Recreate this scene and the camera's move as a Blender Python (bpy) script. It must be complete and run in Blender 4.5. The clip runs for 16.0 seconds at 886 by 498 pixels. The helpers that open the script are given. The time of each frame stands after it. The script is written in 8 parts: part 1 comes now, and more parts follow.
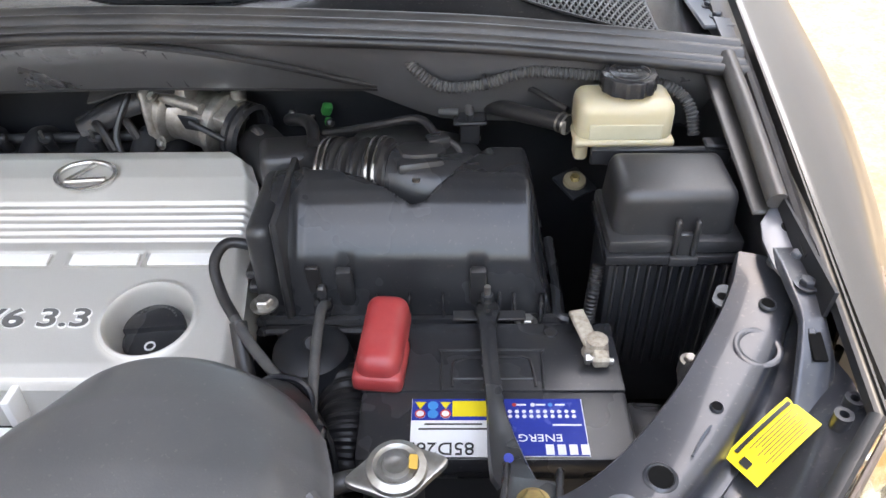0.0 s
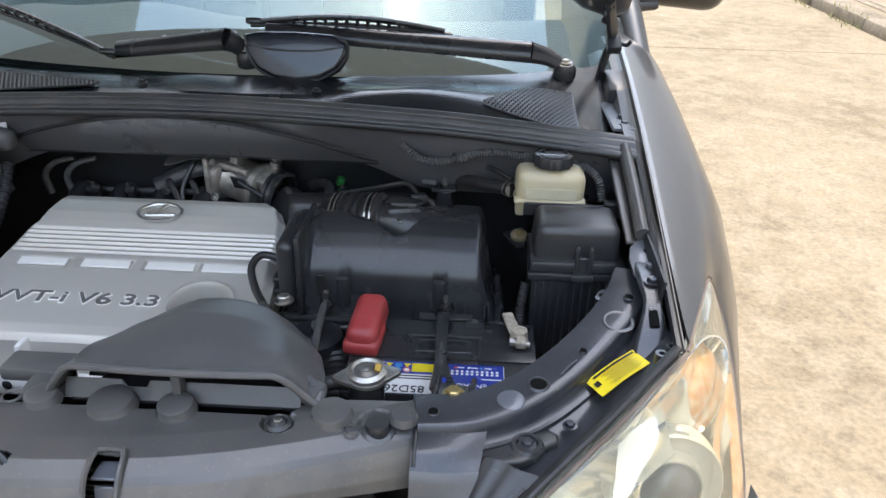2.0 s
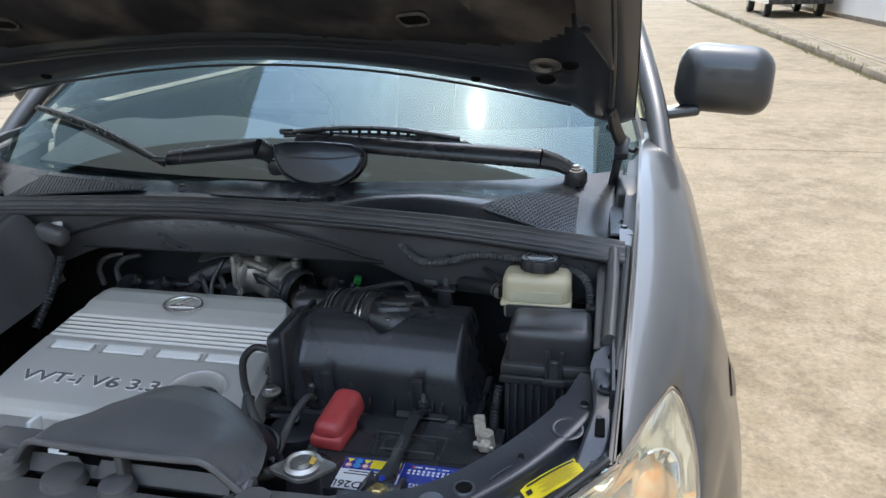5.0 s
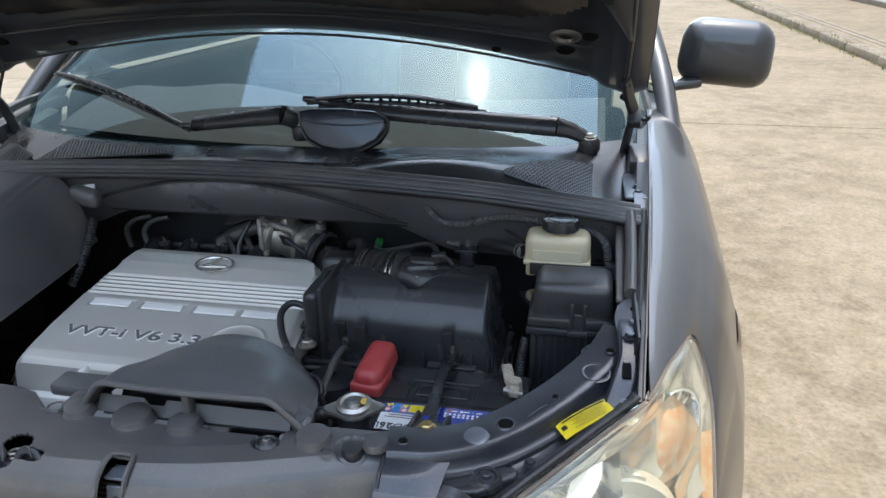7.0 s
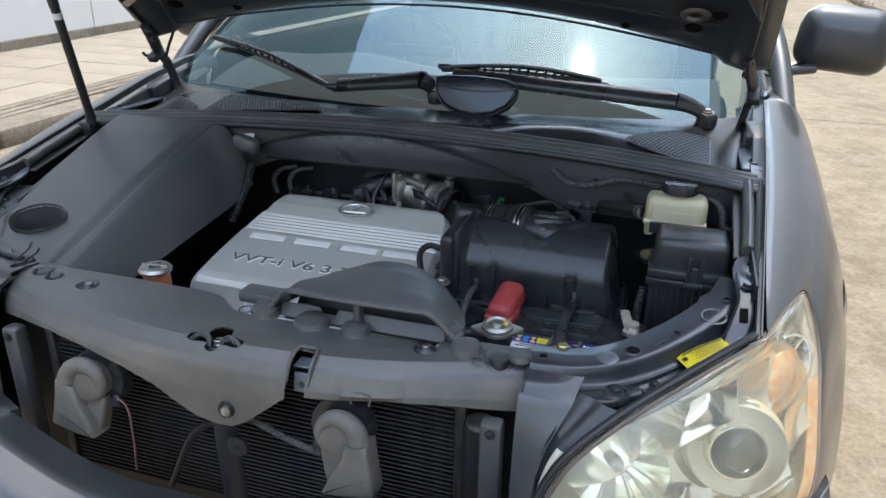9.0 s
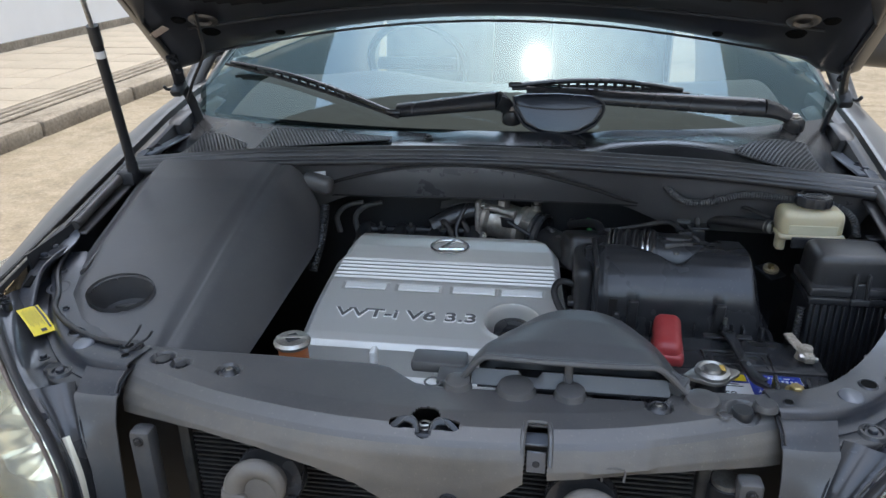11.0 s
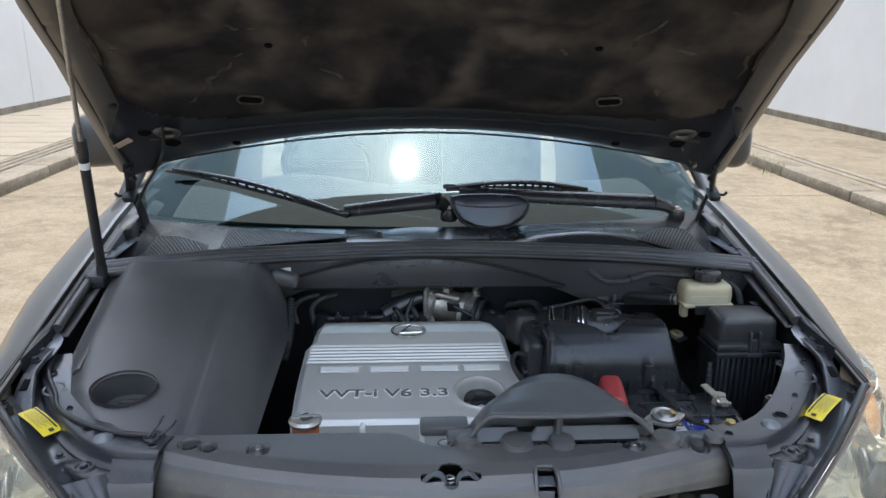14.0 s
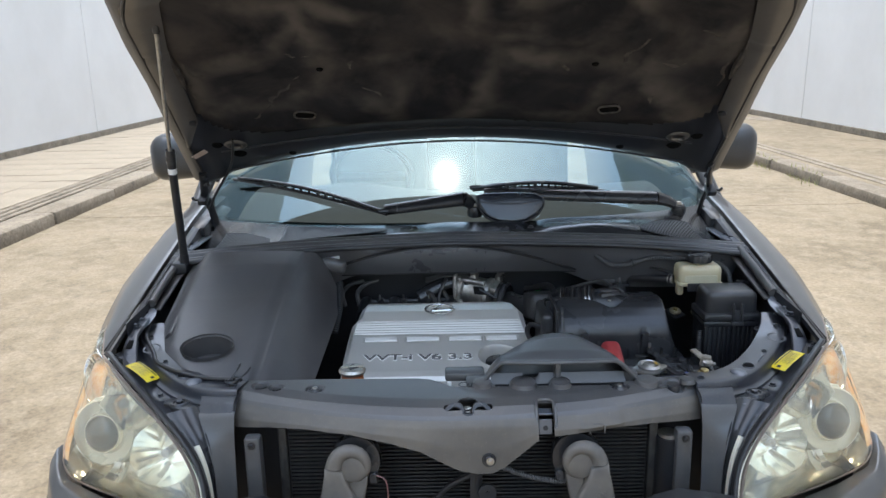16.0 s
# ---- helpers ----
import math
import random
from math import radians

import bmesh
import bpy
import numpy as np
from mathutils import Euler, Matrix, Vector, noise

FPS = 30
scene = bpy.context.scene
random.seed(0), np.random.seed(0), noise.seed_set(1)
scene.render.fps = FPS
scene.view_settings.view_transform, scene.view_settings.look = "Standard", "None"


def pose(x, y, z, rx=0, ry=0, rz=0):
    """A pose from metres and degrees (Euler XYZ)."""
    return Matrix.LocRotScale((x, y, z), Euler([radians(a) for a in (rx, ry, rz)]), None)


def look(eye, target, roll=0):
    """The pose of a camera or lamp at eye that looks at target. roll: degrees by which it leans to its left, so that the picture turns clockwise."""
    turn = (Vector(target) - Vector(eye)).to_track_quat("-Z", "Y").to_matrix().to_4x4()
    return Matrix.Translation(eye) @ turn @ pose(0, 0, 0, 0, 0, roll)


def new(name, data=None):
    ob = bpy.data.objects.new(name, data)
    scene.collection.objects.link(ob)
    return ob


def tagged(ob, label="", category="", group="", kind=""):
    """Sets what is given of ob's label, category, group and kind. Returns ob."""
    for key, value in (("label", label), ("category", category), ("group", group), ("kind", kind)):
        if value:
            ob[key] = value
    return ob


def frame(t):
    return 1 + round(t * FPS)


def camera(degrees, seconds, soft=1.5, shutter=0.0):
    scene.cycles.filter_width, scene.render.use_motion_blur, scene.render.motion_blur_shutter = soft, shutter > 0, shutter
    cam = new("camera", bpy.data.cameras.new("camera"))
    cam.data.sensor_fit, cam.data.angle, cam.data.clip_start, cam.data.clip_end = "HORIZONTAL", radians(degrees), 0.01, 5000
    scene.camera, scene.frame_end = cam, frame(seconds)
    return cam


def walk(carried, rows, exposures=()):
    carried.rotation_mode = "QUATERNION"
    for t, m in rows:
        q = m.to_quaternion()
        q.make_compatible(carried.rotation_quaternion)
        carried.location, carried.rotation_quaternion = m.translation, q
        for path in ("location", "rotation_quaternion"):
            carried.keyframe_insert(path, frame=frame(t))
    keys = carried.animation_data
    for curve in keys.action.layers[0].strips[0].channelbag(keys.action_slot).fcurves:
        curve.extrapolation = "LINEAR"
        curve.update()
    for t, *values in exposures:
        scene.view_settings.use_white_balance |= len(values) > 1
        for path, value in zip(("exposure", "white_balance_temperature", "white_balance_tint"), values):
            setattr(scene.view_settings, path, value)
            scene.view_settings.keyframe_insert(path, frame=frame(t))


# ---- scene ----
# ---- camera ----
cam = camera(61.9, 16.0)
K = 0.945
PATH = [
    (0, (0.452, -0.191, 1.44), (0.408, 1.385, 0.21), -1.3),
    (0.5, (0.456, -0.274, 1.44), (0.428, 1.352, 0.277), -0.4),
    (1, (0.439, -0.44, 1.457), (0.422, 1.234, 0.364), 0.3),
    (1.5, (0.451, -0.557, 1.479), (0.428, 1.173, 0.475), 0.9),
    (2, (0.521, -0.566, 1.488), (0.448, 1.21, 0.572), 1.4),
    (2.5, (0.637, -0.552, 1.493), (0.463, 1.261, 0.667), 1.5),
    (3, (0.716, -0.568, 1.5), (0.43, 1.269, 0.762), 1.2),
    (3.5, (0.748, -0.585, 1.506), (0.375, 1.261, 0.834), 0.5),
    (3.7, (0.757, -0.581, 1.505), (0.351, 1.264, 0.848), 0.1),
    (5.8, (0.749, -0.565, 1.5), (0.351, 1.274, 0.823), -1.5),
    (6, (0.752, -0.575, 1.495), (0.359, 1.268, 0.824), -0.8),
    (6.5, (0.746, -0.591, 1.498), (0.375, 1.246, 0.799), -0.4),
    (7, (0.688, -0.658, 1.505), (0.333, 1.168, 0.771), -0.4),
    (7.5, (0.632, -0.741, 1.502), (0.28, 1.073, 0.737), -0.3),
    (8, (0.596, -0.802, 1.498), (0.218, 1.0, 0.716), 0.2),
    (8.5, (0.615, -0.818, 1.503), (0.163, 0.967, 0.723), 0.9),
    (9, (0.619, -0.843, 1.494), (0.078, 0.922, 0.725), 1.0),
    (9.5, (0.499, -0.867, 1.5), (-0.065, 0.895, 0.74), 0.4),
    (9.7, (0.413, -0.891, 1.509), (-0.137, 0.878, 0.754), -0.1),
    (11.8, (0.031, -0.767, 1.526), (-0.049, 1.067, 0.731), 0.9),
    (12, (-0.022, -0.782, 1.527), (-0.058, 1.051, 0.727), 1.3),
    (12.5, (-0.134, -0.832, 1.522), (-0.071, 1.007, 0.737), 1.8),
    (13, (-0.192, -0.869, 1.529), (-0.057, 0.989, 0.802), 1.8),
    (13.5, (-0.181, -0.917, 1.544), (-0.028, 0.974, 0.909), 1.3),
    (14, (-0.078, -1.012, 1.577), (0.039, 0.911, 1.042), 0.6),
    (14.5, (0.01, -1.123, 1.603), (0.069, 0.822, 1.14), 0.0),
    (15, (0.011, -1.208, 1.607), (0.027, 0.744, 1.172), -0.6),
    (15.5, (-0.037, -1.298, 1.583), (-0.037, 0.652, 1.14), -1.0),
    (16, (-0.038, -1.324, 1.572), (-0.045, 0.618, 1.092), -1.1),
]
EXPOSURES = [(0, 3.38, 7750, 15), (1.0, 3.06, 7400, 15), (1.5, 2.86, 7200, 13), (2.0, 2.58, 7000, 12), (2.5, 2.32, 6800, 10), (3.0, 2.22, 6550, 9), (9, 2.18, 6550, 9), (12.5, 2.14, 6600, 10), (16, 2.14, 6550, 9)]
walk(cam, [(t, look(K * Vector(eye), K * Vector(target), roll)) for t, eye, target, roll in PATH], EXPOSURES)


# ---- light ----
world = bpy.data.worlds.new("sky")
scene.world = world
world.use_nodes = True
wn = world.node_tree
sky = wn.nodes.new("ShaderNodeTexSky")
sky.sky_type = "NISHITA"
sky.sun_disc = False
SUN_EL, SUN_AZ = radians(72.5), radians(-0.8)
sky.sun_elevation, sky.sun_rotation = SUN_EL, SUN_AZ
sky.air_density, sky.dust_density = 1.6, 1.2
# thin bright cloud spread over the whole sky
cloud_at = wn.nodes.new("ShaderNodeTexCoord")
cloud = wn.nodes.new("ShaderNodeTexNoise")
cloud.inputs["Scale"].default_value, cloud.inputs["Detail"].default_value, cloud.inputs["Distortion"].default_value = 2.2, 6.0, 0.6
wn.links.new(cloud_at.outputs["Generated"], cloud.inputs["Vector"])
veil = wn.nodes.new("ShaderNodeMapRange")
veil.inputs["From Min"].default_value, veil.inputs["From Max"].default_value = 0.38, 0.70
veil.inputs["To Min"].default_value, veil.inputs["To Max"].default_value = 1.0, 0.55
wn.links.new(cloud.outputs[0], veil.inputs["Value"])
bright = wn.nodes.new("ShaderNodeMapRange")
bright.inputs["From Min"].default_value, bright.inputs["From Max"].default_value = 0.38, 0.70
bright.inputs["To Min"].default_value, bright.inputs["To Max"].default_value = 1.0, 1.25
wn.links.new(cloud.outputs[0], bright.inputs["Value"])
haze = wn.nodes.new("ShaderNodeHueSaturation")
wn.links.new(veil.outputs[0], haze.inputs["Saturation"])
wn.links.new(bright.outputs[0], haze.inputs["Value"])
wn.links.new(sky.outputs[0], haze.inputs["Color"])
wn.links.new(haze.outputs[0], wn.nodes["Background"].inputs[0])
wn.nodes["Background"].inputs[1].default_value = 0.15
sun_data = bpy.data.lights.new("sun", "SUN")
sun_data.energy, sun_data.angle, sun_data.color = 0.95, radians(0.6), (1.0, 0.95, 0.87)
sun = new("sun", sun_data)
sun.matrix_world = look((0, 0, 20), (-math.sin(SUN_AZ) * math.cos(SUN_EL), -math.cos(SUN_AZ) * math.cos(SUN_EL), 20 - math.sin(SUN_EL)))


# ---- materials ----
def rgb(c):
    return (c[0], c[1], c[2], 1.0)


def surface(name, c1, c2=None, rough=0.5, metal=0.0, scale=30.0, grain=0.0, grain_scale=900.0, bump=0.0, coat=0.0, rvar=0.12, dust=None, dust_amount=0.0, dust_scale=9.0, ior=1.5, spec=0.5, detail=6.0, contrast=(0.35, 0.65), randomise=0.0, swirl=0.0, dust_range=(0.32, 0.72), dust_detail=9.0, specks=0.0, speck_scale=240.0, speck_colour=(0.36, 0.32, 0.27)):
    """A painted, plastic, metal or mineral surface: two colours mottled at one scale, fine grain relief, and settled dust."""
    m = bpy.data.materials.new(name)
    m.use_nodes = True
    nt = m.node_tree
    n, l = nt.nodes, nt.links
    b = n["Principled BSDF"]
    co = n.new("ShaderNodeTexCoord")
    no = n.new("ShaderNodeTexNoise")
    no.inputs["Scale"].default_value, no.inputs["Detail"].default_value = scale, detail
    no.inputs["Roughness"].default_value = 0.62
    no.inputs["Distortion"].default_value = swirl
    l.new(co.outputs["Object"], no.inputs["Vector"])
    ramp = n.new("ShaderNodeMapRange")
    ramp.inputs["From Min"].default_value, ramp.inputs["From Max"].default_value = contrast
    l.new(no.outputs[0], ramp.inputs["Value"])
    mix = n.new("ShaderNodeMix")
    mix.data_type = "RGBA"
    mix.inputs["A"].default_value = rgb(c1)
    mix.inputs["B"].default_value = rgb(c2 or tuple(v * 0.8 for v in c1))
    l.new(ramp.outputs[0], mix.inputs["Factor"])
    col = mix.outputs["Result"]
    if dust:
        dn = n.new("ShaderNodeTexNoise")
        dn.inputs["Scale"].default_value, dn.inputs["Detail"].default_value, dn.inputs["Roughness"].default_value = dust_scale, dust_detail, 0.6
        dn.inputs["Distortion"].default_value = swirl
        l.new(co.outputs["Object"], dn.inputs["Vector"])
        dr = n.new("ShaderNodeMapRange")
        dr.inputs["From Min"].default_value, dr.inputs["From Max"].default_value = dust_range
        dr.inputs["To Max"].default_value = dust_amount
        l.new(dn.outputs[0], dr.inputs["Value"])
        dm = n.new("ShaderNodeMix")
        dm.data_type = "RGBA"
        dm.inputs["B"].default_value = rgb(dust)
        l.new(dr.outputs[0], dm.inputs["Factor"])
        l.new(col, dm.inputs["A"])
        col = dm.outputs["Result"]
    if specks:
        sn = n.new("ShaderNodeTexNoise")
        sn.inputs["Scale"].default_value, sn.inputs["Detail"].default_value = speck_scale, 2.0 if speck_scale > 100 else 8.0
        l.new(co.outputs["Object"], sn.inputs["Vector"])
        sr = n.new("ShaderNodeMapRange")
        sr.inputs["From Min"].default_value, sr.inputs["From Max"].default_value = (0.64, 0.74) if speck_scale > 100 else (0.56, 0.64)
        sr.inputs["To Max"].default_value = specks
        l.new(sn.outputs[0], sr.inputs["Value"])
        sm = n.new("ShaderNodeMix")
        sm.data_type = "RGBA"
        sm.inputs["B"].default_value = rgb(speck_colour)
        l.new(sr.outputs[0], sm.inputs["Factor"])
        l.new(col, sm.inputs["A"])
        col = sm.outputs["Result"]
    if randomise:
        oi = n.new("ShaderNodeObjectInfo")
        hs = n.new("ShaderNodeHueSaturation")
        mr = n.new("ShaderNodeMapRange")
        mr.inputs["To Min"].default_value, mr.inputs["To Max"].default_value = 1 - randomise, 1 + randomise
        l.new(oi.outputs["Random"], mr.inputs["Value"])
        l.new(mr.outputs[0], hs.inputs["Value"])
        l.new(col, hs.inputs["Color"])
        col = hs.outputs[0]
    l.new(col, b.inputs["Base Color"])
    rr = n.new("ShaderNodeMapRange")
    rr.inputs["To Min"].default_value, rr.inputs["To Max"].default_value = max(0.02, rough - rvar), min(1.0, rough + rvar)
    l.new(no.outputs[0], rr.inputs["Value"])
    l.new(rr.outputs[0], b.inputs["Roughness"])
    b.inputs["Metallic"].default_value = metal
    b.inputs["IOR"].default_value = ior
    b.inputs["Specular IOR Level"].default_value = spec
    b.inputs["Coat Weight"].default_value = coat
    b.inputs["Coat Roughness"].default_value = 0.06
    if grain or bump:
        g = n.new("ShaderNodeTexNoise")
        g.inputs["Scale"].default_value, g.inputs["Detail"].default_value = grain_scale, 3.0
        l.new(co.outputs["Object"], g.inputs["Vector"])
        b1 = n.new("ShaderNodeBump")
        b1.inputs["Strength"].default_value, b1.inputs["Distance"].default_value = grain, 0.0008
        l.new(g.outputs[0], b1.inputs["Height"])
        b2 = n.new("ShaderNodeBump")
        b2.inputs["Strength"].default_value, b2.inputs["Distance"].default_value = bump, 0.006
        l.new(no.outputs[0], b2.inputs["Height"])
        l.new(b1.outputs[0], b2.inputs["Normal"])
        l.new(b2.outputs[0], b.inputs["Normal"])
    return m


def glass_sheet(name, tint, haze=0.0, haze_colour=(0.8, 0.75, 0.55), rough=0.02, ior=1.5, film=0.0, gloss=(1, 1, 1)):
    """Thin clear pane: passes light with a tint, mirrors by Fresnel, and may be a little hazed."""
    m = bpy.data.materials.new(name)
    m.use_nodes = True
    nt = m.node_tree
    n, l = nt.nodes, nt.links
    n.remove(n["Principled BSDF"])
    out = n["Material Output"]
    tr = n.new("ShaderNodeBsdfTransparent")
    tr.inputs[0].default_value = rgb(tint)
    gl = n.new("ShaderNodeBsdfGlossy")
    gl.inputs["Roughness"].default_value = rough
    gl.inputs["Color"].default_value = rgb(gloss)
    last = tr.outputs[0]
    shine = gl.outputs[0]
    if film:
        soft = n.new("ShaderNodeBsdfGlossy")
        soft.inputs["Roughness"].default_value = 0.09
        ms = n.new("ShaderNodeMixShader")
        ms.inputs[0].default_value = film
        l.new(gl.outputs[0], ms.inputs[1])
        l.new(soft.outputs[0], ms.inputs[2])
        shine = ms.outputs[0]
    if haze:
        df = n.new("ShaderNodeBsdfDiffuse")
        df.inputs[0].default_value = rgb(haze_colour)
        nz = n.new("ShaderNodeTexNoise")
        nz.inputs["Scale"].default_value, nz.inputs["Detail"].default_value = 14.0, 6.0
        co = n.new("ShaderNodeTexCoord")
        l.new(co.outputs["Object"], nz.inputs["Vector"])
        mr = n.new("ShaderNodeMapRange")
        mr.inputs["From Min"].default_value, mr.inputs["From Max"].default_value = 0.3, 0.7
        mr.inputs["To Min"].default_value, mr.inputs["To Max"].default_value = haze * 0.6, haze * 1.4
        l.new(nz.outputs[0], mr.inputs["Value"])
        mh = n.new("ShaderNodeMixShader")
        l.new(mr.outputs[0], mh.inputs[0])
        l.new(last, mh.inputs[1])
        l.new(df.outputs[0], mh.inputs[2])
        last = mh.outputs[0]
    fr = n.new("ShaderNodeFresnel")
    fr.inputs[0].default_value = ior
    mx = n.new("ShaderNodeMixShader")
    l.new(fr.outputs[0], mx.inputs[0])
    l.new(last, mx.inputs[1])
    l.new(shine, mx.inputs[2])
    l.new(mx.outputs[0], out.inputs[0])
    return m


def weathered(m, scale, amount):
    """Adds a fine gritty mottle to a mineral surface."""
    nt = m.node_tree
    n, l = nt.nodes, nt.links
    b = n["Principled BSDF"]
    old = b.inputs["Base Color"].links[0].from_socket
    co = n.new("ShaderNodeTexCoord")
    grit = n.new("ShaderNodeTexNoise")
    grit.inputs["Scale"].default_value, grit.inputs["Detail"].default_value, grit.inputs["Roughness"].default_value = scale, 10.0, 0.75
    l.new(co.outputs["Object"], grit.inputs["Vector"])
    mr = n.new("ShaderNodeMapRange")
    mr.inputs["From Min"].default_value, mr.inputs["From Max"].default_value = 0.32, 0.68
    mr.inputs["To Min"].default_value, mr.inputs["To Max"].default_value = 1 - amount, 1 + amount
    l.new(grit.outputs[0], mr.inputs["Value"])
    hs = n.new("ShaderNodeHueSaturation")
    l.new(mr.outputs[0], hs.inputs["Value"])
    l.new(old, hs.inputs["Color"])
    l.new(hs.outputs[0], b.inputs["Base Color"])
    return m


def felt(name):
    """Grimy felt: dark hollows parted by pale rubbed ridges, with brown dust and fine fibres."""
    m = surface(name, (0.016, 0.016, 0.019), (0.032, 0.031, 0.033), 0.95, scale=7.0, grain=0.9, grain_scale=420, bump=0.4, detail=8, contrast=(0.36, 0.66), dust=(0.12, 0.10, 0.085), dust_amount=0.6, dust_scale=3.6, spec=0.10, swirl=0.5, dust_range=(0.46, 0.76), dust_detail=7.0)
    nt = m.node_tree
    n, l = nt.nodes, nt.links
    b = n["Principled BSDF"]
    old = b.inputs["Base Color"].links[0].from_socket
    co = n.new("ShaderNodeTexCoord")
    warp = n.new("ShaderNodeTexNoise")
    warp.inputs["Scale"].default_value, warp.inputs["Detail"].default_value = 5.0, 4.0
    l.new(co.outputs["Object"], warp.inputs["Vector"])
    add = n.new("ShaderNodeVectorMath")
    add.operation = "MULTIPLY_ADD"
    add.inputs[1].default_value = (0.16, 0.16, 0.16)
    l.new(warp.outputs["Color"], add.inputs[0])
    l.new(co.outputs["Object"], add.inputs[2])
    cells = n.new("ShaderNodeTexVoronoi")
    cells.feature = "DISTANCE_TO_EDGE"
    cells.inputs["Scale"].default_value = 3.6
    l.new(add.outputs[0], cells.inputs["Vector"])
    ridge = n.new("ShaderNodeMapRange")
    ridge.interpolation_type = "SMOOTHSTEP"
    ridge.inputs["From Min"].default_value, ridge.inputs["From Max"].default_value = 0.0, 0.17
    ridge.inputs["To Min"].default_value, ridge.inputs["To Max"].default_value = 0.62, 0.0
    l.new(cells.outputs["Distance"], ridge.inputs["Value"])
    wear = n.new("ShaderNodeMath")
    wear.operation = "MULTIPLY"
    l.new(ridge.outputs[0], wear.inputs[0])
    patch = n.new("ShaderNodeMapRange")
    patch.inputs["From Min"].default_value, patch.inputs["From Max"].default_value = 0.38, 0.62
    l.new(warp.outputs[0], patch.inputs["Value"])
    l.new(patch.outputs[0], wear.inputs[1])
    mix = n.new("ShaderNodeMix")
    mix.data_type = "RGBA"
    mix.inputs["B"].default_value = (0.165, 0.145, 0.125, 1)
    l.new(wear.outputs[0], mix.inputs["Factor"])
    l.new(old, mix.inputs["A"])
    l.new(mix.outputs["Result"], b.inputs["Base Color"])
    return m


DUST = (0.30, 0.25, 0.19)
PLASTIC = surface("black_plastic", (0.021, 0.022, 0.025), (0.028, 0.029, 0.032), 0.27, scale=9, grain=0.10, detail=3, rvar=0.07, dust=DUST, dust_amount=0.03, dust_range=(0.3, 0.9), specks=0.06)
PLASTIC_MATT = surface("matt_black_plastic", (0.022, 0.023, 0.026), (0.030, 0.031, 0.034), 0.34, scale=8, grain=0.22, grain_scale=700, dust=DUST, dust_amount=0.05, dust_scale=5, specks=0.07)
BROWN_LINE = surface("brown_lamp_seal", (0.10, 0.075, 0.06), (0.14, 0.11, 0.09), 0.45, scale=40)
FELT_PALE = surface("scuffed_pale_felt", (0.095, 0.084, 0.075), (0.052, 0.047, 0.044), 0.95, scale=26, grain=0.9, grain_scale=420, spec=0.1, contrast=(0.42, 0.58))
CAP_METAL = surface("dull_zinc_cap", (0.42, 0.41, 0.39), (0.34, 0.33, 0.31), 0.34, metal=0.9, scale=90, rvar=0.08)
# near black: paints the shade inside holes, slots and vents
HOLE_SHADE = surface("black_hole_shade", (0.004, 0.004, 0.004), (0.006, 0.006, 0.006), 0.9, scale=20, spec=0.1)
SCOOP = surface("dark_grey_moulded_plastic", (0.062, 0.065, 0.070), (0.082, 0.083, 0.087), 0.33, scale=6, grain=0.15, grain_scale=600, dust=DUST, dust_amount=0.12, dust_scale=4, bump=0.01, specks=0.09)
APRON_PAINT = surface("grey_firewall_paint", (0.100, 0.100, 0.105), (0.118, 0.117, 0.121), 0.30, scale=4, coat=0.9, specks=0.04, spec=0.7)
GLOSS = surface("glossy_blue_black_plastic", (0.010, 0.013, 0.020), (0.014, 0.017, 0.024), 0.24, scale=8, coat=0.3)
PLASTIC_DUSTY = surface("dusty_grey_plastic", (0.050, 0.052, 0.057), (0.068, 0.069, 0.073), 0.34, scale=7, grain=0.3, grain_scale=600, dust=DUST, dust_amount=0.20, dust_scale=4.0, bump=0.02, spec=0.6, specks=0.12)
PLASTIC_LIP = surface("mud_dusted_plastic", (0.066, 0.064, 0.062), (0.090, 0.085, 0.078), 0.6, scale=9, grain=0.3, grain_scale=500, dust=(0.30, 0.25, 0.19), dust_amount=0.32, dust_scale=7, bump=0.02, specks=0.12)
FUSE_PLASTIC = surface("satin_black_plastic", (0.024, 0.025, 0.028), (0.032, 0.033, 0.036), 0.34, scale=25, grain=0.15, dust=DUST, dust_amount=0.05, specks=0.06)
RUBBER = surface("black_rubber", (0.013, 0.013, 0.015), (0.022, 0.022, 0.024), 0.40, scale=40, grain=0.15, dust=DUST, dust_amount=0.04, specks=0.06)
SEAL = surface("rubber_seal", (0.040, 0.040, 0.042), (0.060, 0.058, 0.058), 0.33, scale=20, grain=0.08, dust=DUST, dust_amount=0.10, specks=0.07)
FELT = felt("dirty_felt")
SIDE_PLASTIC = surface("worn_dark_grey_plastic", (0.055, 0.055, 0.059), (0.075, 0.074, 0.077), 0.38, scale=5, grain=0.2, grain_scale=700, dust=DUST, dust_amount=0.10, dust_scale=4, specks=0.08)
PAINT = surface("dark_grey_metallic_paint", (0.031, 0.032, 0.034), (0.039, 0.040, 0.042), 0.36, metal=0.22, scale=700, coat=0.6, rvar=0.05)
PAINT_INNER = surface("dark_blue_grey_inner_paint", (0.023, 0.027, 0.036), (0.034, 0.038, 0.048), 0.32, metal=0.25, scale=15, coat=0.35, dust=DUST, dust_amount=0.05, dust_scale=12, bump=0.01, specks=0.12)
HOOD_INNER = surface("dark_hood_inner_paint", (0.016, 0.019, 0.027), (0.024, 0.027, 0.035), 0.36, scale=9, coat=0.3, dust=DUST, dust_amount=0.06, dust_scale=6, spec=0.5)
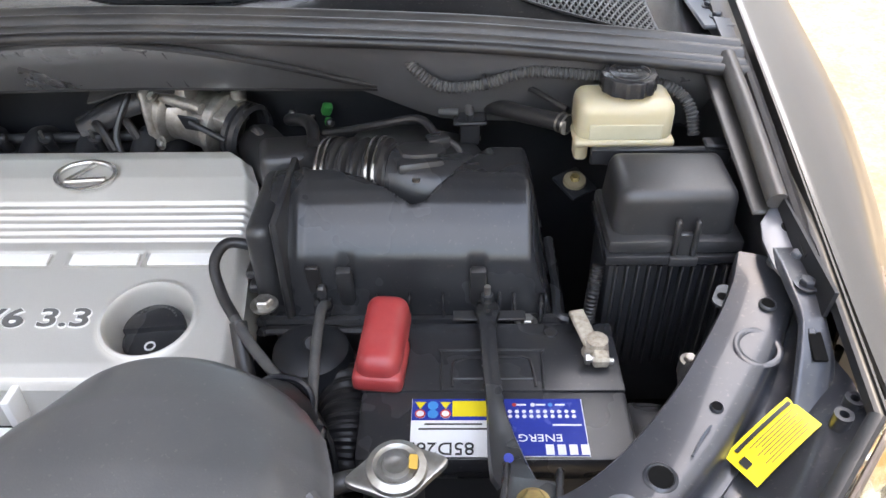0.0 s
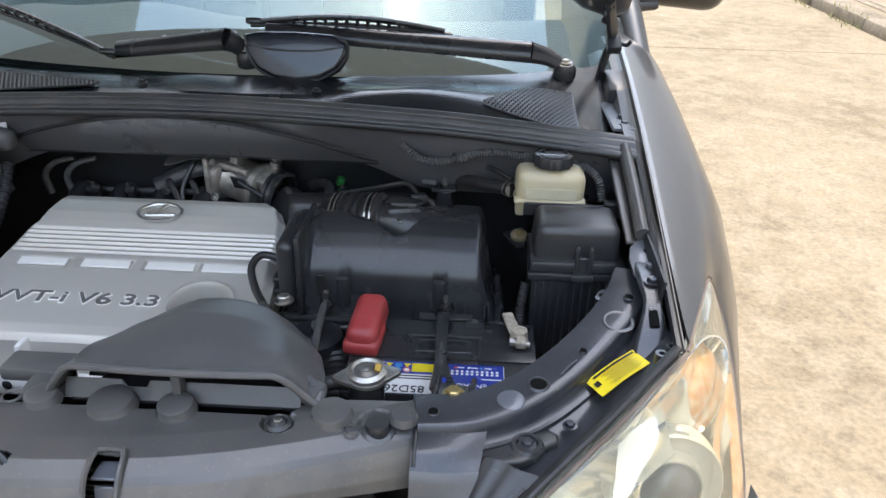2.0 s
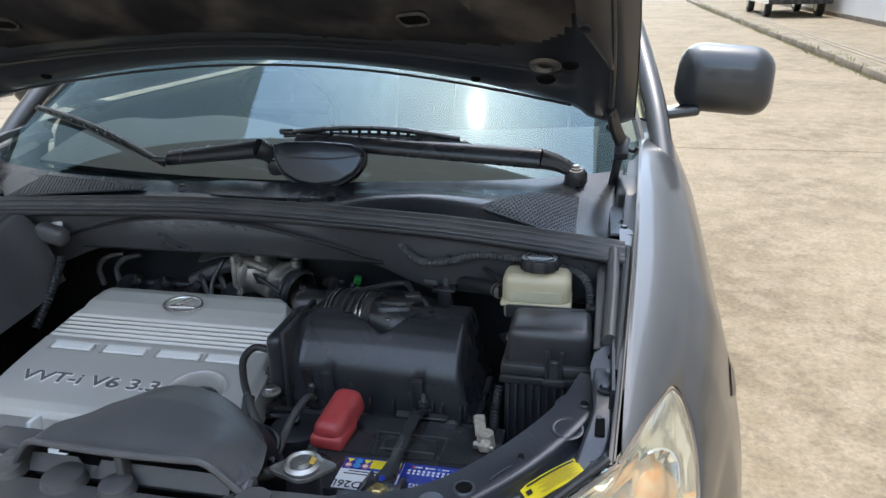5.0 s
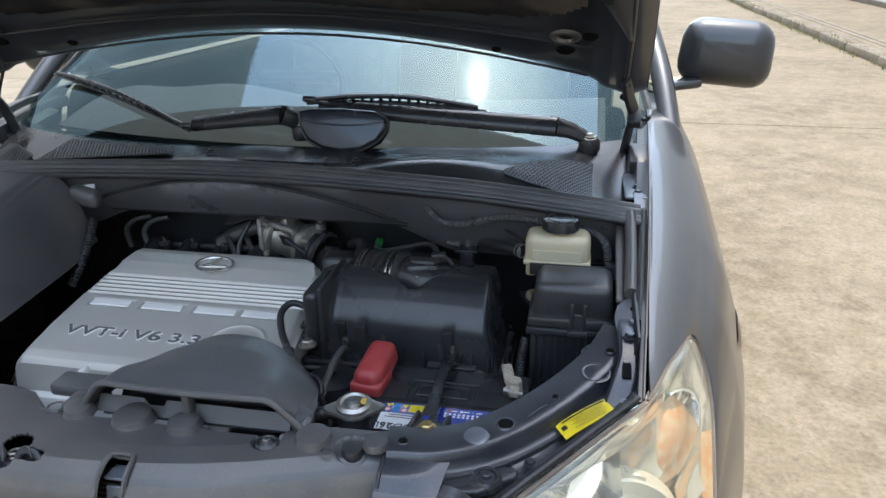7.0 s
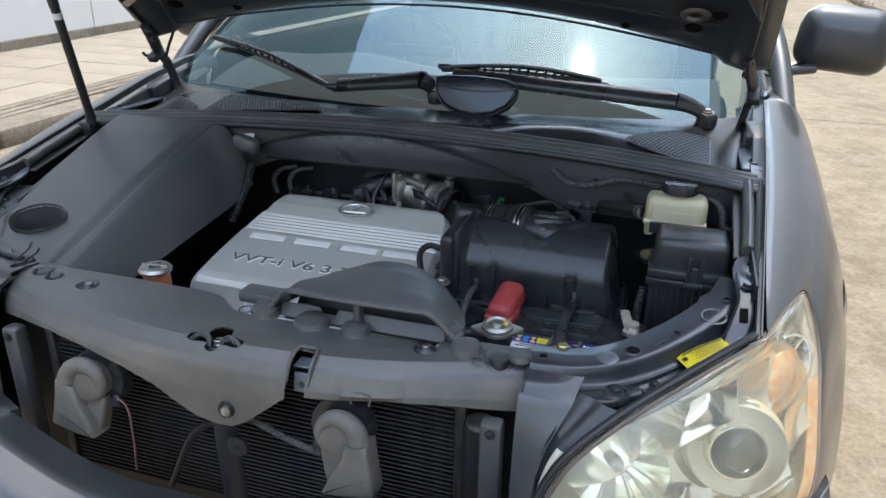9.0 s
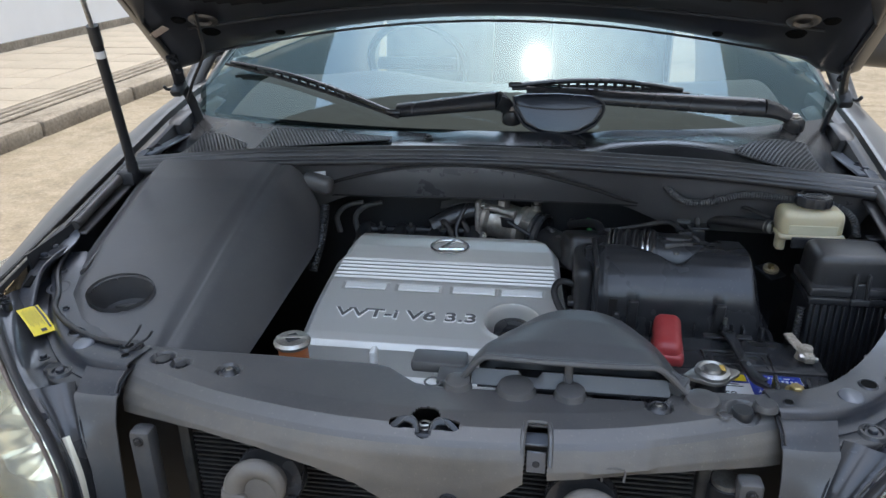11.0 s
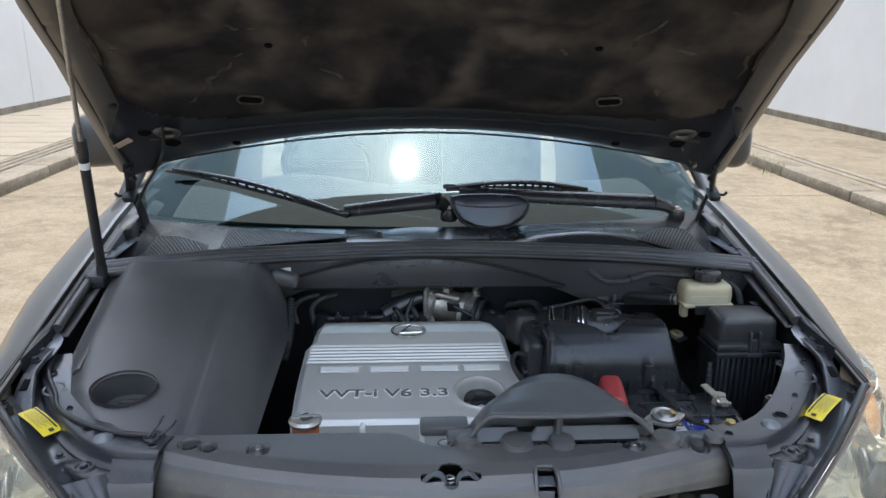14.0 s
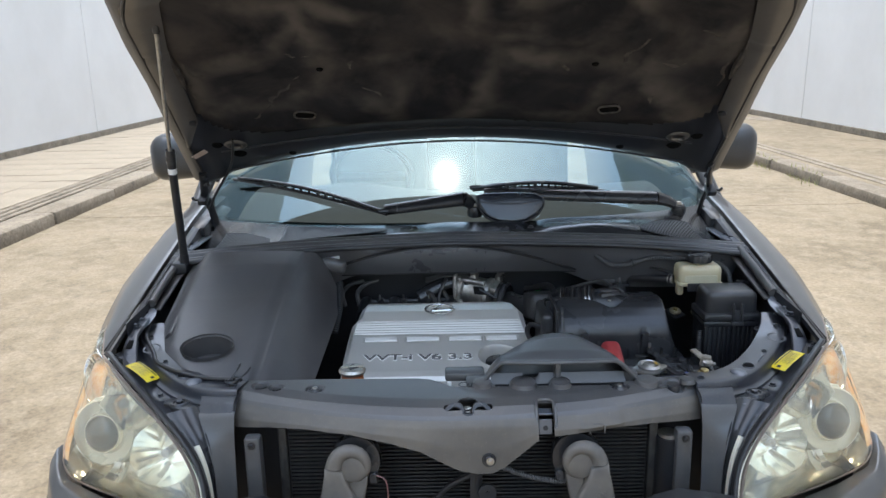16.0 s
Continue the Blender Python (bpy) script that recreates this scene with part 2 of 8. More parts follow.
# ground light reflected on the hood rim is put into this paler brown
HOOD_EDGE_LIT = surface("hood_rim_paint_ground_lit", (0.075, 0.070, 0.067), (0.098, 0.092, 0.088), 0.36, metal=0.3, scale=9, coat=0.3, dust=DUST, dust_amount=0.15, dust_scale=6, specks=0.07)
COWL = surface("black_cowl_plastic", (0.014, 0.016, 0.020), (0.022, 0.024, 0.028), 0.24, scale=5, grain=0.04, grain_scale=600, dust=DUST, dust_amount=0.05, dust_scale=3.5, specks=0.06)
PAINT_BLUE = surface("blue_grey_inner_paint", (0.085, 0.098, 0.122), (0.112, 0.125, 0.148), 0.36, metal=0.25, scale=15, coat=0.3, dust=DUST, dust_amount=0.15, dust_scale=12)
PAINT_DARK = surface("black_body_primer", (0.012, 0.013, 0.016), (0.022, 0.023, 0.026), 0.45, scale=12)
SILVER = surface("silver_painted_plastic", (0.585, 0.565, 0.525), (0.64, 0.62, 0.58), 0.36, metal=0.32, scale=1200, rvar=0.05, dust=(0.56, 0.51, 0.44), dust_amount=0.12, dust_scale=8, specks=0.04)
# also paints the sky sheen in the engine cover's slots
SILVER_LIGHT = surface("pale_silver_plastic", (0.86, 0.85, 0.82), (0.90, 0.89, 0.86), 0.42, metal=0.0, scale=900)
BADGE_DARK = surface("dark_letter_film", (0.15, 0.145, 0.14), (0.12, 0.115, 0.11), 0.55, metal=0.0, scale=60)
CHROME = surface("chrome", (0.74, 0.74, 0.73), (0.62, 0.62, 0.61), 0.24, metal=0.95, scale=50, rvar=0.06)
STEEL = surface("zinc_steel", (0.50, 0.49, 0.46), (0.36, 0.34, 0.31), 0.36, metal=0.9, scale=120, grain=0.2, dust=DUST, dust_amount=0.2, dust_scale=60)
BRASS = surface("yellow_zinc_bolt", (0.55, 0.42, 0.18), (0.40, 0.30, 0.14), 0.34, metal=0.9, scale=150)
CAST = surface("cast_aluminium", (0.52, 0.50, 0.47), (0.36, 0.34, 0.31), 0.45, metal=0.85, scale=70, grain=0.6, grain_scale=600, dust=DUST, dust_amount=0.25, dust_scale=30)
LEAD = surface("corroded_lead_terminal", (0.34, 0.28, 0.21), (0.55, 0.50, 0.42), 0.6, metal=0.35, scale=160, grain=0.8, grain_scale=900, bump=0.2)
RED = surface("red_plastic_cap", (0.34, 0.028, 0.032), (0.40, 0.045, 0.045), 0.42, scale=35, grain=0.15, dust=(0.5, 0.3, 0.26), dust_amount=0.10, dust_scale=25)
CREAM = surface("cream_translucent_plastic", (0.52, 0.455, 0.30), (0.58, 0.52, 0.37), 0.36, scale=14, grain=0.1, dust=(0.36, 0.28, 0.15), dust_amount=0.35, dust_scale=14)
CREAM.node_tree.nodes["Principled BSDF"].inputs["Subsurface Weight"].default_value = 0.25
CREAM.node_tree.nodes["Principled BSDF"].inputs["Subsurface Radius"].default_value = (0.012, 0.009, 0.005)
FLUID = surface("fluid_shadow_band", (0.50, 0.46, 0.32), (0.56, 0.52, 0.38), 0.36, scale=30)
ORANGE = surface("orange_plastic", (0.48, 0.16, 0.06), (0.40, 0.14, 0.06), 0.5, scale=60)
GREEN = surface("green_clip_plastic", (0.04, 0.30, 0.07), (0.05, 0.36, 0.09), 0.42, scale=60)
YELLOW = surface("yellow_label", (0.72, 0.56, 0.012), (0.78, 0.62, 0.02), 0.42, scale=30, dust=DUST, dust_amount=0.08, dust_scale=20)
LABEL_BLUE = surface("blue_label", (0.020, 0.035, 0.24), (0.025, 0.045, 0.28), 0.25, scale=30, coat=0.5)
LABEL_WHITE = surface("white_label", (0.74, 0.74, 0.74), (0.70, 0.70, 0.70), 0.3, scale=30, coat=0.5)
INK = surface("black_ink", (0.015, 0.015, 0.015), (0.02, 0.02, 0.02), 0.4)
INK_RED = surface("red_ink", (0.5, 0.03, 0.02), (0.45, 0.03, 0.02), 0.4)
INK_BLUE = surface("light_blue_ink", (0.03, 0.22, 0.52), (0.03, 0.2, 0.5), 0.4)
GASKET = surface("engraved_brown_ink", (0.16, 0.11, 0.02), (0.2, 0.13, 0.03), 0.5)
HORN = surface("dusty_brown_grey_horn_plastic", (0.085, 0.080, 0.075), (0.115, 0.107, 0.098), 0.55, scale=25, grain=0.2, dust=DUST, dust_amount=0.3, dust_scale=14, specks=0.10)
CONDENSER = surface("black_condenser_metal", (0.018, 0.019, 0.021), (0.035, 0.036, 0.036), 0.45, metal=0.4, scale=60, dust=DUST, dust_amount=0.12, dust_scale=30)
AMBER = surface("amber_lamp_plastic", (0.76, 0.36, 0.12), (0.78, 0.54, 0.30), 0.16, metal=0.30, scale=60, grain=0.8, grain_scale=260, contrast=(0.42, 0.60))
REFLECTOR = surface("lamp_reflector", (0.90, 0.875, 0.77), (0.86, 0.835, 0.73), 0.11, metal=0.8, scale=20, rvar=0.05)
MIRROR = surface("bright_lamp_mirror", (0.90, 0.90, 0.88), (0.86, 0.86, 0.84), 0.07, metal=1.0, scale=20, rvar=0.03)
LAMP_TRIM = surface("lamp_trim", (0.72, 0.68, 0.56), (0.78, 0.74, 0.62), 0.30, metal=0.3, scale=12)
PROJECTOR = surface("projector_glass", (0.012, 0.013, 0.015), (0.03, 0.031, 0.033), 0.06, scale=12, coat=1.0)
LENS = glass_sheet("aged_headlamp_lens", (0.98, 0.965, 0.89), 0.12, (0.90, 0.87, 0.70), 0.05)
WINDSCREEN = glass_sheet("windscreen_glass", (0.46, 0.55, 0.55), 0.0, (0.5, 0.52, 0.5), 0.025, 1.72, 0.035, (0.62, 0.90, 1.0))
SIDE_GLASS = glass_sheet("dark_side_glass", (0.48, 0.54, 0.47), 0.0, rough=0.01)
TRIM_INSIDE = surface("cabin_trim", (0.060, 0.060, 0.066), (0.080, 0.078, 0.084), 0.7, scale=30, grain=0.4, grain_scale=500)
SEAT = surface("grey_seat_leather", (0.20, 0.19, 0.17), (0.16, 0.15, 0.14), 0.5, scale=20, grain=0.4, grain_scale=300)
CONCRETE = weathered(surface("pale_concrete", (0.212, 0.170, 0.114), (0.150, 0.119, 0.078), 0.85, scale=1.1, grain=0.9, grain_scale=60, bump=0.6, detail=15, contrast=(0.42, 0.62), dust=(0.236, 0.194, 0.137), dust_amount=0.75, dust_scale=7.0, spec=0.25, dust_range=(0.44, 0.60), dust_detail=14.0, specks=0.35, speck_scale=13.0, speck_colour=(0.13, 0.105, 0.075)), 48.0, 0.30)
PAVING = weathered(surface("paving_slab", (0.268, 0.222, 0.162), (0.215, 0.18, 0.132), 0.85, scale=2.0, grain=0.5, grain_scale=120, bump=0.2, detail=10, dust=(0.30, 0.255, 0.19), dust_amount=0.5, dust_scale=7, randomise=0.04), 40.0, 0.18)
KERB = weathered(surface("stained_kerb_concrete", (0.20, 0.165, 0.12), (0.115, 0.092, 0.066), 0.9, scale=3.0, grain=0.6, grain_scale=120, bump=0.4, detail=10, dust=(0.26, 0.22, 0.165), dust_amount=0.5, dust_scale=9, randomise=0.08), 36.0, 0.35)
WALL = surface("white_wall_paint", (0.68, 0.655, 0.62), (0.62, 0.60, 0.565), 0.8, scale=0.35, grain=0.3, grain_scale=90, detail=8, dust=(0.45, 0.42, 0.38), dust_amount=0.25, dust_scale=0.8)
GRASS = surface("grass_blades", (0.20, 0.21, 0.075), (0.26, 0.23, 0.11), 0.7, scale=20)
VAN_PAINT = surface("white_van_paint", (0.62, 0.62, 0.60), (0.58, 0.58, 0.56), 0.35, scale=4, coat=0.6)
TYRE = surface("tyre_rubber", (0.02, 0.02, 0.02), (0.04, 0.038, 0.035), 0.8, scale=30, grain=0.5, grain_scale=200)
CABLE_GREY = surface("grey_cable_sleeve", (0.055, 0.055, 0.058), (0.085, 0.083, 0.08), 0.6, scale=60, grain=0.3)
DARK_GLASS = surface("dark_window_glass", (0.02, 0.022, 0.025), (0.03, 0.032, 0.035), 0.08, scale=2)


# ---- building helpers ----
# places below are in a draft scale; K brings them to true metres
SCALE = Matrix.Scale(K, 4)

def thing(name, at, label, category, group="", kind=""):
    ob = new(name)
    ob.location = Vector(at) * K
    ob.empty_display_size = 0.05
    return tagged(ob, label, category, group, kind)


def part(name, bm, material, parent=None, label="", smooth=38.0, kind=""):
    """Links a bmesh, whose places are the world's, as one mesh object under a thing or a part."""
    bmesh.ops.transform(bm, matrix=SCALE, verts=bm.verts)
    me = bpy.data.meshes.new(name)
    bm.to_mesh(me)
    bm.free()
    me.shade_smooth()
    me.set_sharp_from_angle(angle=radians(smooth))
    me.materials.append(material)
    ob = new(name, me)
    if parent is not None:
        ob.parent = parent
        if parent.data is None:
            ob.matrix_parent_inverse = Matrix.Translation(parent.location).inverted()
    if label or kind:
        tagged(ob, label, kind=kind)
    return ob


def join(*parts):
    """One bmesh out of several."""
    first = parts[0]
    for other in parts[1:]:
        me = bpy.data.meshes.new("join")
        other.to_mesh(me)
        other.free()
        first.from_mesh(me)
        bpy.data.meshes.remove(me)
    return first


def moved(bm, m):
    bmesh.ops.transform(bm, matrix=m, verts=bm.verts)
    return bm


def rbox(c, s, r=0.0, seg=2, rot=(0, 0, 0), taper=0.0):
    """A box of size s about c with rounded edges; taper narrows its top."""
    bm = bmesh.new()
    bmesh.ops.create_cube(bm, size=1.0)
    for v in bm.verts:
        k = 1 - taper if v.co.z > 0 else 1
        v.co = Vector((v.co.x * s[0] * k, v.co.y * s[1] * k, v.co.z * s[2]))
    if r:
        bmesh.ops.bevel(bm, geom=bm.edges[:], offset=min(r, 0.49 * min(s)), segments=seg, profile=0.5, affect="EDGES")
    return moved(bm, pose(*c, *rot))


def lathe(profile, at, axis=(0, 0, 1), seg=28, squash=(1, 1)):
    """A turned shape: (radius, height) pairs along axis from at."""
    bm = bmesh.new()
    rings = []
    for r, h in profile:
        if r < 1e-6:
            rings.append([bm.verts.new((0, 0, h))])
        else:
            rings.append([bm.verts.new((r * squash[0] * math.cos(2 * math.pi * i / seg), r * squash[1] * math.sin(2 * math.pi * i / seg), h)) for i in range(seg)])
    for a, b in zip(rings, rings[1:]):
        for i in range(seg):
            j = (i + 1) % seg
            if len(a) == 1 and len(b) > 1:
                bm.faces.new((a[0], b[i], b[j]))
            elif len(b) == 1 and len(a) > 1:
                bm.faces.new((a[i], b[0], a[j]))
            elif len(a) > 1:
                bm.faces.new((a[i], b[i], b[j], a[j]))
    bmesh.ops.recalc_face_normals(bm, faces=bm.faces)
    turn = Vector((0, 0, 1)).rotation_difference(Vector(axis).normalized()).to_matrix().to_4x4()
    return moved(bm, Matrix.Translation(at) @ turn)


def rod(a, b, r, r2=None, seg=16):
    a, b = Vector(a), Vector(b)
    h = (b - a).length
    return lathe([(0, 0), (r, 0), (r2 or r, h), (0, h)], a, b - a, seg)


def glide(points, n=8):
    """A smooth line through points."""
    p = [Vector(q) for q in points]
    p = [2 * p[0] - p[1], *p, 2 * p[-1] - p[-2]]
    out = []
    for i in range(1, len(p) - 2):
        a, b, c, d = p[i - 1:i + 3]
        for k in range(n):
            u = k / n
            out.append(0.5 * (2 * b + (c - a) * u + (2 * a - 5 * b + 4 * c - d) * u * u + (3 * b - a - 3 * c + d) * u ** 3))
    out.append(p[-2])
    return out


def tube(points, r, seg=10, n=8, ribs=0.0, pitch=0.006, flat=1.0):
    """A hose along a smooth line; ribs: depth of its corrugation."""
    line = glide(points, n)
    if ribs:
        fine = []
        length = sum((q - p).length for p, q in zip(line, line[1:]))
        count = max(4, int(length / pitch) * 4)
        cum = [0.0]
        for p, q in zip(line, line[1:]):
            cum.append(cum[-1] + (q - p).length)
        k = 0
        for i in range(count + 1):
            s = length * i / count
            while k < len(cum) - 2 and cum[k + 1] < s:
                k += 1
            f = (s - cum[k]) / max(1e-9, cum[k + 1] - cum[k])
            fine.append(line[k].lerp(line[k + 1], min(1, f)))
        line = fine
    bm = bmesh.new()
    rings = []
    side = None
    for i, p in enumerate(line):
        t = (line[min(i + 1, len(line) - 1)] - line[max(i - 1, 0)]).normalized()
        if side is None:
            side = t.orthogonal().normalized()
        side = (side - t * side.dot(t)).normalized()
        up = t.cross(side)
        rr = r(i / (len(line) - 1)) if callable(r) else r
        if ribs:
            rr -= ribs * (i % 4 in (0, 3))
        rings.append([bm.verts.new(p + rr * (math.cos(2 * math.pi * k / seg) * side + flat * math.sin(2 * math.pi * k / seg) * up)) for k in range(seg)])
    for a, b in zip(rings, rings[1:]):
        for i in range(seg):
            bm.faces.new((a[i], a[(i + 1) % seg], b[(i + 1) % seg], b[i]))
    bm.faces.new(rings[0][::-1])
    bm.faces.new(rings[-1])
    bmesh.ops.recalc_face_normals(bm, faces=bm.faces)
    return bm


def sheet(place, nu, nv, thick=0.0, keep=None, us=None, vs=None):
    """A surface place(u, v), u and v from 0 to 1, given thickness; keep(u, v) tells which cells stay."""
    us = us or [i / nu for i in range(nu + 1)]
    vs = vs or [i / nv for i in range(nv + 1)]
    bm = bmesh.new()
    grid = [[bm.verts.new(place(u, v)) for v in vs] for u in us]
    for i in range(len(us) - 1):
        for j in range(len(vs) - 1):
            if keep is None or keep((us[i] + us[i + 1]) / 2, (vs[j] + vs[j + 1]) / 2):
                bm.faces.new((grid[i][j], grid[i + 1][j], grid[i + 1][j + 1], grid[i][j + 1]))
    loose = [v for v in bm.verts if not v.link_faces]
    bmesh.ops.delete(bm, geom=loose, context="VERTS")
    bmesh.ops.recalc_face_normals(bm, faces=bm.faces)
    if thick:
        bm.normal_update()
        bmesh.ops.solidify(bm, geom=bm.faces[:], thickness=thick)
    return bm


def facing(bm, way):
    """Turns an open sheet so that its faces look along way."""
    bm.normal_update()
    total = Vector((0, 0, 0))
    for f in bm.faces:
        total += f.normal * f.calc_area()
    if total.dot(Vector(way)) < 0:
        bmesh.ops.reverse_faces(bm, faces=bm.faces)
    return bm


def prism(outline, low, high, bevel=0.0, place=None, seg=2):
    """An outline of (x, y) pairs raised from low to high; place maps its points into the world."""
    bm = bmesh.new()
    base = [bm.verts.new((x, y, low)) for x, y in outline]
    f = bm.faces.new(base)
    top = bmesh.ops.extrude_face_region(bm, geom=[f])
    for v in (g for g in top["geom"] if isinstance(g, bmesh.types.BMVert)):
        v.co.z = high
    bmesh.ops.recalc_face_normals(bm, faces=bm.faces)
    if bevel:
        rim = [e for e in bm.edges if abs(e.verts[0].co.z - high) < 1e-6 and abs(e.verts[1].co.z - high) < 1e-6]
        bmesh.ops.bevel(bm, geom=rim, offset=bevel, segments=seg, profile=0.5, affect="EDGES")
    return moved(bm, place) if place else bm


def rounded(w, h, r, n=6):
    """The outline of a rectangle with round corners about the origin."""
    out = []
    for cx, cy, a in ((w / 2 - r, h / 2 - r, 0), (-w / 2 + r, h / 2 - r, 90), (-w / 2 + r, -h / 2 + r, 180), (w / 2 - r, -h / 2 + r, 270)):
        out += [(cx + r * math.cos(radians(a + 90 * i / n)), cy + r * math.sin(radians(a + 90 * i / n))) for i in range(n + 1)]
    return out


def disc(rx, ry=None, n=28):
    return [(rx * math.cos(2 * math.pi * i / n), (ry or rx) * math.sin(2 * math.pi * i / n)) for i in range(n)]


def mesh_text(text, size, m, stretch=1.0, shear=0.0, depth=0.0006, align="CENTER", bold=0.0):
    cu = bpy.data.curves.new("text", "FONT")
    cu.body, cu.size, cu.align_x, cu.align_y, cu.extrude, cu.shear = text, size, align, "CENTER", depth, shear
    cu.offset = bold
    ob = new("text", cu)
    dg = bpy.context.evaluated_depsgraph_get()
    me = bpy.data.meshes.new_from_object(ob.evaluated_get(dg))
    bpy.data.objects.remove(ob)
    bm = bmesh.new()
    bm.from_mesh(me)
    bpy.data.meshes.remove(me)
    return moved(bm, m @ Matrix.Diagonal((stretch, 1, 1, 1)))


def oriented(bm, at, out, long):
    """Turns a shape built about the origin so that its z looks along out and its y along long."""
    z = Vector(out).normalized()
    x = Vector(long).cross(z).normalized()
    y = z.cross(x)
    m = Matrix((x, y, z)).transposed().to_4x4()
    return moved(bm, Matrix.Translation(at) @ m)


def step(x, a, b):
    t = min(1.0, max(0.0, (x - a) / (b - a)))
    return t * t * (3 - 2 * t)


def line_at(pairs, x):
    """The value at x of a line through (x, value) pairs."""
    if x <= pairs[0][0]:
        return pairs[0][1]
    for (a, p), (b, q) in zip(pairs, pairs[1:]):
        if x <= b:
            return p + (q - p) * (x - a) / (b - a)
    return pairs[-1][1]


def hex_bolt(at, r, parent, name="bolt", material=None, axis=(0, 0, 1), washer=1.5):
    bolt = lathe([(0, 0), (r * washer, 0), (r * washer, r * 0.25), (r * 0.95, r * 0.3)], at, axis, 20)
    head = lathe([(r, r * 0.25), (r, r * 0.9), (r * 0.82, r * 1.05), (0, r * 1.05)], at, axis, 6)
    return part(name, join(bolt, head), material or STEEL, parent, smooth=25)


# ---- the yard: a concrete lane between two tall white walls ----
YARD = pose(0, 0, 0, 0.86, 0, 0)


def yard(name, bm, material, parent=None, label="", smooth=30.0, kind=""):
    return part(name, moved(bm, YARD), material, parent, label, smooth, kind)


ground = yard("ground", sheet(lambda u, v: Vector((-400 + 800 * u, -400 + 800 * v, -0.045)), 4, 4), CONCRETE)
tagged(ground, "pale dusty concrete ground under the whole yard", "ground", kind="structure")
road = thing("road", (0, 0, 0), "pale concrete lane cast in wide bays, stained and worn", "road", kind="structure")
for k in range(7):
    y0 = -23.7 + 10.0 * k
    yard("concrete_bay", rbox((0.215, y0 + 5.0, -0.02), (8.42, 9.985, 0.04), 0.006, 1), CONCRETE, road)


def kerb_run(name, x0, x1, height, label):
    run = thing(name, (x0, 5, 0), label, "kerb", kind="structure")
    for k in range(34):
        y0 = -8.0 + 1.4 * k
        b = rbox(((x0 + x1) / 2 + random.uniform(-0.012, 0.012), y0 + 0.7, height / 2 - 0.02), (abs(x1 - x0), 1.385, height + 0.04), 0.03, 2)
        for v in b.verts:
            v.co += Vector((noise.noise(v.co * 3.0), 0, noise.noise(v.co * 2.3 + Vector((9, 0, 0))))) * 0.015
        yard("kerb_stone", b, KERB, run)
    return run


kerb_run("kerb_1", -3.97, -4.30, 0.13, "worn rounded concrete kerb stones, stained dark")
kerb_run("kerb_2", 4.42, 4.70, 0.12, "weathered concrete kerb with weeds along it")
pavement_left = thing("pavement_1", (-5.7, 5, 0), "dusty sand-coloured square paving slabs beside the wall", "pavement", kind="structure")
yard("paving_bed", rbox((-5.85, 16, 0.045), (3.1, 60, 0.11), 0.0), PAVING, pavement_left)
for i in range(3):
    yard("drain_strip", rbox((-4.36 - 0.11 * i, 12, 0.112), (0.07, 40, 0.03), 0.008, 1), KERB, pavement_left)
tile_mesh = None
for i in range(5):
    for k in range(50):
        cx, cy = -4.94 - 0.54 * i, -3.0 + 0.54 * k
        if tile_mesh is None:
            first = yard("paving_slab", rbox((0, 0, 0), (0.534, 0.534, 0.05), 0.005, 1), PAVING, pavement_left)
            tile_mesh = first.data
            slab = first
        else:
            slab = new("paving_slab", tile_mesh)
            slab.parent = pavement_left
            slab.matrix_parent_inverse = Matrix.Translation(pavement_left.location).inverted()
        slab.matrix_basis = YARD @ pose(K * cx, K * cy, K * 0.093 + random.uniform(-0.003, 0.003), random.uniform(-0.3, 0.3), random.uniform(-0.3, 0.3), 0) @ YARD.inverted()
pavement_right = yard("pavement_2", rbox((6.2, 14, 0.03), (3.0, 60, 0.16), 0.01, 1), CONCRETE)
tagged(pavement_right, "cracked pale concrete pavement along the white wall", "pavement", kind="structure")
for i in range(2):
    yard("drain_strip", rbox((4.86 + 0.14 * i, 8, 0.112), (0.09, 30, 0.02), 0.006, 1), KERB, pavement_right)
yard("stain_plate", lathe([(0, 0), (0.42, 0), (0.44, 0.004), (0, 0.005)], (6.9, 15.0, 0.112), seg=20), KERB, pavement_right, "dark round cover plate")


def tall_wall(name, x, side, label):
    w = thing(name, (x, 15, 0), label, "wall", kind="structure")
    for k in range(13):
        y0 = -34.3 + 6.0 * k
        yard("wall_panel", rbox((x + side * 0.15, y0 + 3.0, 7.0), (0.3, 5.985, 14.0), 0.006, 1), WALL, w)
    yard("plinth", rbox((x - side * 0.012, 16, 0.17), (0.03, 60, 0.12), 0.008, 1), KERB, w, "grey stained plinth")
    return w


tall_wall("wall_west", -7.0, -1, "tall plain white painted wall of a warehouse")
tall_wall("wall_east", 7.15, 1, "tall plain white painted wall with joints between its panels")

# building behind the camera, seen mirrored in the paint
facade = thing("building", (0.5, -17, 0), "white building with dark paned windows facing the car", "building")
yard("wall", rbox((0.2, -17.15, 2.4), (16.5, 0.3, 4.8), 0.02, 1), WALL, facade)
for cx in (-5.2, -1.6, 2.0, 5.6):
    frame_ob = yard("window", rbox((cx, -16.98, 2.2), (2.5, 0.06, 1.9), 0.01, 1), VAN_PAINT, facade)
    for a in range(3):
        for b in range(2):
            yard("pane", rbox((cx - 0.8 + 0.8 * a, -16.94, 1.76 + 0.88 * b), (0.74, 0.03, 0.8), 0.004, 1), DARK_GLASS, frame_ob)


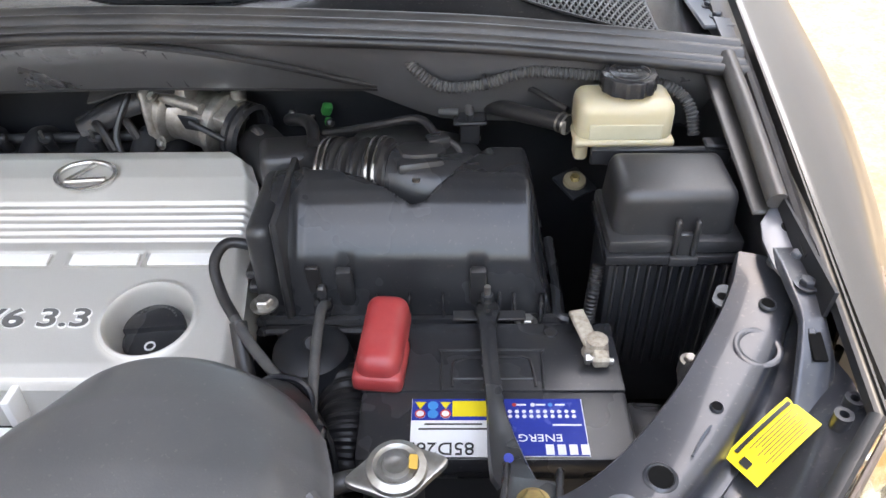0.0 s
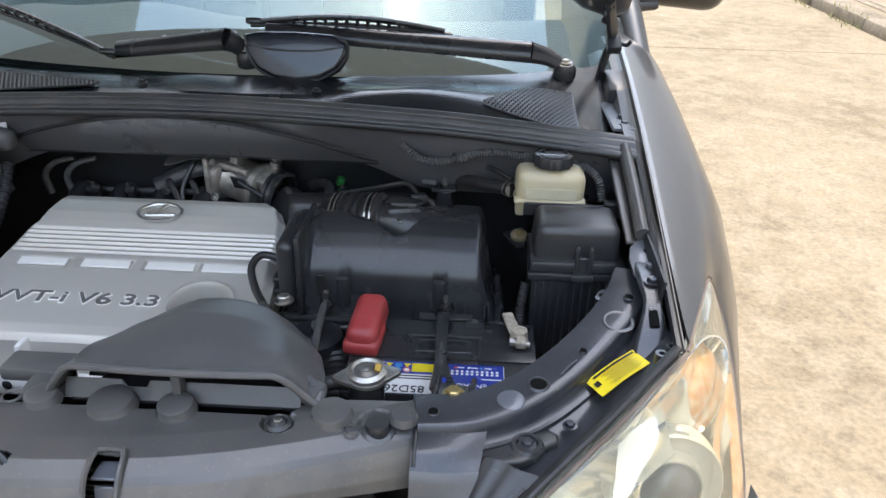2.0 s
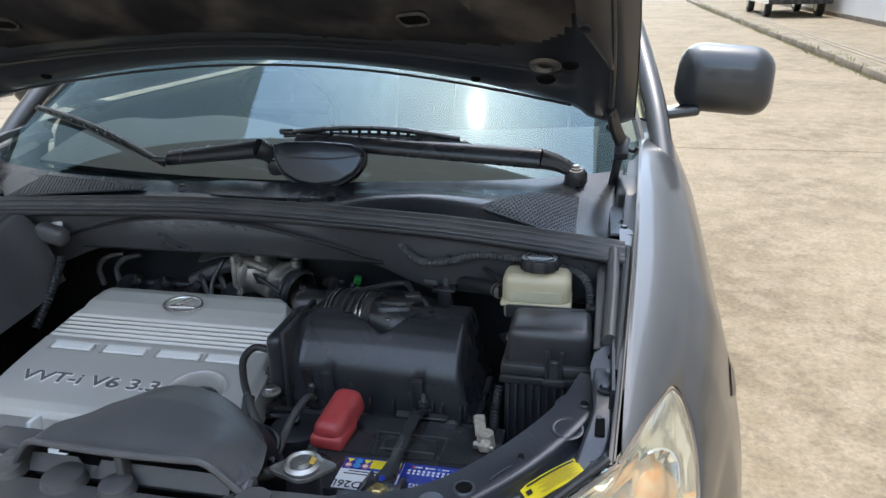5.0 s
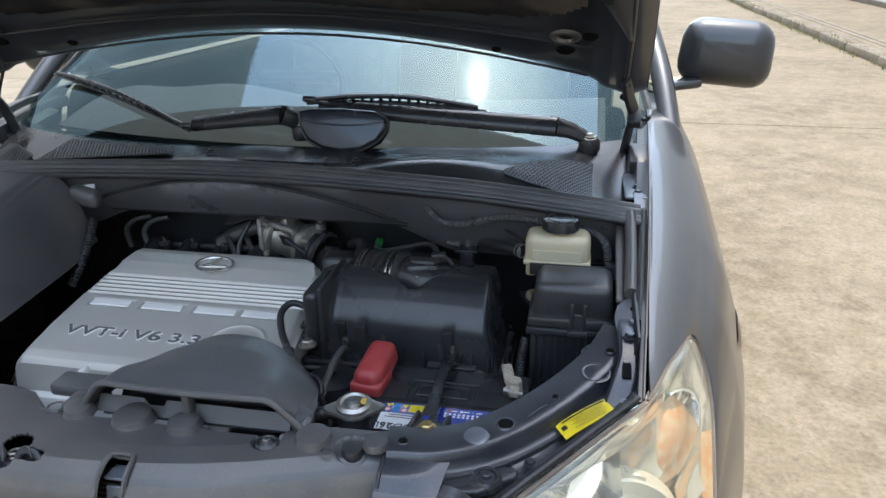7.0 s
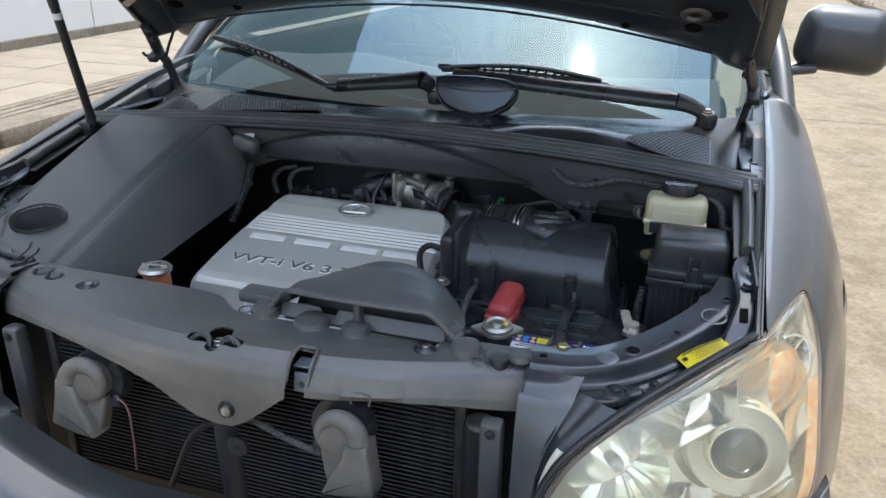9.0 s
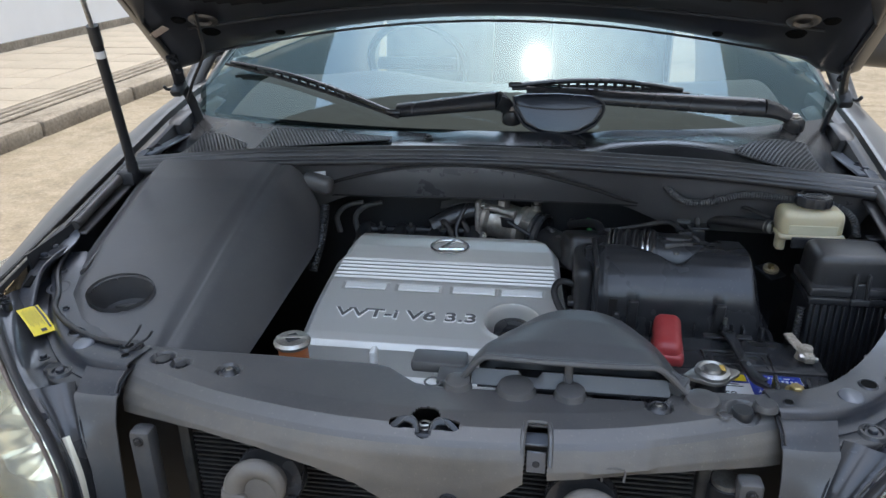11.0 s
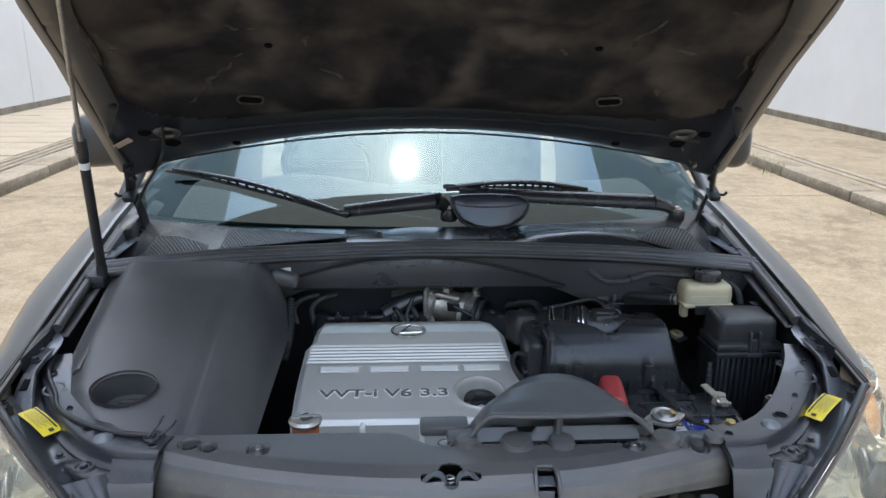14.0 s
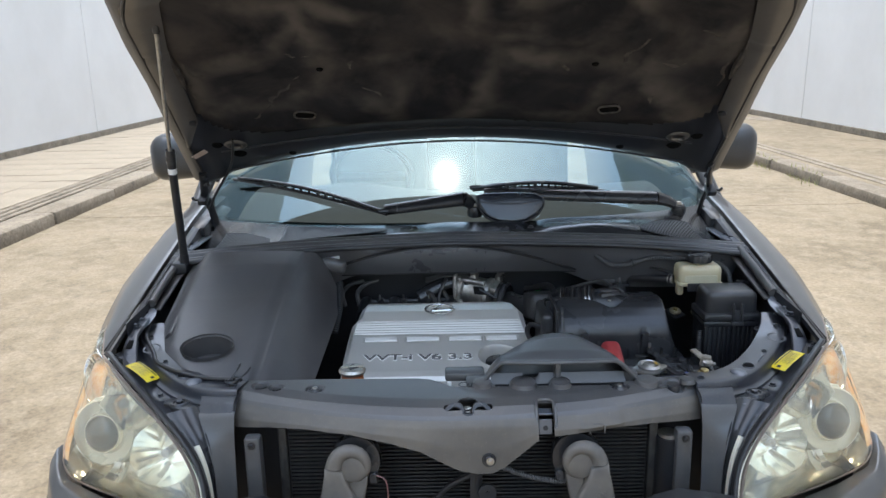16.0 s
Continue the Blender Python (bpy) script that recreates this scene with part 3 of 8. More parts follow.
def grass_tufts():
    bm = bmesh.new()
    rnd = random.Random(4)
    for k in range(2600):
        y = rnd.uniform(3.0, 34.0)
        if noise.noise(Vector((0, y * 0.55, 3.1))) < (-0.25 if y > 13 else -0.08):
            continue
        x = 4.40 + rnd.gauss(0.0, 0.05)
        h = rnd.uniform(0.02, 0.09)
        a = rnd.uniform(0, 6.28)
        d = Vector((math.cos(a), math.sin(a), 0))
        base = Vector((x, y, 0.0 if x < 4.42 else 0.11))
        s = d.cross(Vector((0, 0, 1))) * 0.006
        tip = base + d * h * 0.5 + Vector((0, 0, h))
        bm.faces.new([bm.verts.new(base - s), bm.verts.new(base + s), bm.verts.new(tip)])
    return bm


tagged(yard("grass", grass_tufts(), GRASS), "thin dry weeds growing along the kerb", "grass", kind="stuff")


def parked_van():
    van = thing("parked_van", (9.0, 26, 0), "white van parked on the pavement far behind the car", "van")
    at = YARD @ pose(6.05, 25.5, 0.11, 0, 0, 0)
    side = [(-2.3, 0.42), (-2.3, 1.0), (-2.15, 1.15), (-1.35, 1.9), (-1.1, 2.0), (2.2, 2.0), (2.3, 1.8), (2.3, 0.42), (1.9, 0.38), (-2.0, 0.38)]
    body = prism(side, -0.85, 0.85, 0.05)
    bmesh.ops.transform(body, matrix=Matrix(((0, 0, 1, 0), (1, 0, 0, 0), (0, 1, 0, 0), (0, 0, 0, 1))), verts=body.verts)
    part("body", moved(body, at), VAN_PAINT, van)
    for sx in (-0.86, 0.86):
        for cy in (-0.6, 0.6, 1.55):
            part("window", moved(rbox((sx, cy, 1.55), (0.03, 0.85, 0.5), 0.01, 1), at), DARK_GLASS, van)
    part("windscreen", moved(rbox((0, -1.78, 1.54), (1.45, 0.03, 0.85), 0.01, 1, (-43, 0, 0)), at), DARK_GLASS, van)
    part("bumper", moved(rbox((0, -2.33, 0.5), (1.7, 0.12, 0.25), 0.04, 2), at), PLASTIC, van)
    for sx in (-0.72, 0.72):
        for cy in (-1.45, 1.4):
            wheel = part("wheel", moved(lathe([(0.0, -0.1), (0.2, -0.1), (0.31, -0.09), (0.33, -0.05), (0.33, 0.05), (0.31, 0.09), (0.2, 0.1), (0, 0.1)], (sx, cy, 0.33), (1, 0, 0), 24), at), TYRE, van)
            part("rim", moved(lathe([(0, -0.105), (0.19, -0.105), (0.2, 0.105), (0, 0.105)], (sx, cy, 0.33), (1, 0, 0), 20), at), STEEL, wheel)


parked_van()

# ---- the car: body, hood, glass, lamps ----
car = thing("car", (0, 1.5, 0), "dark grey metallic sport utility car with its hood propped open", "car")

LAMP_INNER = [(0.788, 0.182, 0.974), (0.70, 0.085, 0.950), (0.618, 0.012, 0.912), (0.558, -0.030, 0.862), (0.530, -0.050, 0.815), (0.519, -0.066, 0.775), (0.514, -0.080, 0.745)]
LAMP_OUTER = [(0.790, 0.186, 0.975), (0.835, 0.30, 0.982), (0.872, 0.385, 0.966), (0.900, 0.362, 0.895), (0.902, 0.27, 0.83), (0.892, 0.16, 0.762), (0.850, 0.095, 0.738), (0.744, 0.018, 0.745), (0.64, -0.042, 0.752), (0.56, -0.075, 0.752), (0.518, -0.086, 0.745)]


def along(points, t):
    line = glide(points, 10)
    d = [0.0]
    for a, b in zip(line, line[1:]):
        d.append(d[-1] + (b - a).length)
    s = t * d[-1]
    for k in range(len(line) - 1):
        if s <= d[k + 1]:
            return line[k].lerp(line[k + 1], (s - d[k]) / max(1e-9, d[k + 1] - d[k]))
    return line[-1]


FENDER_EDGE = [(0.18, 0.786, 0.977), (0.35, 0.797, 1.008), (0.55, 0.809, 1.046), (0.75, 0.820, 1.083), (0.95, 0.828, 1.122), (1.15, 0.836, 1.15), (1.45, 0.842, 1.165)]
FENDER_CORNERS = [(0, 0), (0.06, 0.0005), (0.25, -0.007), (0.45, -0.024), (0.62, -0.05), (0.78, -0.095), (0.9, -0.155), (1.03, -0.24), (1.14, -0.34), (1.21, -0.46), (1.23, -0.62)]
FENDER_SECTION = [(p.x, p.y) for p in glide([Vector((a, b, 0)) for a, b in FENDER_CORNERS], 6)]


def fender_point(y, v, side):
    xe = line_at([(a, b) for a, b, _ in FENDER_EDGE], y)
    ze = line_at([(a, c) for a, _, c in FENDER_EDGE], y)
    w = line_at([(0.18, 0.117), (0.38, 0.147), (0.5, 0.170), (0.65, 0.183), (0.9, 0.167), (1.45, 0.137)], y)
    i = v * (len(FENDER_SECTION) - 1)
    a = FENDER_SECTION[min(int(i), len(FENDER_SECTION) - 2)]
    b = FENDER_SECTION[min(int(i) + 1, len(FENDER_SECTION) - 1)]
    f = i - min(int(i), len(FENDER_SECTION) - 2)
    return Vector((side * (xe + w * (a[0] + (b[0] - a[0]) * f)), y, ze + a[1] + (b[1] - a[1]) * f))


def fender_front(v):
    """Front edge of the fender: along the headlamp, then down beside the bumper."""
    t = line_at([(0, 0.012), (0.12, 0.06), (0.23, 0.140), (0.33, 0.235), (0.42, 0.275), (0.53, 0.325), (0.60, 0.435), (0.67, 0.585)], v)
    low = fender_point(0.10, v, 1)
    return along(LAMP_OUTER, t).lerp(low, step(v, 0.66, 0.78)) + Vector((0, 0.004, 0.003))


def fender(side):
    def main(u, v):
        front = fender_front(v)
        shift = front - fender_point(front.y, v, 1)
        p = fender_point(front.y + (1.42 - front.y) * u ** 1.4, v, 1) + shift * (1 - u) ** 4.5
        return Vector((side * p.x, p.y, p.z))
    f = part("fender", sheet(main, 60, 90, 0.004), PAINT, car, smooth=70)
    # folded inner flange with its gutter
    def flange(u, v):
        p = fender_point(0.185 + 1.1 * u, 0, side)
        deep = 0.30 + 0.70 * step(p.y, 0.38, 0.50)
        prof = [(0, 0), (0, -0.018 * deep), (-0.010 * deep, -0.024 * deep), (-0.022 * deep, -0.024 * deep), (-0.026 * deep, -0.05 * deep)]
        i = v * 4
        k = min(int(i), 3)
        a, b = prof[k], prof[k + 1]
        return p + Vector((side * (a[0] + (b[0] - a[0]) * (i - k)), 0, a[1] + (b[1] - a[1]) * (i - k)))
    part("flange", sheet(flange, 30, 8, 0.002), PAINT_DARK, f, "dark folded fender flange")
    # side repeater
    marker = bmesh.new()
    ring = [marker.verts.new(fender_point(0.65 + 0.050 * math.cos(a), 0.665 + 0.030 * math.sin(a), side) + Vector((side * 0.0015, 0, 0.001))) for a in [2 * math.pi * i / 32 for i in range(32)]]
    hub = marker.verts.new(fender_point(0.65, 0.665, side) + Vector((side * 0.003, 0, 0.002)))
    for a, b in zip(ring, ring[1:] + ring[:1]):
        marker.faces.new((hub, a, b))
    part("side_marker", marker, BROWN_LINE, f, "dark oval side marker")
    return f


for s in (-1, 1):
    fender(s)
    # door, its window frame and the pillar behind the fender
    door = part("door", sheet(lambda u, v: fender_point(1.45, v, s) + Vector((s * 0.004 * math.sin(3 * u), 1.3 * u, 0.0)), 8, 24, 0.004), PAINT, car)
    part("side_window", facing(sheet(lambda u, v: Vector((s * (0.90 - 0.22 * v), 1.42 + 0.75 * v * (1 - u) + 1.25 * u, 1.17 + 0.40 * v)), 4, 4), (s, 0, 0.3)), SIDE_GLASS, door)
    part("pillar", tube([(s * 0.895, 1.17, 1.10), (s * 0.865, 1.36, 1.25), (s * 0.79, 1.69, 1.46), (s * 0.68, 1.98, 1.61)], 0.026, 10, 6), PAINT, car)
    # mirror
    mirror = part("door_mirror", moved(rbox((0, 0, 0), (0.262, 0.14, 0.185), 0.06, 5, taper=0.06), pose(s * 1.072, 1.63, 1.247, 0, s * 4, -s * 6)), PAINT, car)
    part("mirror_foot", join(rbox((s * 0.93, 1.60, 1.158), (0.16, 0.09, 0.028), 0.012, 2, (0, -s * 8, 0))), PAINT, mirror)
    part("mirror_glass", moved(rbox((0, 0, 0), (0.20, 0.008, 0.13), 0.03, 2), pose(s * 1.068, 1.697, 1.245, 0, 0, -s * 6)), CHROME, mirror)

# roof, cabin
roof = part("roof", sheet(lambda u, v: Vector(((-0.66 + 1.32 * u), 1.90 + 2.02 * v, 1.62 + 0.05 * math.sin(math.pi * min(1, v * 1.2 + 0.1)) - 0.05 * (2 * u - 1) ** 2)), 12, 12, 0.03), PAINT, car)
for s in (-1, 1):
    part("rear_side_window", facing(sheet(lambda u, v: Vector((s * (0.90 - 0.22 * v), 2.67 + 1.33 * u, 1.17 + 0.42 * v)), 4, 4), (s, 0, 0.3)), SIDE_GLASS, car)
    part("rear_door", sheet(lambda u, v: fender_point(1.45, v, s) + Vector((0, 1.3 + 1.25 * u, 0.0)), 8, 24, 0.004), PAINT, car)
    part("roof_rail", tube([(s * 0.66, 2.05, 1.60), (s * 0.68, 2.8, 1.62), (s * 0.68, 3.95, 1.60)], 0.05, 10, 6), PAINT, car)
part("rear_window", facing(sheet(lambda u, v: Vector((-0.75 + 1.5 * u, 4.02 - 0.1 * v, 1.15 + 0.47 * v)), 4, 4), (0, 1, 0.2)), SIDE_GLASS, car)
part("cabin_floor", rbox((0, 2.6, 0.5), (1.6, 2.6, 0.06), 0.01, 1), TRIM_INSIDE, car)
part("rear_body", rbox((0, 4.0, 0.75), (1.7, 0.12, 0.85), 0.05, 2), PAINT, car)
dash = part("dashboard", sheet(lambda u, v: Vector((-0.74 + 1.48 * u, 1.00 + 0.13 * (2 * u - 1) ** 2 + 0.70 * v, 1.082 + 0.05 * math.sin(math.pi * min(1.0, v * 1.15)) - 0.25 * step(v, 0.9, 1.0) + 0.03 * math.exp(-((u - 0.24) / 0.12) ** 2) * step(v, 0.4, 0.7))), 40, 24, 0.01), TRIM_INSIDE, car, "dark dashboard under the windscreen")
wheel_ring = lathe([(0.175, -0.012), (0.19, 0), (0.175, 0.012), (0.16, 0), (0.175, -0.012)], (-0.36, 1.95, 1.10), (0, 0.85, 0.5), 32)
part("steering_wheel", join(wheel_ring, rbox((-0.36, 1.95, 1.10), (0.30, 0.03, 0.05), 0.01, 2, (-60, 0, 0))), TRIM_INSIDE, car)
for sx in (-0.37, 0.37):
    seat = part("seat", join(rbox((sx, 2.55, 1.0), (0.48, 0.16, 0.66), 0.06, 3, (-14, 0, 0)), rbox((sx, 2.25, 0.70), (0.50, 0.52, 0.16), 0.06, 3)), SEAT, car)
    part("headrest", rbox((sx, 2.66, 1.43), (0.27, 0.10, 0.17), 0.045, 3, (-10, 0, 0)), SEAT, seat)


def glass_place(x, z):
    """The windscreen, bowed in plan: y for a width and a height."""
    q = abs(x) / 0.8
    return 0.875 + 0.085 * q * q + 0.10 * q ** 5 + (z - 1.10) / math.tan(radians(31.5)) + 0.42 * ((z - 1.27) ** 2 - 0.0289)


screen = part("windscreen", facing(sheet(lambda u, v: Vector(((-0.86 + 1.72 * u) * (1 - 0.21 * v), glass_place(-0.86 + 1.72 * u, 1.085 + 0.515 * v), 1.085 + 0.515 * v)), 64, 14), (0, -0.5, 1)), WINDSCREEN, car, smooth=60)
screen.visible_shadow = False
part("screen_border", sheet(lambda u, v: Vector(((-0.85 + 1.7 * u), glass_place(-0.85 + 1.7 * u, 1.085 + 0.022 * v) + 0.008, 1.085 + 0.022 * v)), 60, 2, 0.002), PLASTIC, screen, "black printed band at the foot of the glass")
for s in (-1, 1):
    part("screen_trim", tube([(s * 0.862, 1.165, 1.085), (s * 0.835, 1.26, 1.17), (s * 0.785, 1.47, 1.31), (s * 0.72, 1.72, 1.47)], 0.010, 8, 6), SEAL, car)

# ---- cowl ----
SEAL_LINE = [(-0.80, 0.655, 1.065), (-0.6, 0.675, 1.080), (-0.4, 0.688, 1.091), (0, 0.70, 1.100), (0.4, 0.688, 1.091), (0.6, 0.675, 1.080), (0.80, 0.655, 1.065)]


def seal_y(x):
    return line_at([(a, b) for a, b, _ in SEAL_LINE], x)


def seal_z(x):
    return line_at([(a, c) for a, _, c in SEAL_LINE], x)


def cowl_back(x):
    return glass_place(x, 1.10) + 0.012


def cowl_point(x, v):
    """The cowl from the seal (v=0) to the glass (v=1), with a swell in its middle and dips at its ends."""
    y0, y1 = seal_y(x) + 0.045, cowl_back(x)
    z0, z1 = seal_z(x) - 0.012, 1.103 + 0.012 * step(x, 0.2, 0.3)
    swell = 0.020 * math.exp(-((x - 0.42) / 0.17) ** 2) + 0.006 * math.exp(-((x + 0.1) / 0.25) ** 2)
    dip = 0.03 * step(abs(x), 0.62, 0.78) * math.sin(math.pi * v)
    return Vector((x, y0 + (y1 - y0) * v, z0 + (z1 - z0) * v + swell * math.sin(math.pi * min(1.0, v * 1.25)) ** 1.5 - dip))


cowl = part("cowl_panel", sheet(lambda u, v: cowl_point(-0.80 + 1.6 * u, v), 140, 44, 0.004), COWL, car, "dusty black plastic cowl below the windscreen", smooth=60)


def grille_mesh(x0, x1, y_low, y_high):
    """A perforated vent panel: staggered bars in both slants, over a black sheet for its shade."""
    bm = bmesh.new()
    def z_at(x, y):
        y0, y1 = seal_y(x) + 0.045, cowl_back(x)
        return cowl_point(x, (y - y0) / (y1 - y0)).z
    def bar(a, b):
        n = max(2, int((Vector(b) - Vector(a)).length / 0.02))
        pts = [Vector(a).lerp(Vector(b), i / n) for i in range(n + 1)]
        w = (pts[-1] - pts[0]).normalized().cross(Vector((0, 0, 1))) * 0.0014
        prev = None
        for p in pts:
            z = z_at(p.x, p.y)
            ring = [bm.verts.new((p.x + w.x, p.y + w.y, z + 0.0085)), bm.verts.new((p.x - w.x, p.y - w.y, z + 0.0085)), bm.verts.new((p.x - w.x, p.y - w.y, z + 0.0055)), bm.verts.new((p.x + w.x, p.y + w.y, z + 0.0055))]
            if prev:
                for i in range(4):
                    bm.faces.new((prev[i], prev[(i + 1) % 4], ring[(i + 1) % 4], ring[i]))
            prev = ring
    step_x = 0.0085
    n = int((x1 - x0) / step_x)
    reach = 0.17
    for slant in (-1, 1):
        for k in range(-25, n + 25):
            seg = []
            for i in range(60):
                t = i / 59
                x = x0 + k * step_x + slant * 0.6 * reach * (t - 0.5)
                y = 0.73 + reach * 1.15 * t
                if x0 < x < x1 and y_low(x) < y < y_high(x):
                    seg.append((x, y, 0))
            if len(seg) > 3:
                bar(seg[0], seg[-1])
    frame_pts = [(x0, y_low(x0)), (x1, y_low(x1)), (x1, y_high(x1)), ((x0 + x1) / 2, y_high((x0 + x1) / 2)), (x0, y_high(x0)), (x0, y_low(x0))]
    for p, q in zip(frame_pts, frame_pts[1:]):
        n2 = 6
        for i in range(n2):
            a = Vector((*p, 0)).lerp(Vector((*q, 0)), i / n2)
            b = Vector((*p, 0)).lerp(Vector((*q, 0)), (i + 1) / n2)
            if (a - b).length > 1e-4:
                bar(a, b)
    return bm


def grille_shade(x0, x1, y_low, y_high):
    def place(u, v):
        x = x0 + (x1 - x0) * u
        y = y_low(x) + (y_high(x) - y_low(x)) * v
        y0, y1 = seal_y(x) + 0.045, cowl_back(x)
        return cowl_point(x, (y - y0) / (y1 - y0)) + Vector((0, 0, 0.0045))
    return sheet(place, 24, 12)


for x0, x1, lo, hi in ((0.535, 0.712, lambda x: line_at([(0.535, 0.780), (0.712, 0.724)], x), lambda x: line_at([(0.535, 0.792), (0.594, 0.862), (0.712, 0.915)], x)),
                       (-0.716, -0.553, lambda x: line_at([(-0.716, 0.724), (-0.553, 0.758)], x), lambda x: line_at([(-0.716, 0.915), (-0.553, 0.792)], x)),
                       (-0.52, -0.215, lambda x: line_at([(-0.52, 0.765), (-0.215, 0.805)], x), lambda x: line_at([(-0.52, 0.890), (-0.215, 0.826)], x))):
    g = part("vent_grille", grille_mesh(x0, x1, lo, hi), PLASTIC_MATT, cowl, "black perforated air vent")
    # black sheet laid on the cowl paints the dark inside the vent
    part("vent_shade", grille_shade(x0, x1, lo, hi), HOLE_SHADE, g)


def seal_profile(u, v):
    """The long rubber seal: three rounded ribs on a flat foot."""
    p = glide_seal[min(int(u * (len(glide_seal) - 1) + 0.5), len(glide_seal) - 1)]
    a = v
    h = 0.010 + 0.0055 * abs(math.sin(3 * math.pi * a)) - 0.012 * (1 - a) ** 3
    return p + Vector((0, 0.05 * a - 0.004, h - 0.012 + 0.010 * a))


glide_seal = glide(SEAL_LINE, 12)
part("cowl_seal", sheet(seal_profile, len(glide_seal) - 1, 36, 0.004), SEAL, car, "ribbed rubber seal along the cowl edge", smooth=60)
part("seal_lip", tube([(x, y - 0.006, z - 0.012) for x, y, z in SEAL_LINE], 0.008, 10, 10), RUBBER, car)
# apron below the seal and the firewall with its arched shield
def apron(u, v):
    x = -0.80 + 1.6 * u
    low = 0.985 - 0.05 * step(abs(x), 0.28, 0.45)
    return Vector((x, seal_y(x) + 0.005 + 0.075 * v ** 1.2, seal_z(x) - 0.012 - (seal_z(x) - 0.012 - low) * v))


part("cowl_apron", sheet(apron, 60, 10, 0.004), APRON_PAINT, car, "grey body panel hanging below the seal")
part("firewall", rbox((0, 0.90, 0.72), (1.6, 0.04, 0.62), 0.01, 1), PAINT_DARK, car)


def shield(u, v):
    x = -0.36 + 0.70 * u
    top = min(seal_z(x) - 0.014, max(0.992, 1.080 - 0.086 * ((x + 0.04) / 0.36) ** 2))
    z = top - (top - 0.986) * v
    w = (seal_z(x) - 0.012 - z) / (seal_z(x) - 0.012 - 0.985)
    return Vector((x, seal_y(x) - 0.007 + 0.075 * max(0.0, w) ** 1.2, z))


arch = part("arched_shield", sheet(shield, 50, 8, 0.003), APRON_PAINT, car, "arched black heat shield on the firewall")
part("rim", tube([shield(i / 20, 0) + Vector((0, -0.001, 0.001)) for i in range(21)], 0.0045, 6, 2), RUBBER, arch)
for x in (-0.13, -0.11, 0.05, 0.075):
    p, q = shield((x + 0.36) / 0.70, 0.08), shield((x + 0.36) / 0.70, 0.95)
    part("seam", tube([p + Vector((0, -0.002, 0)), p.lerp(q, 0.5) + Vector((0, -0.003, 0)), q + Vector((0, -0.002, 0))], 0.0022, 6, 3), RUBBER, arch)
part("shield_foot", tube([shield(i / 20, 1.0) for i in range(21)], 0.005, 6, 2), RUBBER, arch)
# pod over the wiper linkage
POD = [(0.058, 0.0), (0.085, 0.006), (0.16, 0.008), (0.235, 0.004), (0.262, -0.012), (0.262, -0.035), (0.245, -0.062), (0.21, -0.083), (0.165, -0.09), (0.12, -0.084), (0.085, -0.066), (0.065, -0.035)]
LEAN = Matrix.Translation((0, 0.868, 1.095)) @ Matrix.Rotation(radians(-24), 4, "X")
pod = part("linkage_cover", prism([(x, 0.100 + z) for x, z in POD], -0.024, 0.012, 0.009, LEAN @ Matrix(((1, 0, 0, 0), (0, 0, -1, 0), (0, 1, 0, 0), (0, 0, 0, 1))), 4), GLOSS, car, "black domed plastic cover on the cowl")
part("rim", moved(tube([(x, -0.004, 0.100 + z) for x, z in POD[3:] + POD[:1]], 0.0028, 6, 3), LEAN), RUBBER, pod)
part("cap_fold", moved(tube([(0.062, -0.0125, 0.078), (0.12, -0.0135, 0.070), (0.20, -0.0135, 0.070), (0.258, -0.0125, 0.080)], 0.0016, 6, 4), LEAN), GLOSS, pod)
part("tray", sheet(lambda u, v: Vector((-0.15 + 0.43 * u, 0.815 + 0.075 * v - 0.035 * math.sin(math.pi * u) ** 2, 1.094 + 0.010 * math.sin(math.pi * u) + 0.012 * v - 0.008 * step(0.3 - u, 0.0, 0.3))), 20, 6, 0.006), COWL, pod)
for bx, by in ((-0.13, 0.83), (0.215, 0.812)):
    hex_bolt((bx, by, 1.104), 0.0065, pod, material=RUBBER)


def wiper(name, pivot, elbow, tip, heel_blade, end_blade, label):
    w = part(name, join(lathe([(0, 0), (0.024, 0), (0.024, 0.018), (0.016, 0.03), (0, 0.032)], pivot, (0, -0.3, 1), 18), tube([pivot + Vector((0, 0, 0.018)), pivot.lerp(elbow, 0.5) + Vector((0, 0, 0.014)), elbow], lambda t: 0.016 + 0.0075 * t, 10, 6, flat=0.65), tube([elbow, elbow.lerp(tip, 0.4), tip], lambda t: 0.0245 - 0.005 * t, 12, 8, flat=0.62)), PLASTIC, car, label)
    up = Vector((0, -0.4, 0.9))
    def along_blade(t, h):
        return heel_blade.lerp(end_blade, t) + up * (h + 0.010 * math.sin(math.pi * t))
    blade = part("blade", tube([along_blade(t / 8, 0.0) for t in range(9)], 0.0045, 8, 3), RUBBER, w)
    part("bracket", join(
        tube([along_blade(0.04 + 0.92 * t / 12, 0.008 + 0.012 * math.sin(math.pi * t / 12)) for t in range(13)], 0.0055, 8, 3, flat=1.3),
        tube([along_blade(0.10 + 0.80 * t / 8, 0.004) for t in range(9)], 0.0030, 6, 3),
        *[rod(along_blade(t, 0.003), along_blade(t + 0.004, 0.010 + 0.011 * math.sin(math.pi * t)), 0.0042, seg=6) for t in [0.06 + 0.052 * k for k in range(18)]]), PLASTIC, w, "slotted black blade holder")
    part("saddle", rbox(along_blade(0.02, 0.010), (0.034, 0.014, 0.012), 0.004, 2, (-30, 0, 0)), PLASTIC, w)
    hex_bolt(pivot + Vector((0, -0.008, 0.028)), 0.008, w, "nut")


def on_glass(x, z, off=0.012):
    return Vector((x, glass_place(x, z) - off, z + off * 0.6))


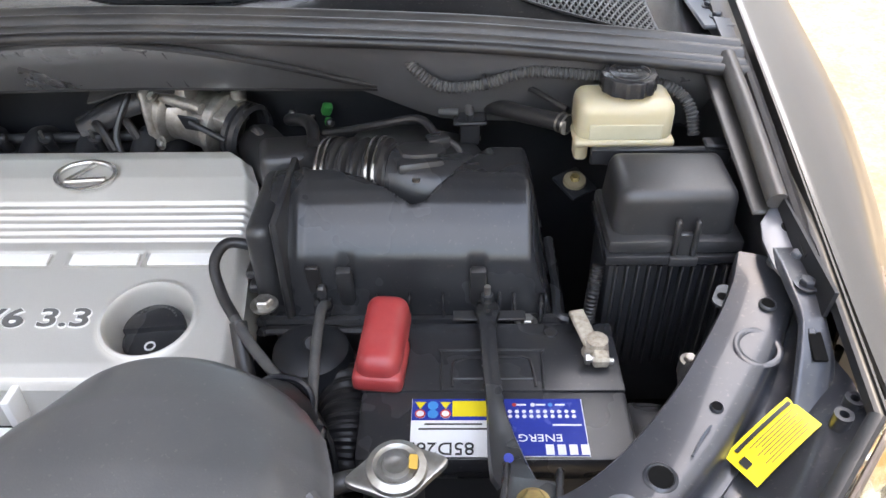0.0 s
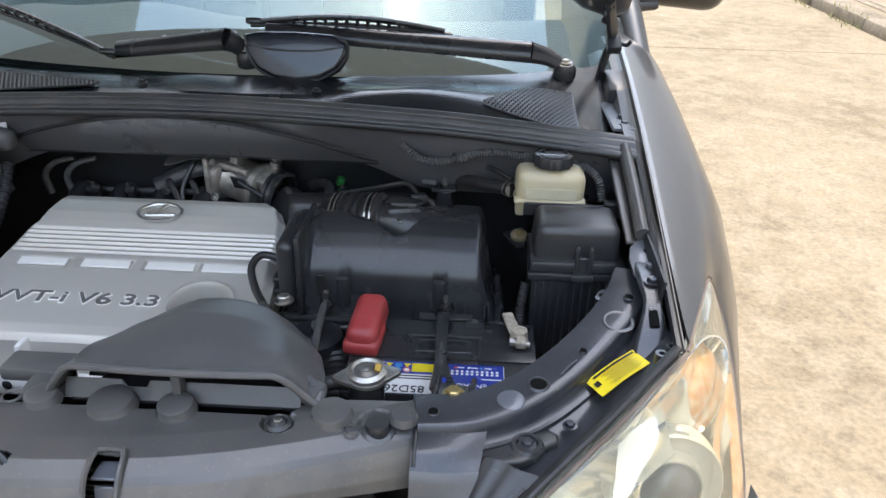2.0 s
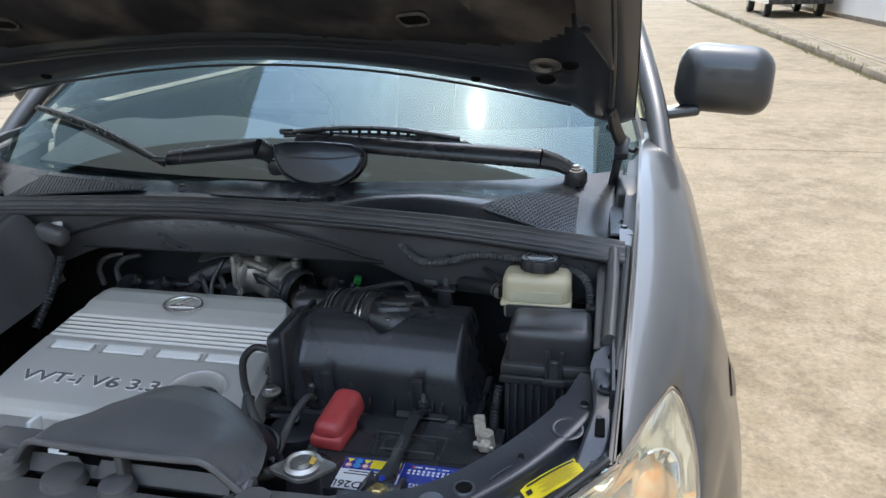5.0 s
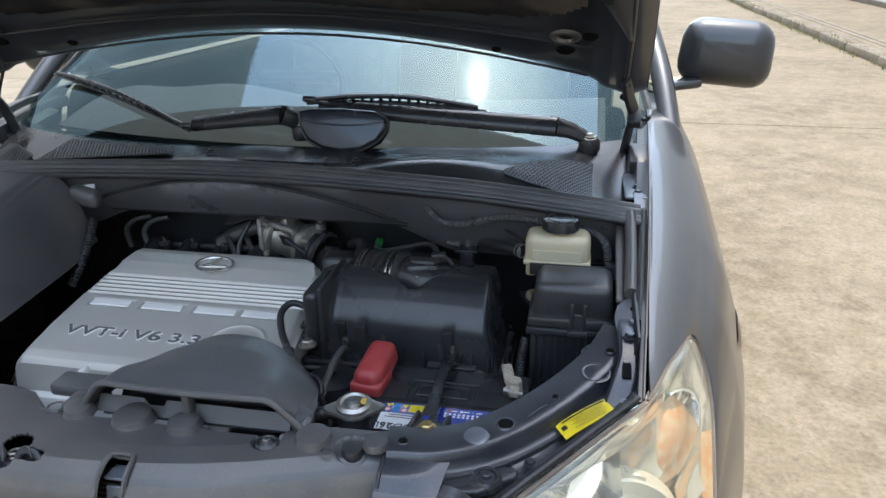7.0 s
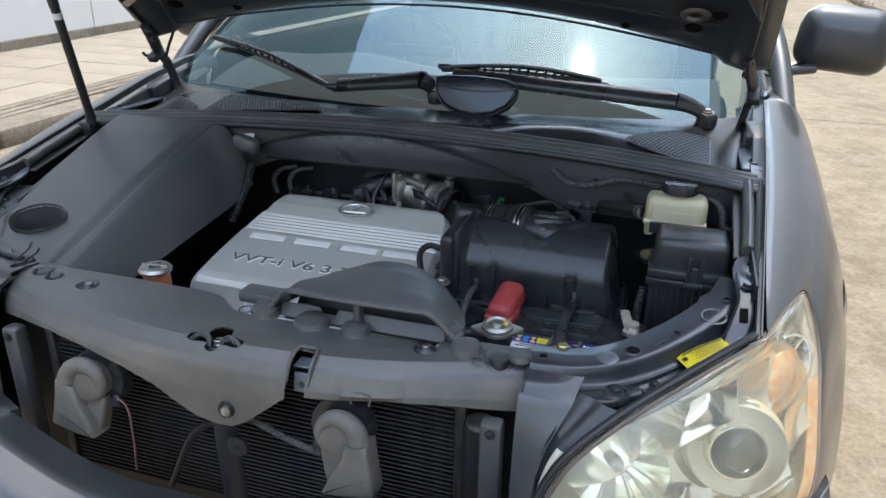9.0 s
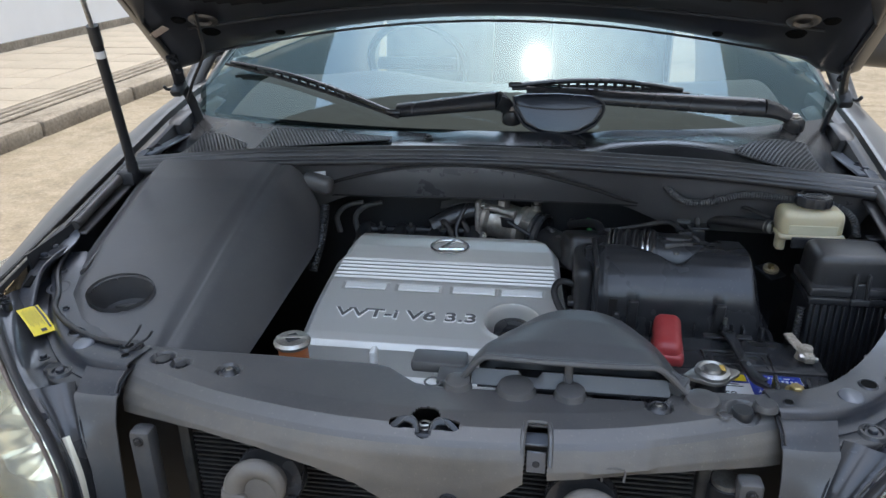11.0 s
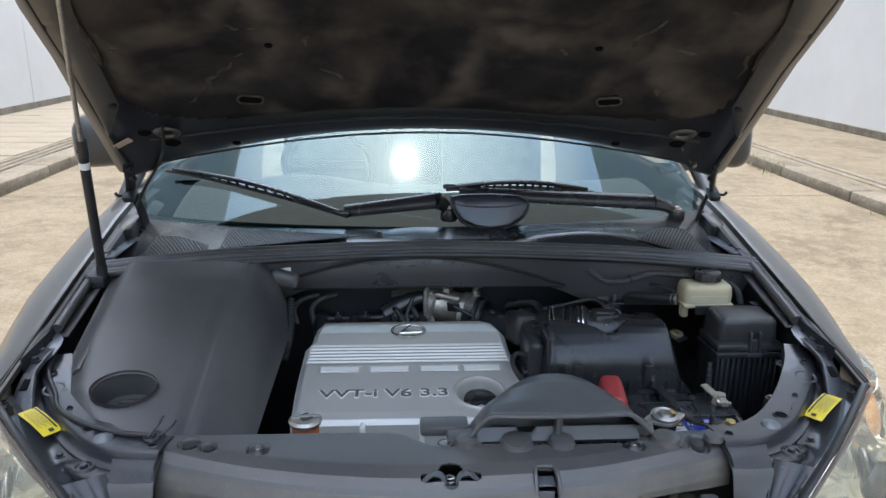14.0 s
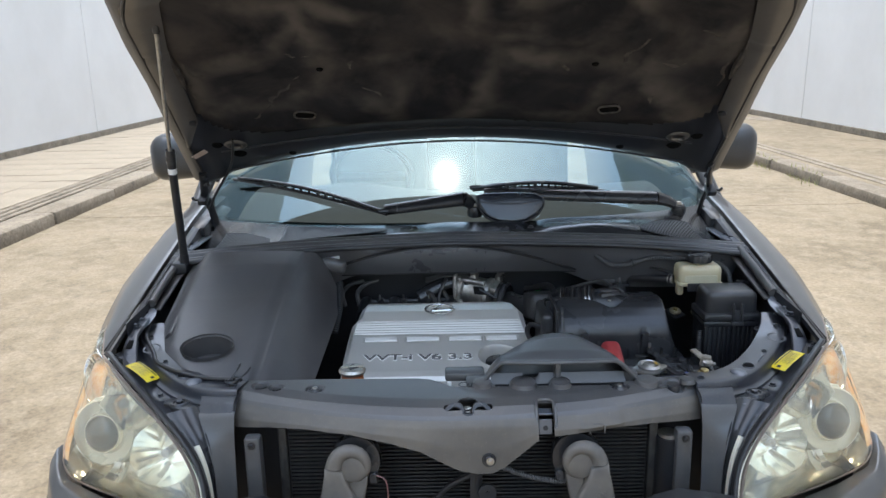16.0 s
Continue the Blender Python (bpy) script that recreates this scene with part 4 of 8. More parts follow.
wiper("wiper", Vector((0.701, 0.983, 1.108)), Vector((0.627, 0.966, 1.158)), Vector((0.085, 0.966, 1.186)), on_glass(0.05, 1.180, 0.020), on_glass(0.465, 1.172), "black wiper arm and blade parked on the windscreen")
wiper("wiper", Vector((0.055, 0.925, 1.125)), Vector((0.02, 0.902, 1.178)), Vector((-0.225, 0.945, 1.140)), on_glass(-0.215, 1.125, 0.014), on_glass(-0.755, 1.205), "black wiper arm with a slotted blade, raised askew")

# ---- hood ----
HOOD_MID = [(1.03, 1.345), (0.88, 1.415), (0.75, 1.487), (0.60, 1.600), (0.45, 1.700), (0.32, 1.775), (0.18, 1.840), (0.06, 1.885)]
HOOD_EDGE = [(0.805, 0.955, 1.222), (0.805, 0.84, 1.33), (0.80, 0.72, 1.432), (0.79, 0.60, 1.530), (0.782, 0.47, 1.622), (0.764, 0.345, 1.712), (0.66, 0.20, 1.785), (0.52, 0.08, 1.855)]


def hood_point(u, s):
    """The hood's under face: u across from -1 to 1, s from its hinge to its nose."""
    i = s * (len(HOOD_MID) - 1)
    k = min(int(i), len(HOOD_MID) - 2)
    f = i - k
    my, mz = (HOOD_MID[k][j] + (HOOD_MID[k + 1][j] - HOOD_MID[k][j]) * f for j in (0, 1))
    ex, ey, ez = (HOOD_EDGE[k][j] + (HOOD_EDGE[k + 1][j] - HOOD_EDGE[k][j]) * f for j in (0, 1, 2))
    w = u * u
    return Vector((ex * u, my + (ey - my) * w, mz + (ez - mz) * w))


def hood_normal(u, s):
    e = 0.01
    a = hood_point(min(1, u + e), s) - hood_point(max(-1, u - e), s)
    b = hood_point(u, min(1, s + e)) - hood_point(u, max(0, s - e))
    return a.cross(b).normalized()


DOWN = 1 if hood_normal(0, 0.5).z < 0 else -1


def hood_off(u, s, d):
    """A point d below the hood's under face."""
    return hood_point(u, s) + hood_normal(u, s) * DOWN * d


def pad_mask(u, s):
    a, b = abs(u) / (0.90 - 0.03 * s), (s - 0.545) / 0.375
    return abs(a) ** 5 + abs(b) ** 5 < 1


hood = part("hood", sheet(lambda u, v: hood_off(2 * u - 1, v, -0.030 - 0.012 * (1 - abs(2 * u - 1) ** 6) * (1 - (2 * v - 1) ** 8)), 48, 36, 0.003), PAINT, car, "dark grey metallic hood standing open", smooth=60)


def hood_frame(u, v):
    uu, s = 2 * u - 1, v
    d = 0.0
    # raised box rim, a channel inside it, and a curved rear beam
    d += 0.012 * step(abs(uu), 0.86, 0.90) - 0.026 * step(abs(uu), 0.965, 1.0)
    d += 0.014 * (step(s, 0.03, 0.05) - step(s, 0.085, 0.105)) * step(0.80 - abs(uu), 0.0, 0.1)
    d += 0.010 * (step(s, 0.90, 0.93)) - 0.026 * step(s, 0.985, 1.0) - 0.02 * step(0.02 - s, 0.0, 0.02)
    d -= 0.012 * (step(abs(uu), 0.80, 0.83) - step(abs(uu), 0.85, 0.88)) * step(s, 0.2, 0.3)
    return hood_off(uu, s, d)


inner = part("inner_panel", sheet(hood_frame, 96, 72, 0.003), HOOD_INNER, hood, "grey painted hood frame", smooth=50)


def pad_place(u, v):
    uu, s = 2 * u - 1, v
    rib = 0
    for a, b in ((0.0, 0.0), (0.55, 0.35), (-0.55, 0.35), (0.5, 0.7), (-0.5, 0.7), (0.0, 0.62)):
        rib += math.exp(-(((uu - a) / 0.20) ** 2 + ((s - b) / 0.13) ** 2))
    n = noise.fractal(Vector((uu * 3.2, s * 4.4, 1.7)), 1.0, 2.0, 4) * 0.004
    edge = max(0.0, 1 - ((abs(uu) / 0.88) ** 5 + abs((s - 0.545) / 0.375) ** 5))
    return hood_off(uu, s, 0.003 + 0.012 * min(1, edge * 3) - 0.006 * rib + n)


pad = part("insulation_pad", sheet(pad_place, 120, 90, 0.004, lambda u, v: pad_mask(2 * u - 1, v)), FELT, hood, "grimy grey-brown felt insulation, scuffed and torn at its edges", smooth=60)
for s in (-1, 1):
    m = Matrix.Translation(hood_off(s * 0.525, 0.275, 0.016)) @ Vector((0, 0, 1)).rotation_difference(hood_normal(s * 0.525, 0.275) * DOWN).to_matrix().to_4x4()
    # black plate paints the depth of the slot; the pad is uncut
    part("pad_slot_shade", prism(rounded(0.052, 0.03, 0.012), -0.004, 0.0045, 0.0, m), HOLE_SHADE, pad)
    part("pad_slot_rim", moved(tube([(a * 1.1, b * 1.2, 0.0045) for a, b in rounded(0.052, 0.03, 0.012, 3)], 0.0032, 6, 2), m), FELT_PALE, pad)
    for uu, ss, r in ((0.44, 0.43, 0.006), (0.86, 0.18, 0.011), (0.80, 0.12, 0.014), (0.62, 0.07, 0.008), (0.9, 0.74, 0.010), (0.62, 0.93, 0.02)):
        # black discs paint the dark of the frame's openings
        part("frame_hole_disc", lathe([(0, 0.0), (r, 0.0), (r * 1.25, -0.004), (0, -0.004)], hood_off(s * uu, ss, 0.024 if uu < 0.5 else 0.019), hood_normal(s * uu, ss) * DOWN, 16, (1.25, 0.9)), HOLE_SHADE, hood)
    # loose wash hose and clips at the hinge end
    part("bump_stop", lathe([(0, 0), (0.012, 0), (0.010, 0.014), (0, 0.016)], hood_off(s * 0.9, 0.3, 0.012), hood_normal(s * 0.9, 0.3) * DOWN, 14), RUBBER, hood)
    # rim coloured paler than the frame for the ground light it reflects
    part("side_rim", sheet(lambda u, v: hood_off(s * (0.9575 - (0.075 + 0.075 * step(u, 0.30, 0.95)) * (1 - v) * min(1.0, 7 * u + 0.12)), 0.20 + 0.775 * u, 0.0165 + 0.005 * math.sin(math.pi * v) - 0.0035 * (1 if abs(u - 0.45) < 0.012 else 0)), 80, 6, 0.002), HOOD_EDGE_LIT, hood, "side of the hood frame, reflected ground light in its pale colour")
    part("edge_rubber", tube([hood_off(s * 0.955, 0.08 + 0.86 * i / 10, 0.016) for i in range(11)], 0.005, 8, 4), RUBBER, hood)
    part("channel_bar", tube([hood_off(s * 0.80, 0.80, 0.016), hood_off(s * 0.72, 0.87, 0.018), hood_off(s * 0.55, 0.955, 0.018)], 0.009, 8, 6), PAINT_DARK, hood)
SCUFFS = [[(-0.88, 0.50), (-0.82, 0.46), (-0.74, 0.44)], [(-0.68, 0.26), (-0.64, 0.32), (-0.58, 0.36), (-0.50, 0.42), (-0.42, 0.48)], [(-0.78, 0.25), (-0.66, 0.30), (-0.52, 0.39)], [(-0.36, 0.40), (-0.34, 0.43), (-0.30, 0.50)], [(-0.36, 0.40), (-0.28, 0.34), (-0.20, 0.30)], [(-0.82, 0.60), (-0.85, 0.45), (-0.86, 0.30)], [(-0.64, 0.52), (-0.50, 0.48), (-0.42, 0.48)], [(0.46, 0.44), (0.52, 0.42), (0.58, 0.52), (0.60, 0.52)], [(0.58, 0.46), (0.68, 0.44), (0.78, 0.46)], [(0.84, 0.56), (0.85, 0.44), (0.84, 0.30)], [(0.62, 0.36), (0.66, 0.32), (0.67, 0.27)], [(0.68, 0.56), (0.78, 0.56), (0.83, 0.54)], [(0.30, 0.50), (0.34, 0.43), (0.36, 0.40), (0.28, 0.34)], [(-0.5, 0.72), (-0.3, 0.70), (0.0, 0.74), (0.3, 0.70), (0.5, 0.72)], [(-0.70, 0.62), (-0.60, 0.70), (-0.62, 0.80)], [(0.66, 0.64), (0.58, 0.72), (0.6, 0.82)]]
for q, line in enumerate(SCUFFS):
    path = glide([Vector((a, b, 0)) for a, b in line], 8)
    pts = [pad_place(0.5 * (p.x + 1 + 0.02 * noise.noise(Vector((p.x * 25, p.y * 25, q)))), p.y + 0.01 * noise.noise(Vector((p.x * 25, p.y * 25, q + 9)))) - hood_normal(p.x, p.y) * DOWN * 0.0052 for p in path]
    scuff = bmesh.new()
    for shift in range(3):
        off = Vector(((shift - 1) * 0.008, (shift - 1) * 0.006, 0))
        scuff = join(scuff, tube([p + off * noise.noise(Vector((i * 0.3, q, shift))) for i, p in enumerate(pts)], lambda t: 0.0035 + 0.0075 * math.sin(math.pi * t) * abs(math.sin(5 * t + q + shift)), 8, 2))
    part("scuff", scuff, FELT_PALE, pad, "pale rubbed crease in the felt")
for a, b in ((-0.33, 0.22), (-0.27, 0.21), (0.18, 0.17), (0.24, 0.18)):
    part("scuff_mark", tube([pad_place(0.5 * (a + 1) + 0.008 * i, b + 0.012 * math.sin(2.2 * i)) + hood_normal(a, b) * DOWN * 0.0015 for i in range(7)], 0.0018, 6, 3), FELT_PALE, pad)
# frayed foam along the front edge of the pad
fray = bmesh.new()
for a0, a1 in ((-0.84, -0.52), (0.46, 0.62)):
    pts = []
    for i in range(18):
        uu = a0 + (a1 - a0) * i / 17
        s_edge = 0.545 + 0.375 * max(0.0, 1 - (abs(uu) / 0.873) ** 5) ** 0.2
        pts.append(hood_off(uu, s_edge - 0.008 + 0.006 * noise.noise(Vector((uu * 30, 0, 0))), 0.021))
    fray = join(fray, tube(pts, lambda t: 0.004 + 0.006 * abs(math.sin(9 * t + 1)) * math.sin(math.pi * t), 6, 2))
part("torn_foam", fray, surface("yellowed_foam", (0.40, 0.24, 0.09), (0.30, 0.19, 0.09), 0.9, scale=80, grain=0.8, grain_scale=300), pad, "yellowed torn foam edge")
for off, r in ((0.028, 0.0030), (0.115, 0.0035)):
    part("beam_crease", tube([hood_off(-0.86 + 1.72 * i / 24, off + 0.02 * (abs(-1 + 2 * i / 24)) ** 3, 0.004 + 0.010 * (1 if off < 0.05 else 0.3)) for i in range(25)], r, 6, 3), HOOD_INNER, hood)
for s in (-1, 1):
    part("corner_boss", lathe([(0.010, 0.0), (0.014, 0.006), (0.020, 0.005), (0.024, 0.0)], hood_off(s * 0.80, 0.16, 0.012), hood_normal(s * 0.80, 0.16) * DOWN, 20, (1.4, 1)), HOOD_EDGE_LIT, hood)
    part("foam_flap", tube([hood_off(s * 0.875, 0.42 + 0.03 * i, 0.016 + 0.003 * math.sin(3 * i)) for i in range(5)], lambda t: 0.002 + 0.007 * math.sin(math.pi * t), 6, 4), FELT_PALE, pad)
# warning tag near the hinge
m = Matrix.Translation(hood_off(-0.93, 0.16, 0.020)) @ Vector((0, 0, 1)).rotation_difference(hood_normal(-0.93, 0.16) * DOWN).to_matrix().to_4x4() @ pose(0, 0, 0, 0, 0, 60)
part("paint_tag", prism(rounded(0.05, 0.018, 0.003), 0, 0.001, 0, m), surface("pale_tag", (0.5, 0.42, 0.36), (0.42, 0.33, 0.28), 0.5), hood)
part("washer_hose", tube([hood_off(-0.80, 0.20, 0.02), hood_off(-0.83, 0.12, 0.03), Vector((-0.70, 0.93, 1.27)), Vector((-0.745, 0.955, 1.21)), Vector((-0.78, 0.97, 1.15))], 0.004, 8, 8), RUBBER, hood, "thin black washer hose")

for s in (-1, 1):
    hinge = part("hinge", join(
        tube([(s * 0.775, 1.02, 1.08), (s * 0.785, 1.00, 1.15), (s * 0.79, 0.967, 1.195)], 0.013, 8, 6, flat=0.5),
        tube([(s * 0.79, 0.967, 1.195), (s * 0.775, 0.93, 1.235), (s * 0.765, 0.895, 1.275)], 0.016, 8, 6, flat=0.5),
        rbox((s * 0.79, 0.955, 1.185), (0.03, 0.05, 0.02), 0.006, 2, (30, 0, 0))), PAINT_DARK, car)
    for p in ((s * 0.762, 0.900, 1.262), (s * 0.768, 0.925, 1.235)):
        hex_bolt(p, 0.008, hinge, axis=(0, -0.75, -0.6), material=PAINT_INNER)
    part("hinge_hook", tube([(s * 0.80, 0.955, 1.185), (s * 0.815, 0.945, 1.183), (s * 0.822, 0.94, 1.192)], 0.0042, 8, 5), PAINT_DARK, hinge)
    # corner pocket beside the cowl
    part("corner_bracket", join(rbox((s * 0.80, 0.86, 1.065), (0.05, 0.20, 0.006), 0.002, 1), rbox((s * 0.80, 1.0, 1.045), (0.05, 0.12, 0.02), 0.004, 1)), PAINT_BLUE, car)
    part("cowl_end", sheet(lambda u, v: Vector((s * (0.775 + 0.085 * v), 0.985 + 0.20 * u + 0.02 * v, 1.075 + 0.035 * u + 0.018 * math.sin(math.pi * v) * (1 - 0.4 * u))), 10, 10, 0.004), COWL, car, "moulded black end piece of the cowl", smooth=60)
    for by in (0.79, 0.83):
        hex_bolt((s * 0.80, by, 1.068), 0.0065, car, "wing_bolt", material=PAINT_INNER)
    part("corner_well", join(rbox((s * 0.795, 0.96, 1.03), (0.09, 0.12, 0.02), 0.004, 1), rbox((s * 0.812, 0.985, 1.06), (0.05, 0.10, 0.10), 0.012, 2, (12, 0, 0))), PAINT_DARK, car)

# ---- headlamps ----
def headlamp(side):
    flip = Matrix.Diagonal((side, 1, 1, 1))
    def place(bulge, inset):
        def f(u, v):
            a, b = along(LAMP_INNER, u), along(LAMP_OUTER, u)
            c = a.lerp(b, v)
            e = 4 * v * (1 - v) * math.sin(math.pi * min(1, max(0, u))) ** 0.6
            out = Vector((0.45, -0.75, 0.48))
            deep = min(1.0, 4 * v * (1 - v) * 2.2) * min(1.0, 6 * u) * min(1.0, 6 * (1 - u))
            back = Vector((-0.05, -0.12 - 0.5 * step(u, 0.34, 0.52), 0.72)) * (0.6 + 0.75 * step(u, 0.2, 0.5))
            return flip @ (c + out * bulge * e - (out * 0.006 + back * inset * deep if inset else Vector((0, 0, 0))))
        return f
    lamp = part("headlamp", sheet(place(0.045, 0.100), 36, 20, 0.004), REFLECTOR, car, "large headlamp with a yellowed clear lens", smooth=60)
    lens = part("lens", facing(sheet(place(0.055, 0.0), 48, 28), (0.45 * side, -0.75, 0.48)), LENS, lamp, "clear plastic lens, hazed yellow", smooth=60)
    lens.visible_shadow = False
    part("rim", moved(tube([along(LAMP_INNER, i / 24) for i in range(25)], 0.0032, 8, 2), flip), BROWN_LINE, lamp)
    part("outer_rim", moved(tube([along(LAMP_OUTER, i / 30) for i in range(31)], 0.0020, 8, 2), flip), BROWN_LINE, lamp)
    gasket = [p + Vector((-0.012, 0.004, 0.004)) for p in (along(LAMP_INNER, i / 24) for i in range(25))]
    part("gasket", moved(tube(gasket, 0.0075, 10, 2, flat=0.7), flip), RUBBER, lamp)
    # projector: a slim silver ring round dark glass, in a shallow cream bowl
    axis = Vector((0.15 * side, -1, 0.22))
    p = Vector((side * 0.772, 0.105, 0.830))
    part("projector_bezel", lathe([(0.041, -0.004), (0.047, -0.012), (0.056, -0.010), (0.068, -0.002), (0.071, -0.005), (0.074, -0.03)], p, axis, 44), LAMP_TRIM, lamp)
    part("projector_ring", lathe([(0.0365, 0.000), (0.0380, 0.005), (0.0405, 0.005), (0.0425, -0.004), (0.043, -0.02)], p, axis, 44), REFLECTOR, lamp)
    part("projector", lathe([(0.0368, -0.004), (0.0352, 0.003), (0.029, 0.011), (0.017, 0.016), (0, 0.018)], p, axis, 36), PROJECTOR, lamp, "dark round projector glass")

    def mirror(name, corners, material=REFLECTOR, bow=0.004):
        """A gently bowed mirror panel between four corners."""
        a, b, c, d = (Vector((side * x, y, z)) for x, y, z in corners)
        n = (b - a).cross(d - a).normalized()
        n = n if n.z - 0.6 * n.y > 0 else -n
        part(name, facing(sheet(lambda u, v: a.lerp(b, u).lerp(d.lerp(c, u), v) - n * bow * 4 * (u * (1 - u) + v * (1 - v)), 8, 8, 0.002), n), material, lamp)
    mirror("upper_facet", ((0.699, 0.090, 0.914), (0.757, 0.140, 0.926), (0.761, 0.084, 0.905), (0.686, 0.020, 0.879)), MIRROR, 0.001)
    mirror("lower_facet", ((0.700, 0.055, 0.790), (0.745, 0.085, 0.775), (0.755, 0.050, 0.758), (0.705, 0.015, 0.765)), MIRROR)
    mirror("corner_facet", ((0.800, 0.115, 0.782), (0.850, 0.165, 0.800), (0.862, 0.140, 0.772), (0.800, 0.080, 0.756)), MIRROR)
    mirror("side_facet", ((0.835, 0.165, 0.86), (0.872, 0.245, 0.865), (0.882, 0.215, 0.825), (0.850, 0.150, 0.82)))
    # fluted high-beam bowl with its bulb shield
    q, ahead = Vector((side * 0.612, 0.022, 0.826)), Vector((0.12 * side, -1, 0.42))
    bowl = bmesh.new()
    rings = []
    for k in range(8):
        r, h = 0.010 + 0.0085 * k, -0.050 + 0.0011 * k * k
        rings.append([bowl.verts.new((r * math.cos(2 * math.pi * i / 64), r * math.sin(2 * math.pi * i / 64) * 0.92, h + (0.0004 + 0.0004 * k) * (1 if i % 8 < 4 else -1) * math.sin(math.pi * (i % 4) / 4 + 0.3))) for i in range(64)])
    for a, b in zip(rings, rings[1:]):
        for i in range(64):
            bowl.faces.new((a[i], a[(i + 1) % 64], b[(i + 1) % 64], b[i]))
    bowl.faces.new(rings[0])
    turn = Vector((0, 0, 1)).rotation_difference(ahead.normalized()).to_matrix().to_4x4()
    part("high_beam_bowl", moved(bowl, Matrix.Translation(q) @ turn), REFLECTOR, lamp, "fluted mirror bowl of the high beam", smooth=8)
    part("bulb_shield", lathe([(0, 0.0), (0.008, -0.002), (0.010, -0.010), (0.010, -0.05), (0, -0.05)], q, ahead, 18), STEEL, lamp)
    part("vent_tab", moved(rbox((0, 0, 0), (0.020, 0.004, 0.014), 0.002, 1), Matrix.Translation((side * 0.782, 0.128, 0.895)) @ pose(0, 0, 0, -20, side * 10, 0)), LAMP_TRIM, lamp)
    # turn lamp: long oval bowl with a tinted inner cover
    at, out, long = Vector((side * 0.8275, 0.2185, 0.9005)), Vector((0.36 * side, -0.74, 0.56)), Vector((0.050 * side, 0.11, 0.085))
    part("turn_lamp_ring", oriented(lathe([(0.034, -0.012), (0.039, -0.006), (0.043, 0.001), (0.0455, 0.0), (0.047, -0.016)], (0, 0, 0), seg=40, squash=(0.80, 1.60)), at, out, long), MIRROR, lamp, "bright silver rim of the turn lamp")
    part("turn_lamp", oriented(lathe([(0, 0.002), (0.012, 0.001), (0.024, -0.003), (0.033, -0.010), (0.036, -0.02)], (0, 0, 0), seg=36, squash=(0.80, 1.60)), at, out, long), AMBER, lamp, "pale amber turn lamp behind the lens")
    # amber strip beside the outer edge
    part("side_reflector", sheet(lambda u, v: flip @ (along(LAMP_OUTER, 0.36 + 0.20 * u) + Vector((-0.006 - 0.016 * v, -0.012 - 0.010 * v, 0.006))), 16, 3, 0.002), AMBER, lamp, "amber reflector strip")
    return lamp


for s in (-1, 1):
    headlamp(s)
    # dark sheet and liner added to hide bright ground past the headlamp
    part("lamp_gap_sheet", join(rbox((s * 0.765, 0.335, 0.58), (0.22, 0.01, 0.56), 0.002, 1, (0, 0, s * 24)), rbox((s * 0.85, 0.27, 0.50), (0.01, 0.26, 0.40), 0.002, 1)), PAINT_DARK, car, "added dark sheet that closes the gap behind the headlamp")
    part("wheel_arch_liner", sheet(lambda u, v: Vector((s * (0.84 + 0.03 * v), 0.36 + 0.60 * u, 0.96 - 0.62 * v)), 6, 6, 0.004), PAINT_DARK, car)

# ---- bumper and the open nose ----
def bumper_top(u, v):
    x = -0.915 + 1.83 * u
    q = abs(x)
    y_in = -0.105 + 0.020 * step(q, 0.2, 0.5) if q < 0.5 else line_at([(0.50, -0.085), (0.56, -0.084), (0.64, -0.053), (0.744, 0.008), (0.85, 0.085), (0.89, 0.145), (0.915, 0.20)], q)
    z_in = 0.715 + 0.075 * step(q, 0.10, 0.38) if q < 0.44 else line_at([(0.44, 0.79), (0.50, 0.742), (0.56, 0.747), (0.64, 0.747), (0.744, 0.740), (0.85, 0.732), (0.89, 0.750), (0.915, 0.755)], q)
    out = [(0, 0.0), (-0.05, 0.004), (-0.11, -0.012), (-0.145, -0.05), (-0.155, -0.12), (-0.14, -0.3)]
    i = v * 5
    k = min(int(i), 4)
    a, b = out[k], out[k + 1]
    f = i - k
    return Vector((x, y_in + (a[0] + (b[0] - a[0]) * f) * (1 - 0.45 * step(q, 0.6, 0.9)) - 0.0, z_in + a[1] + (b[1] - a[1]) * f))


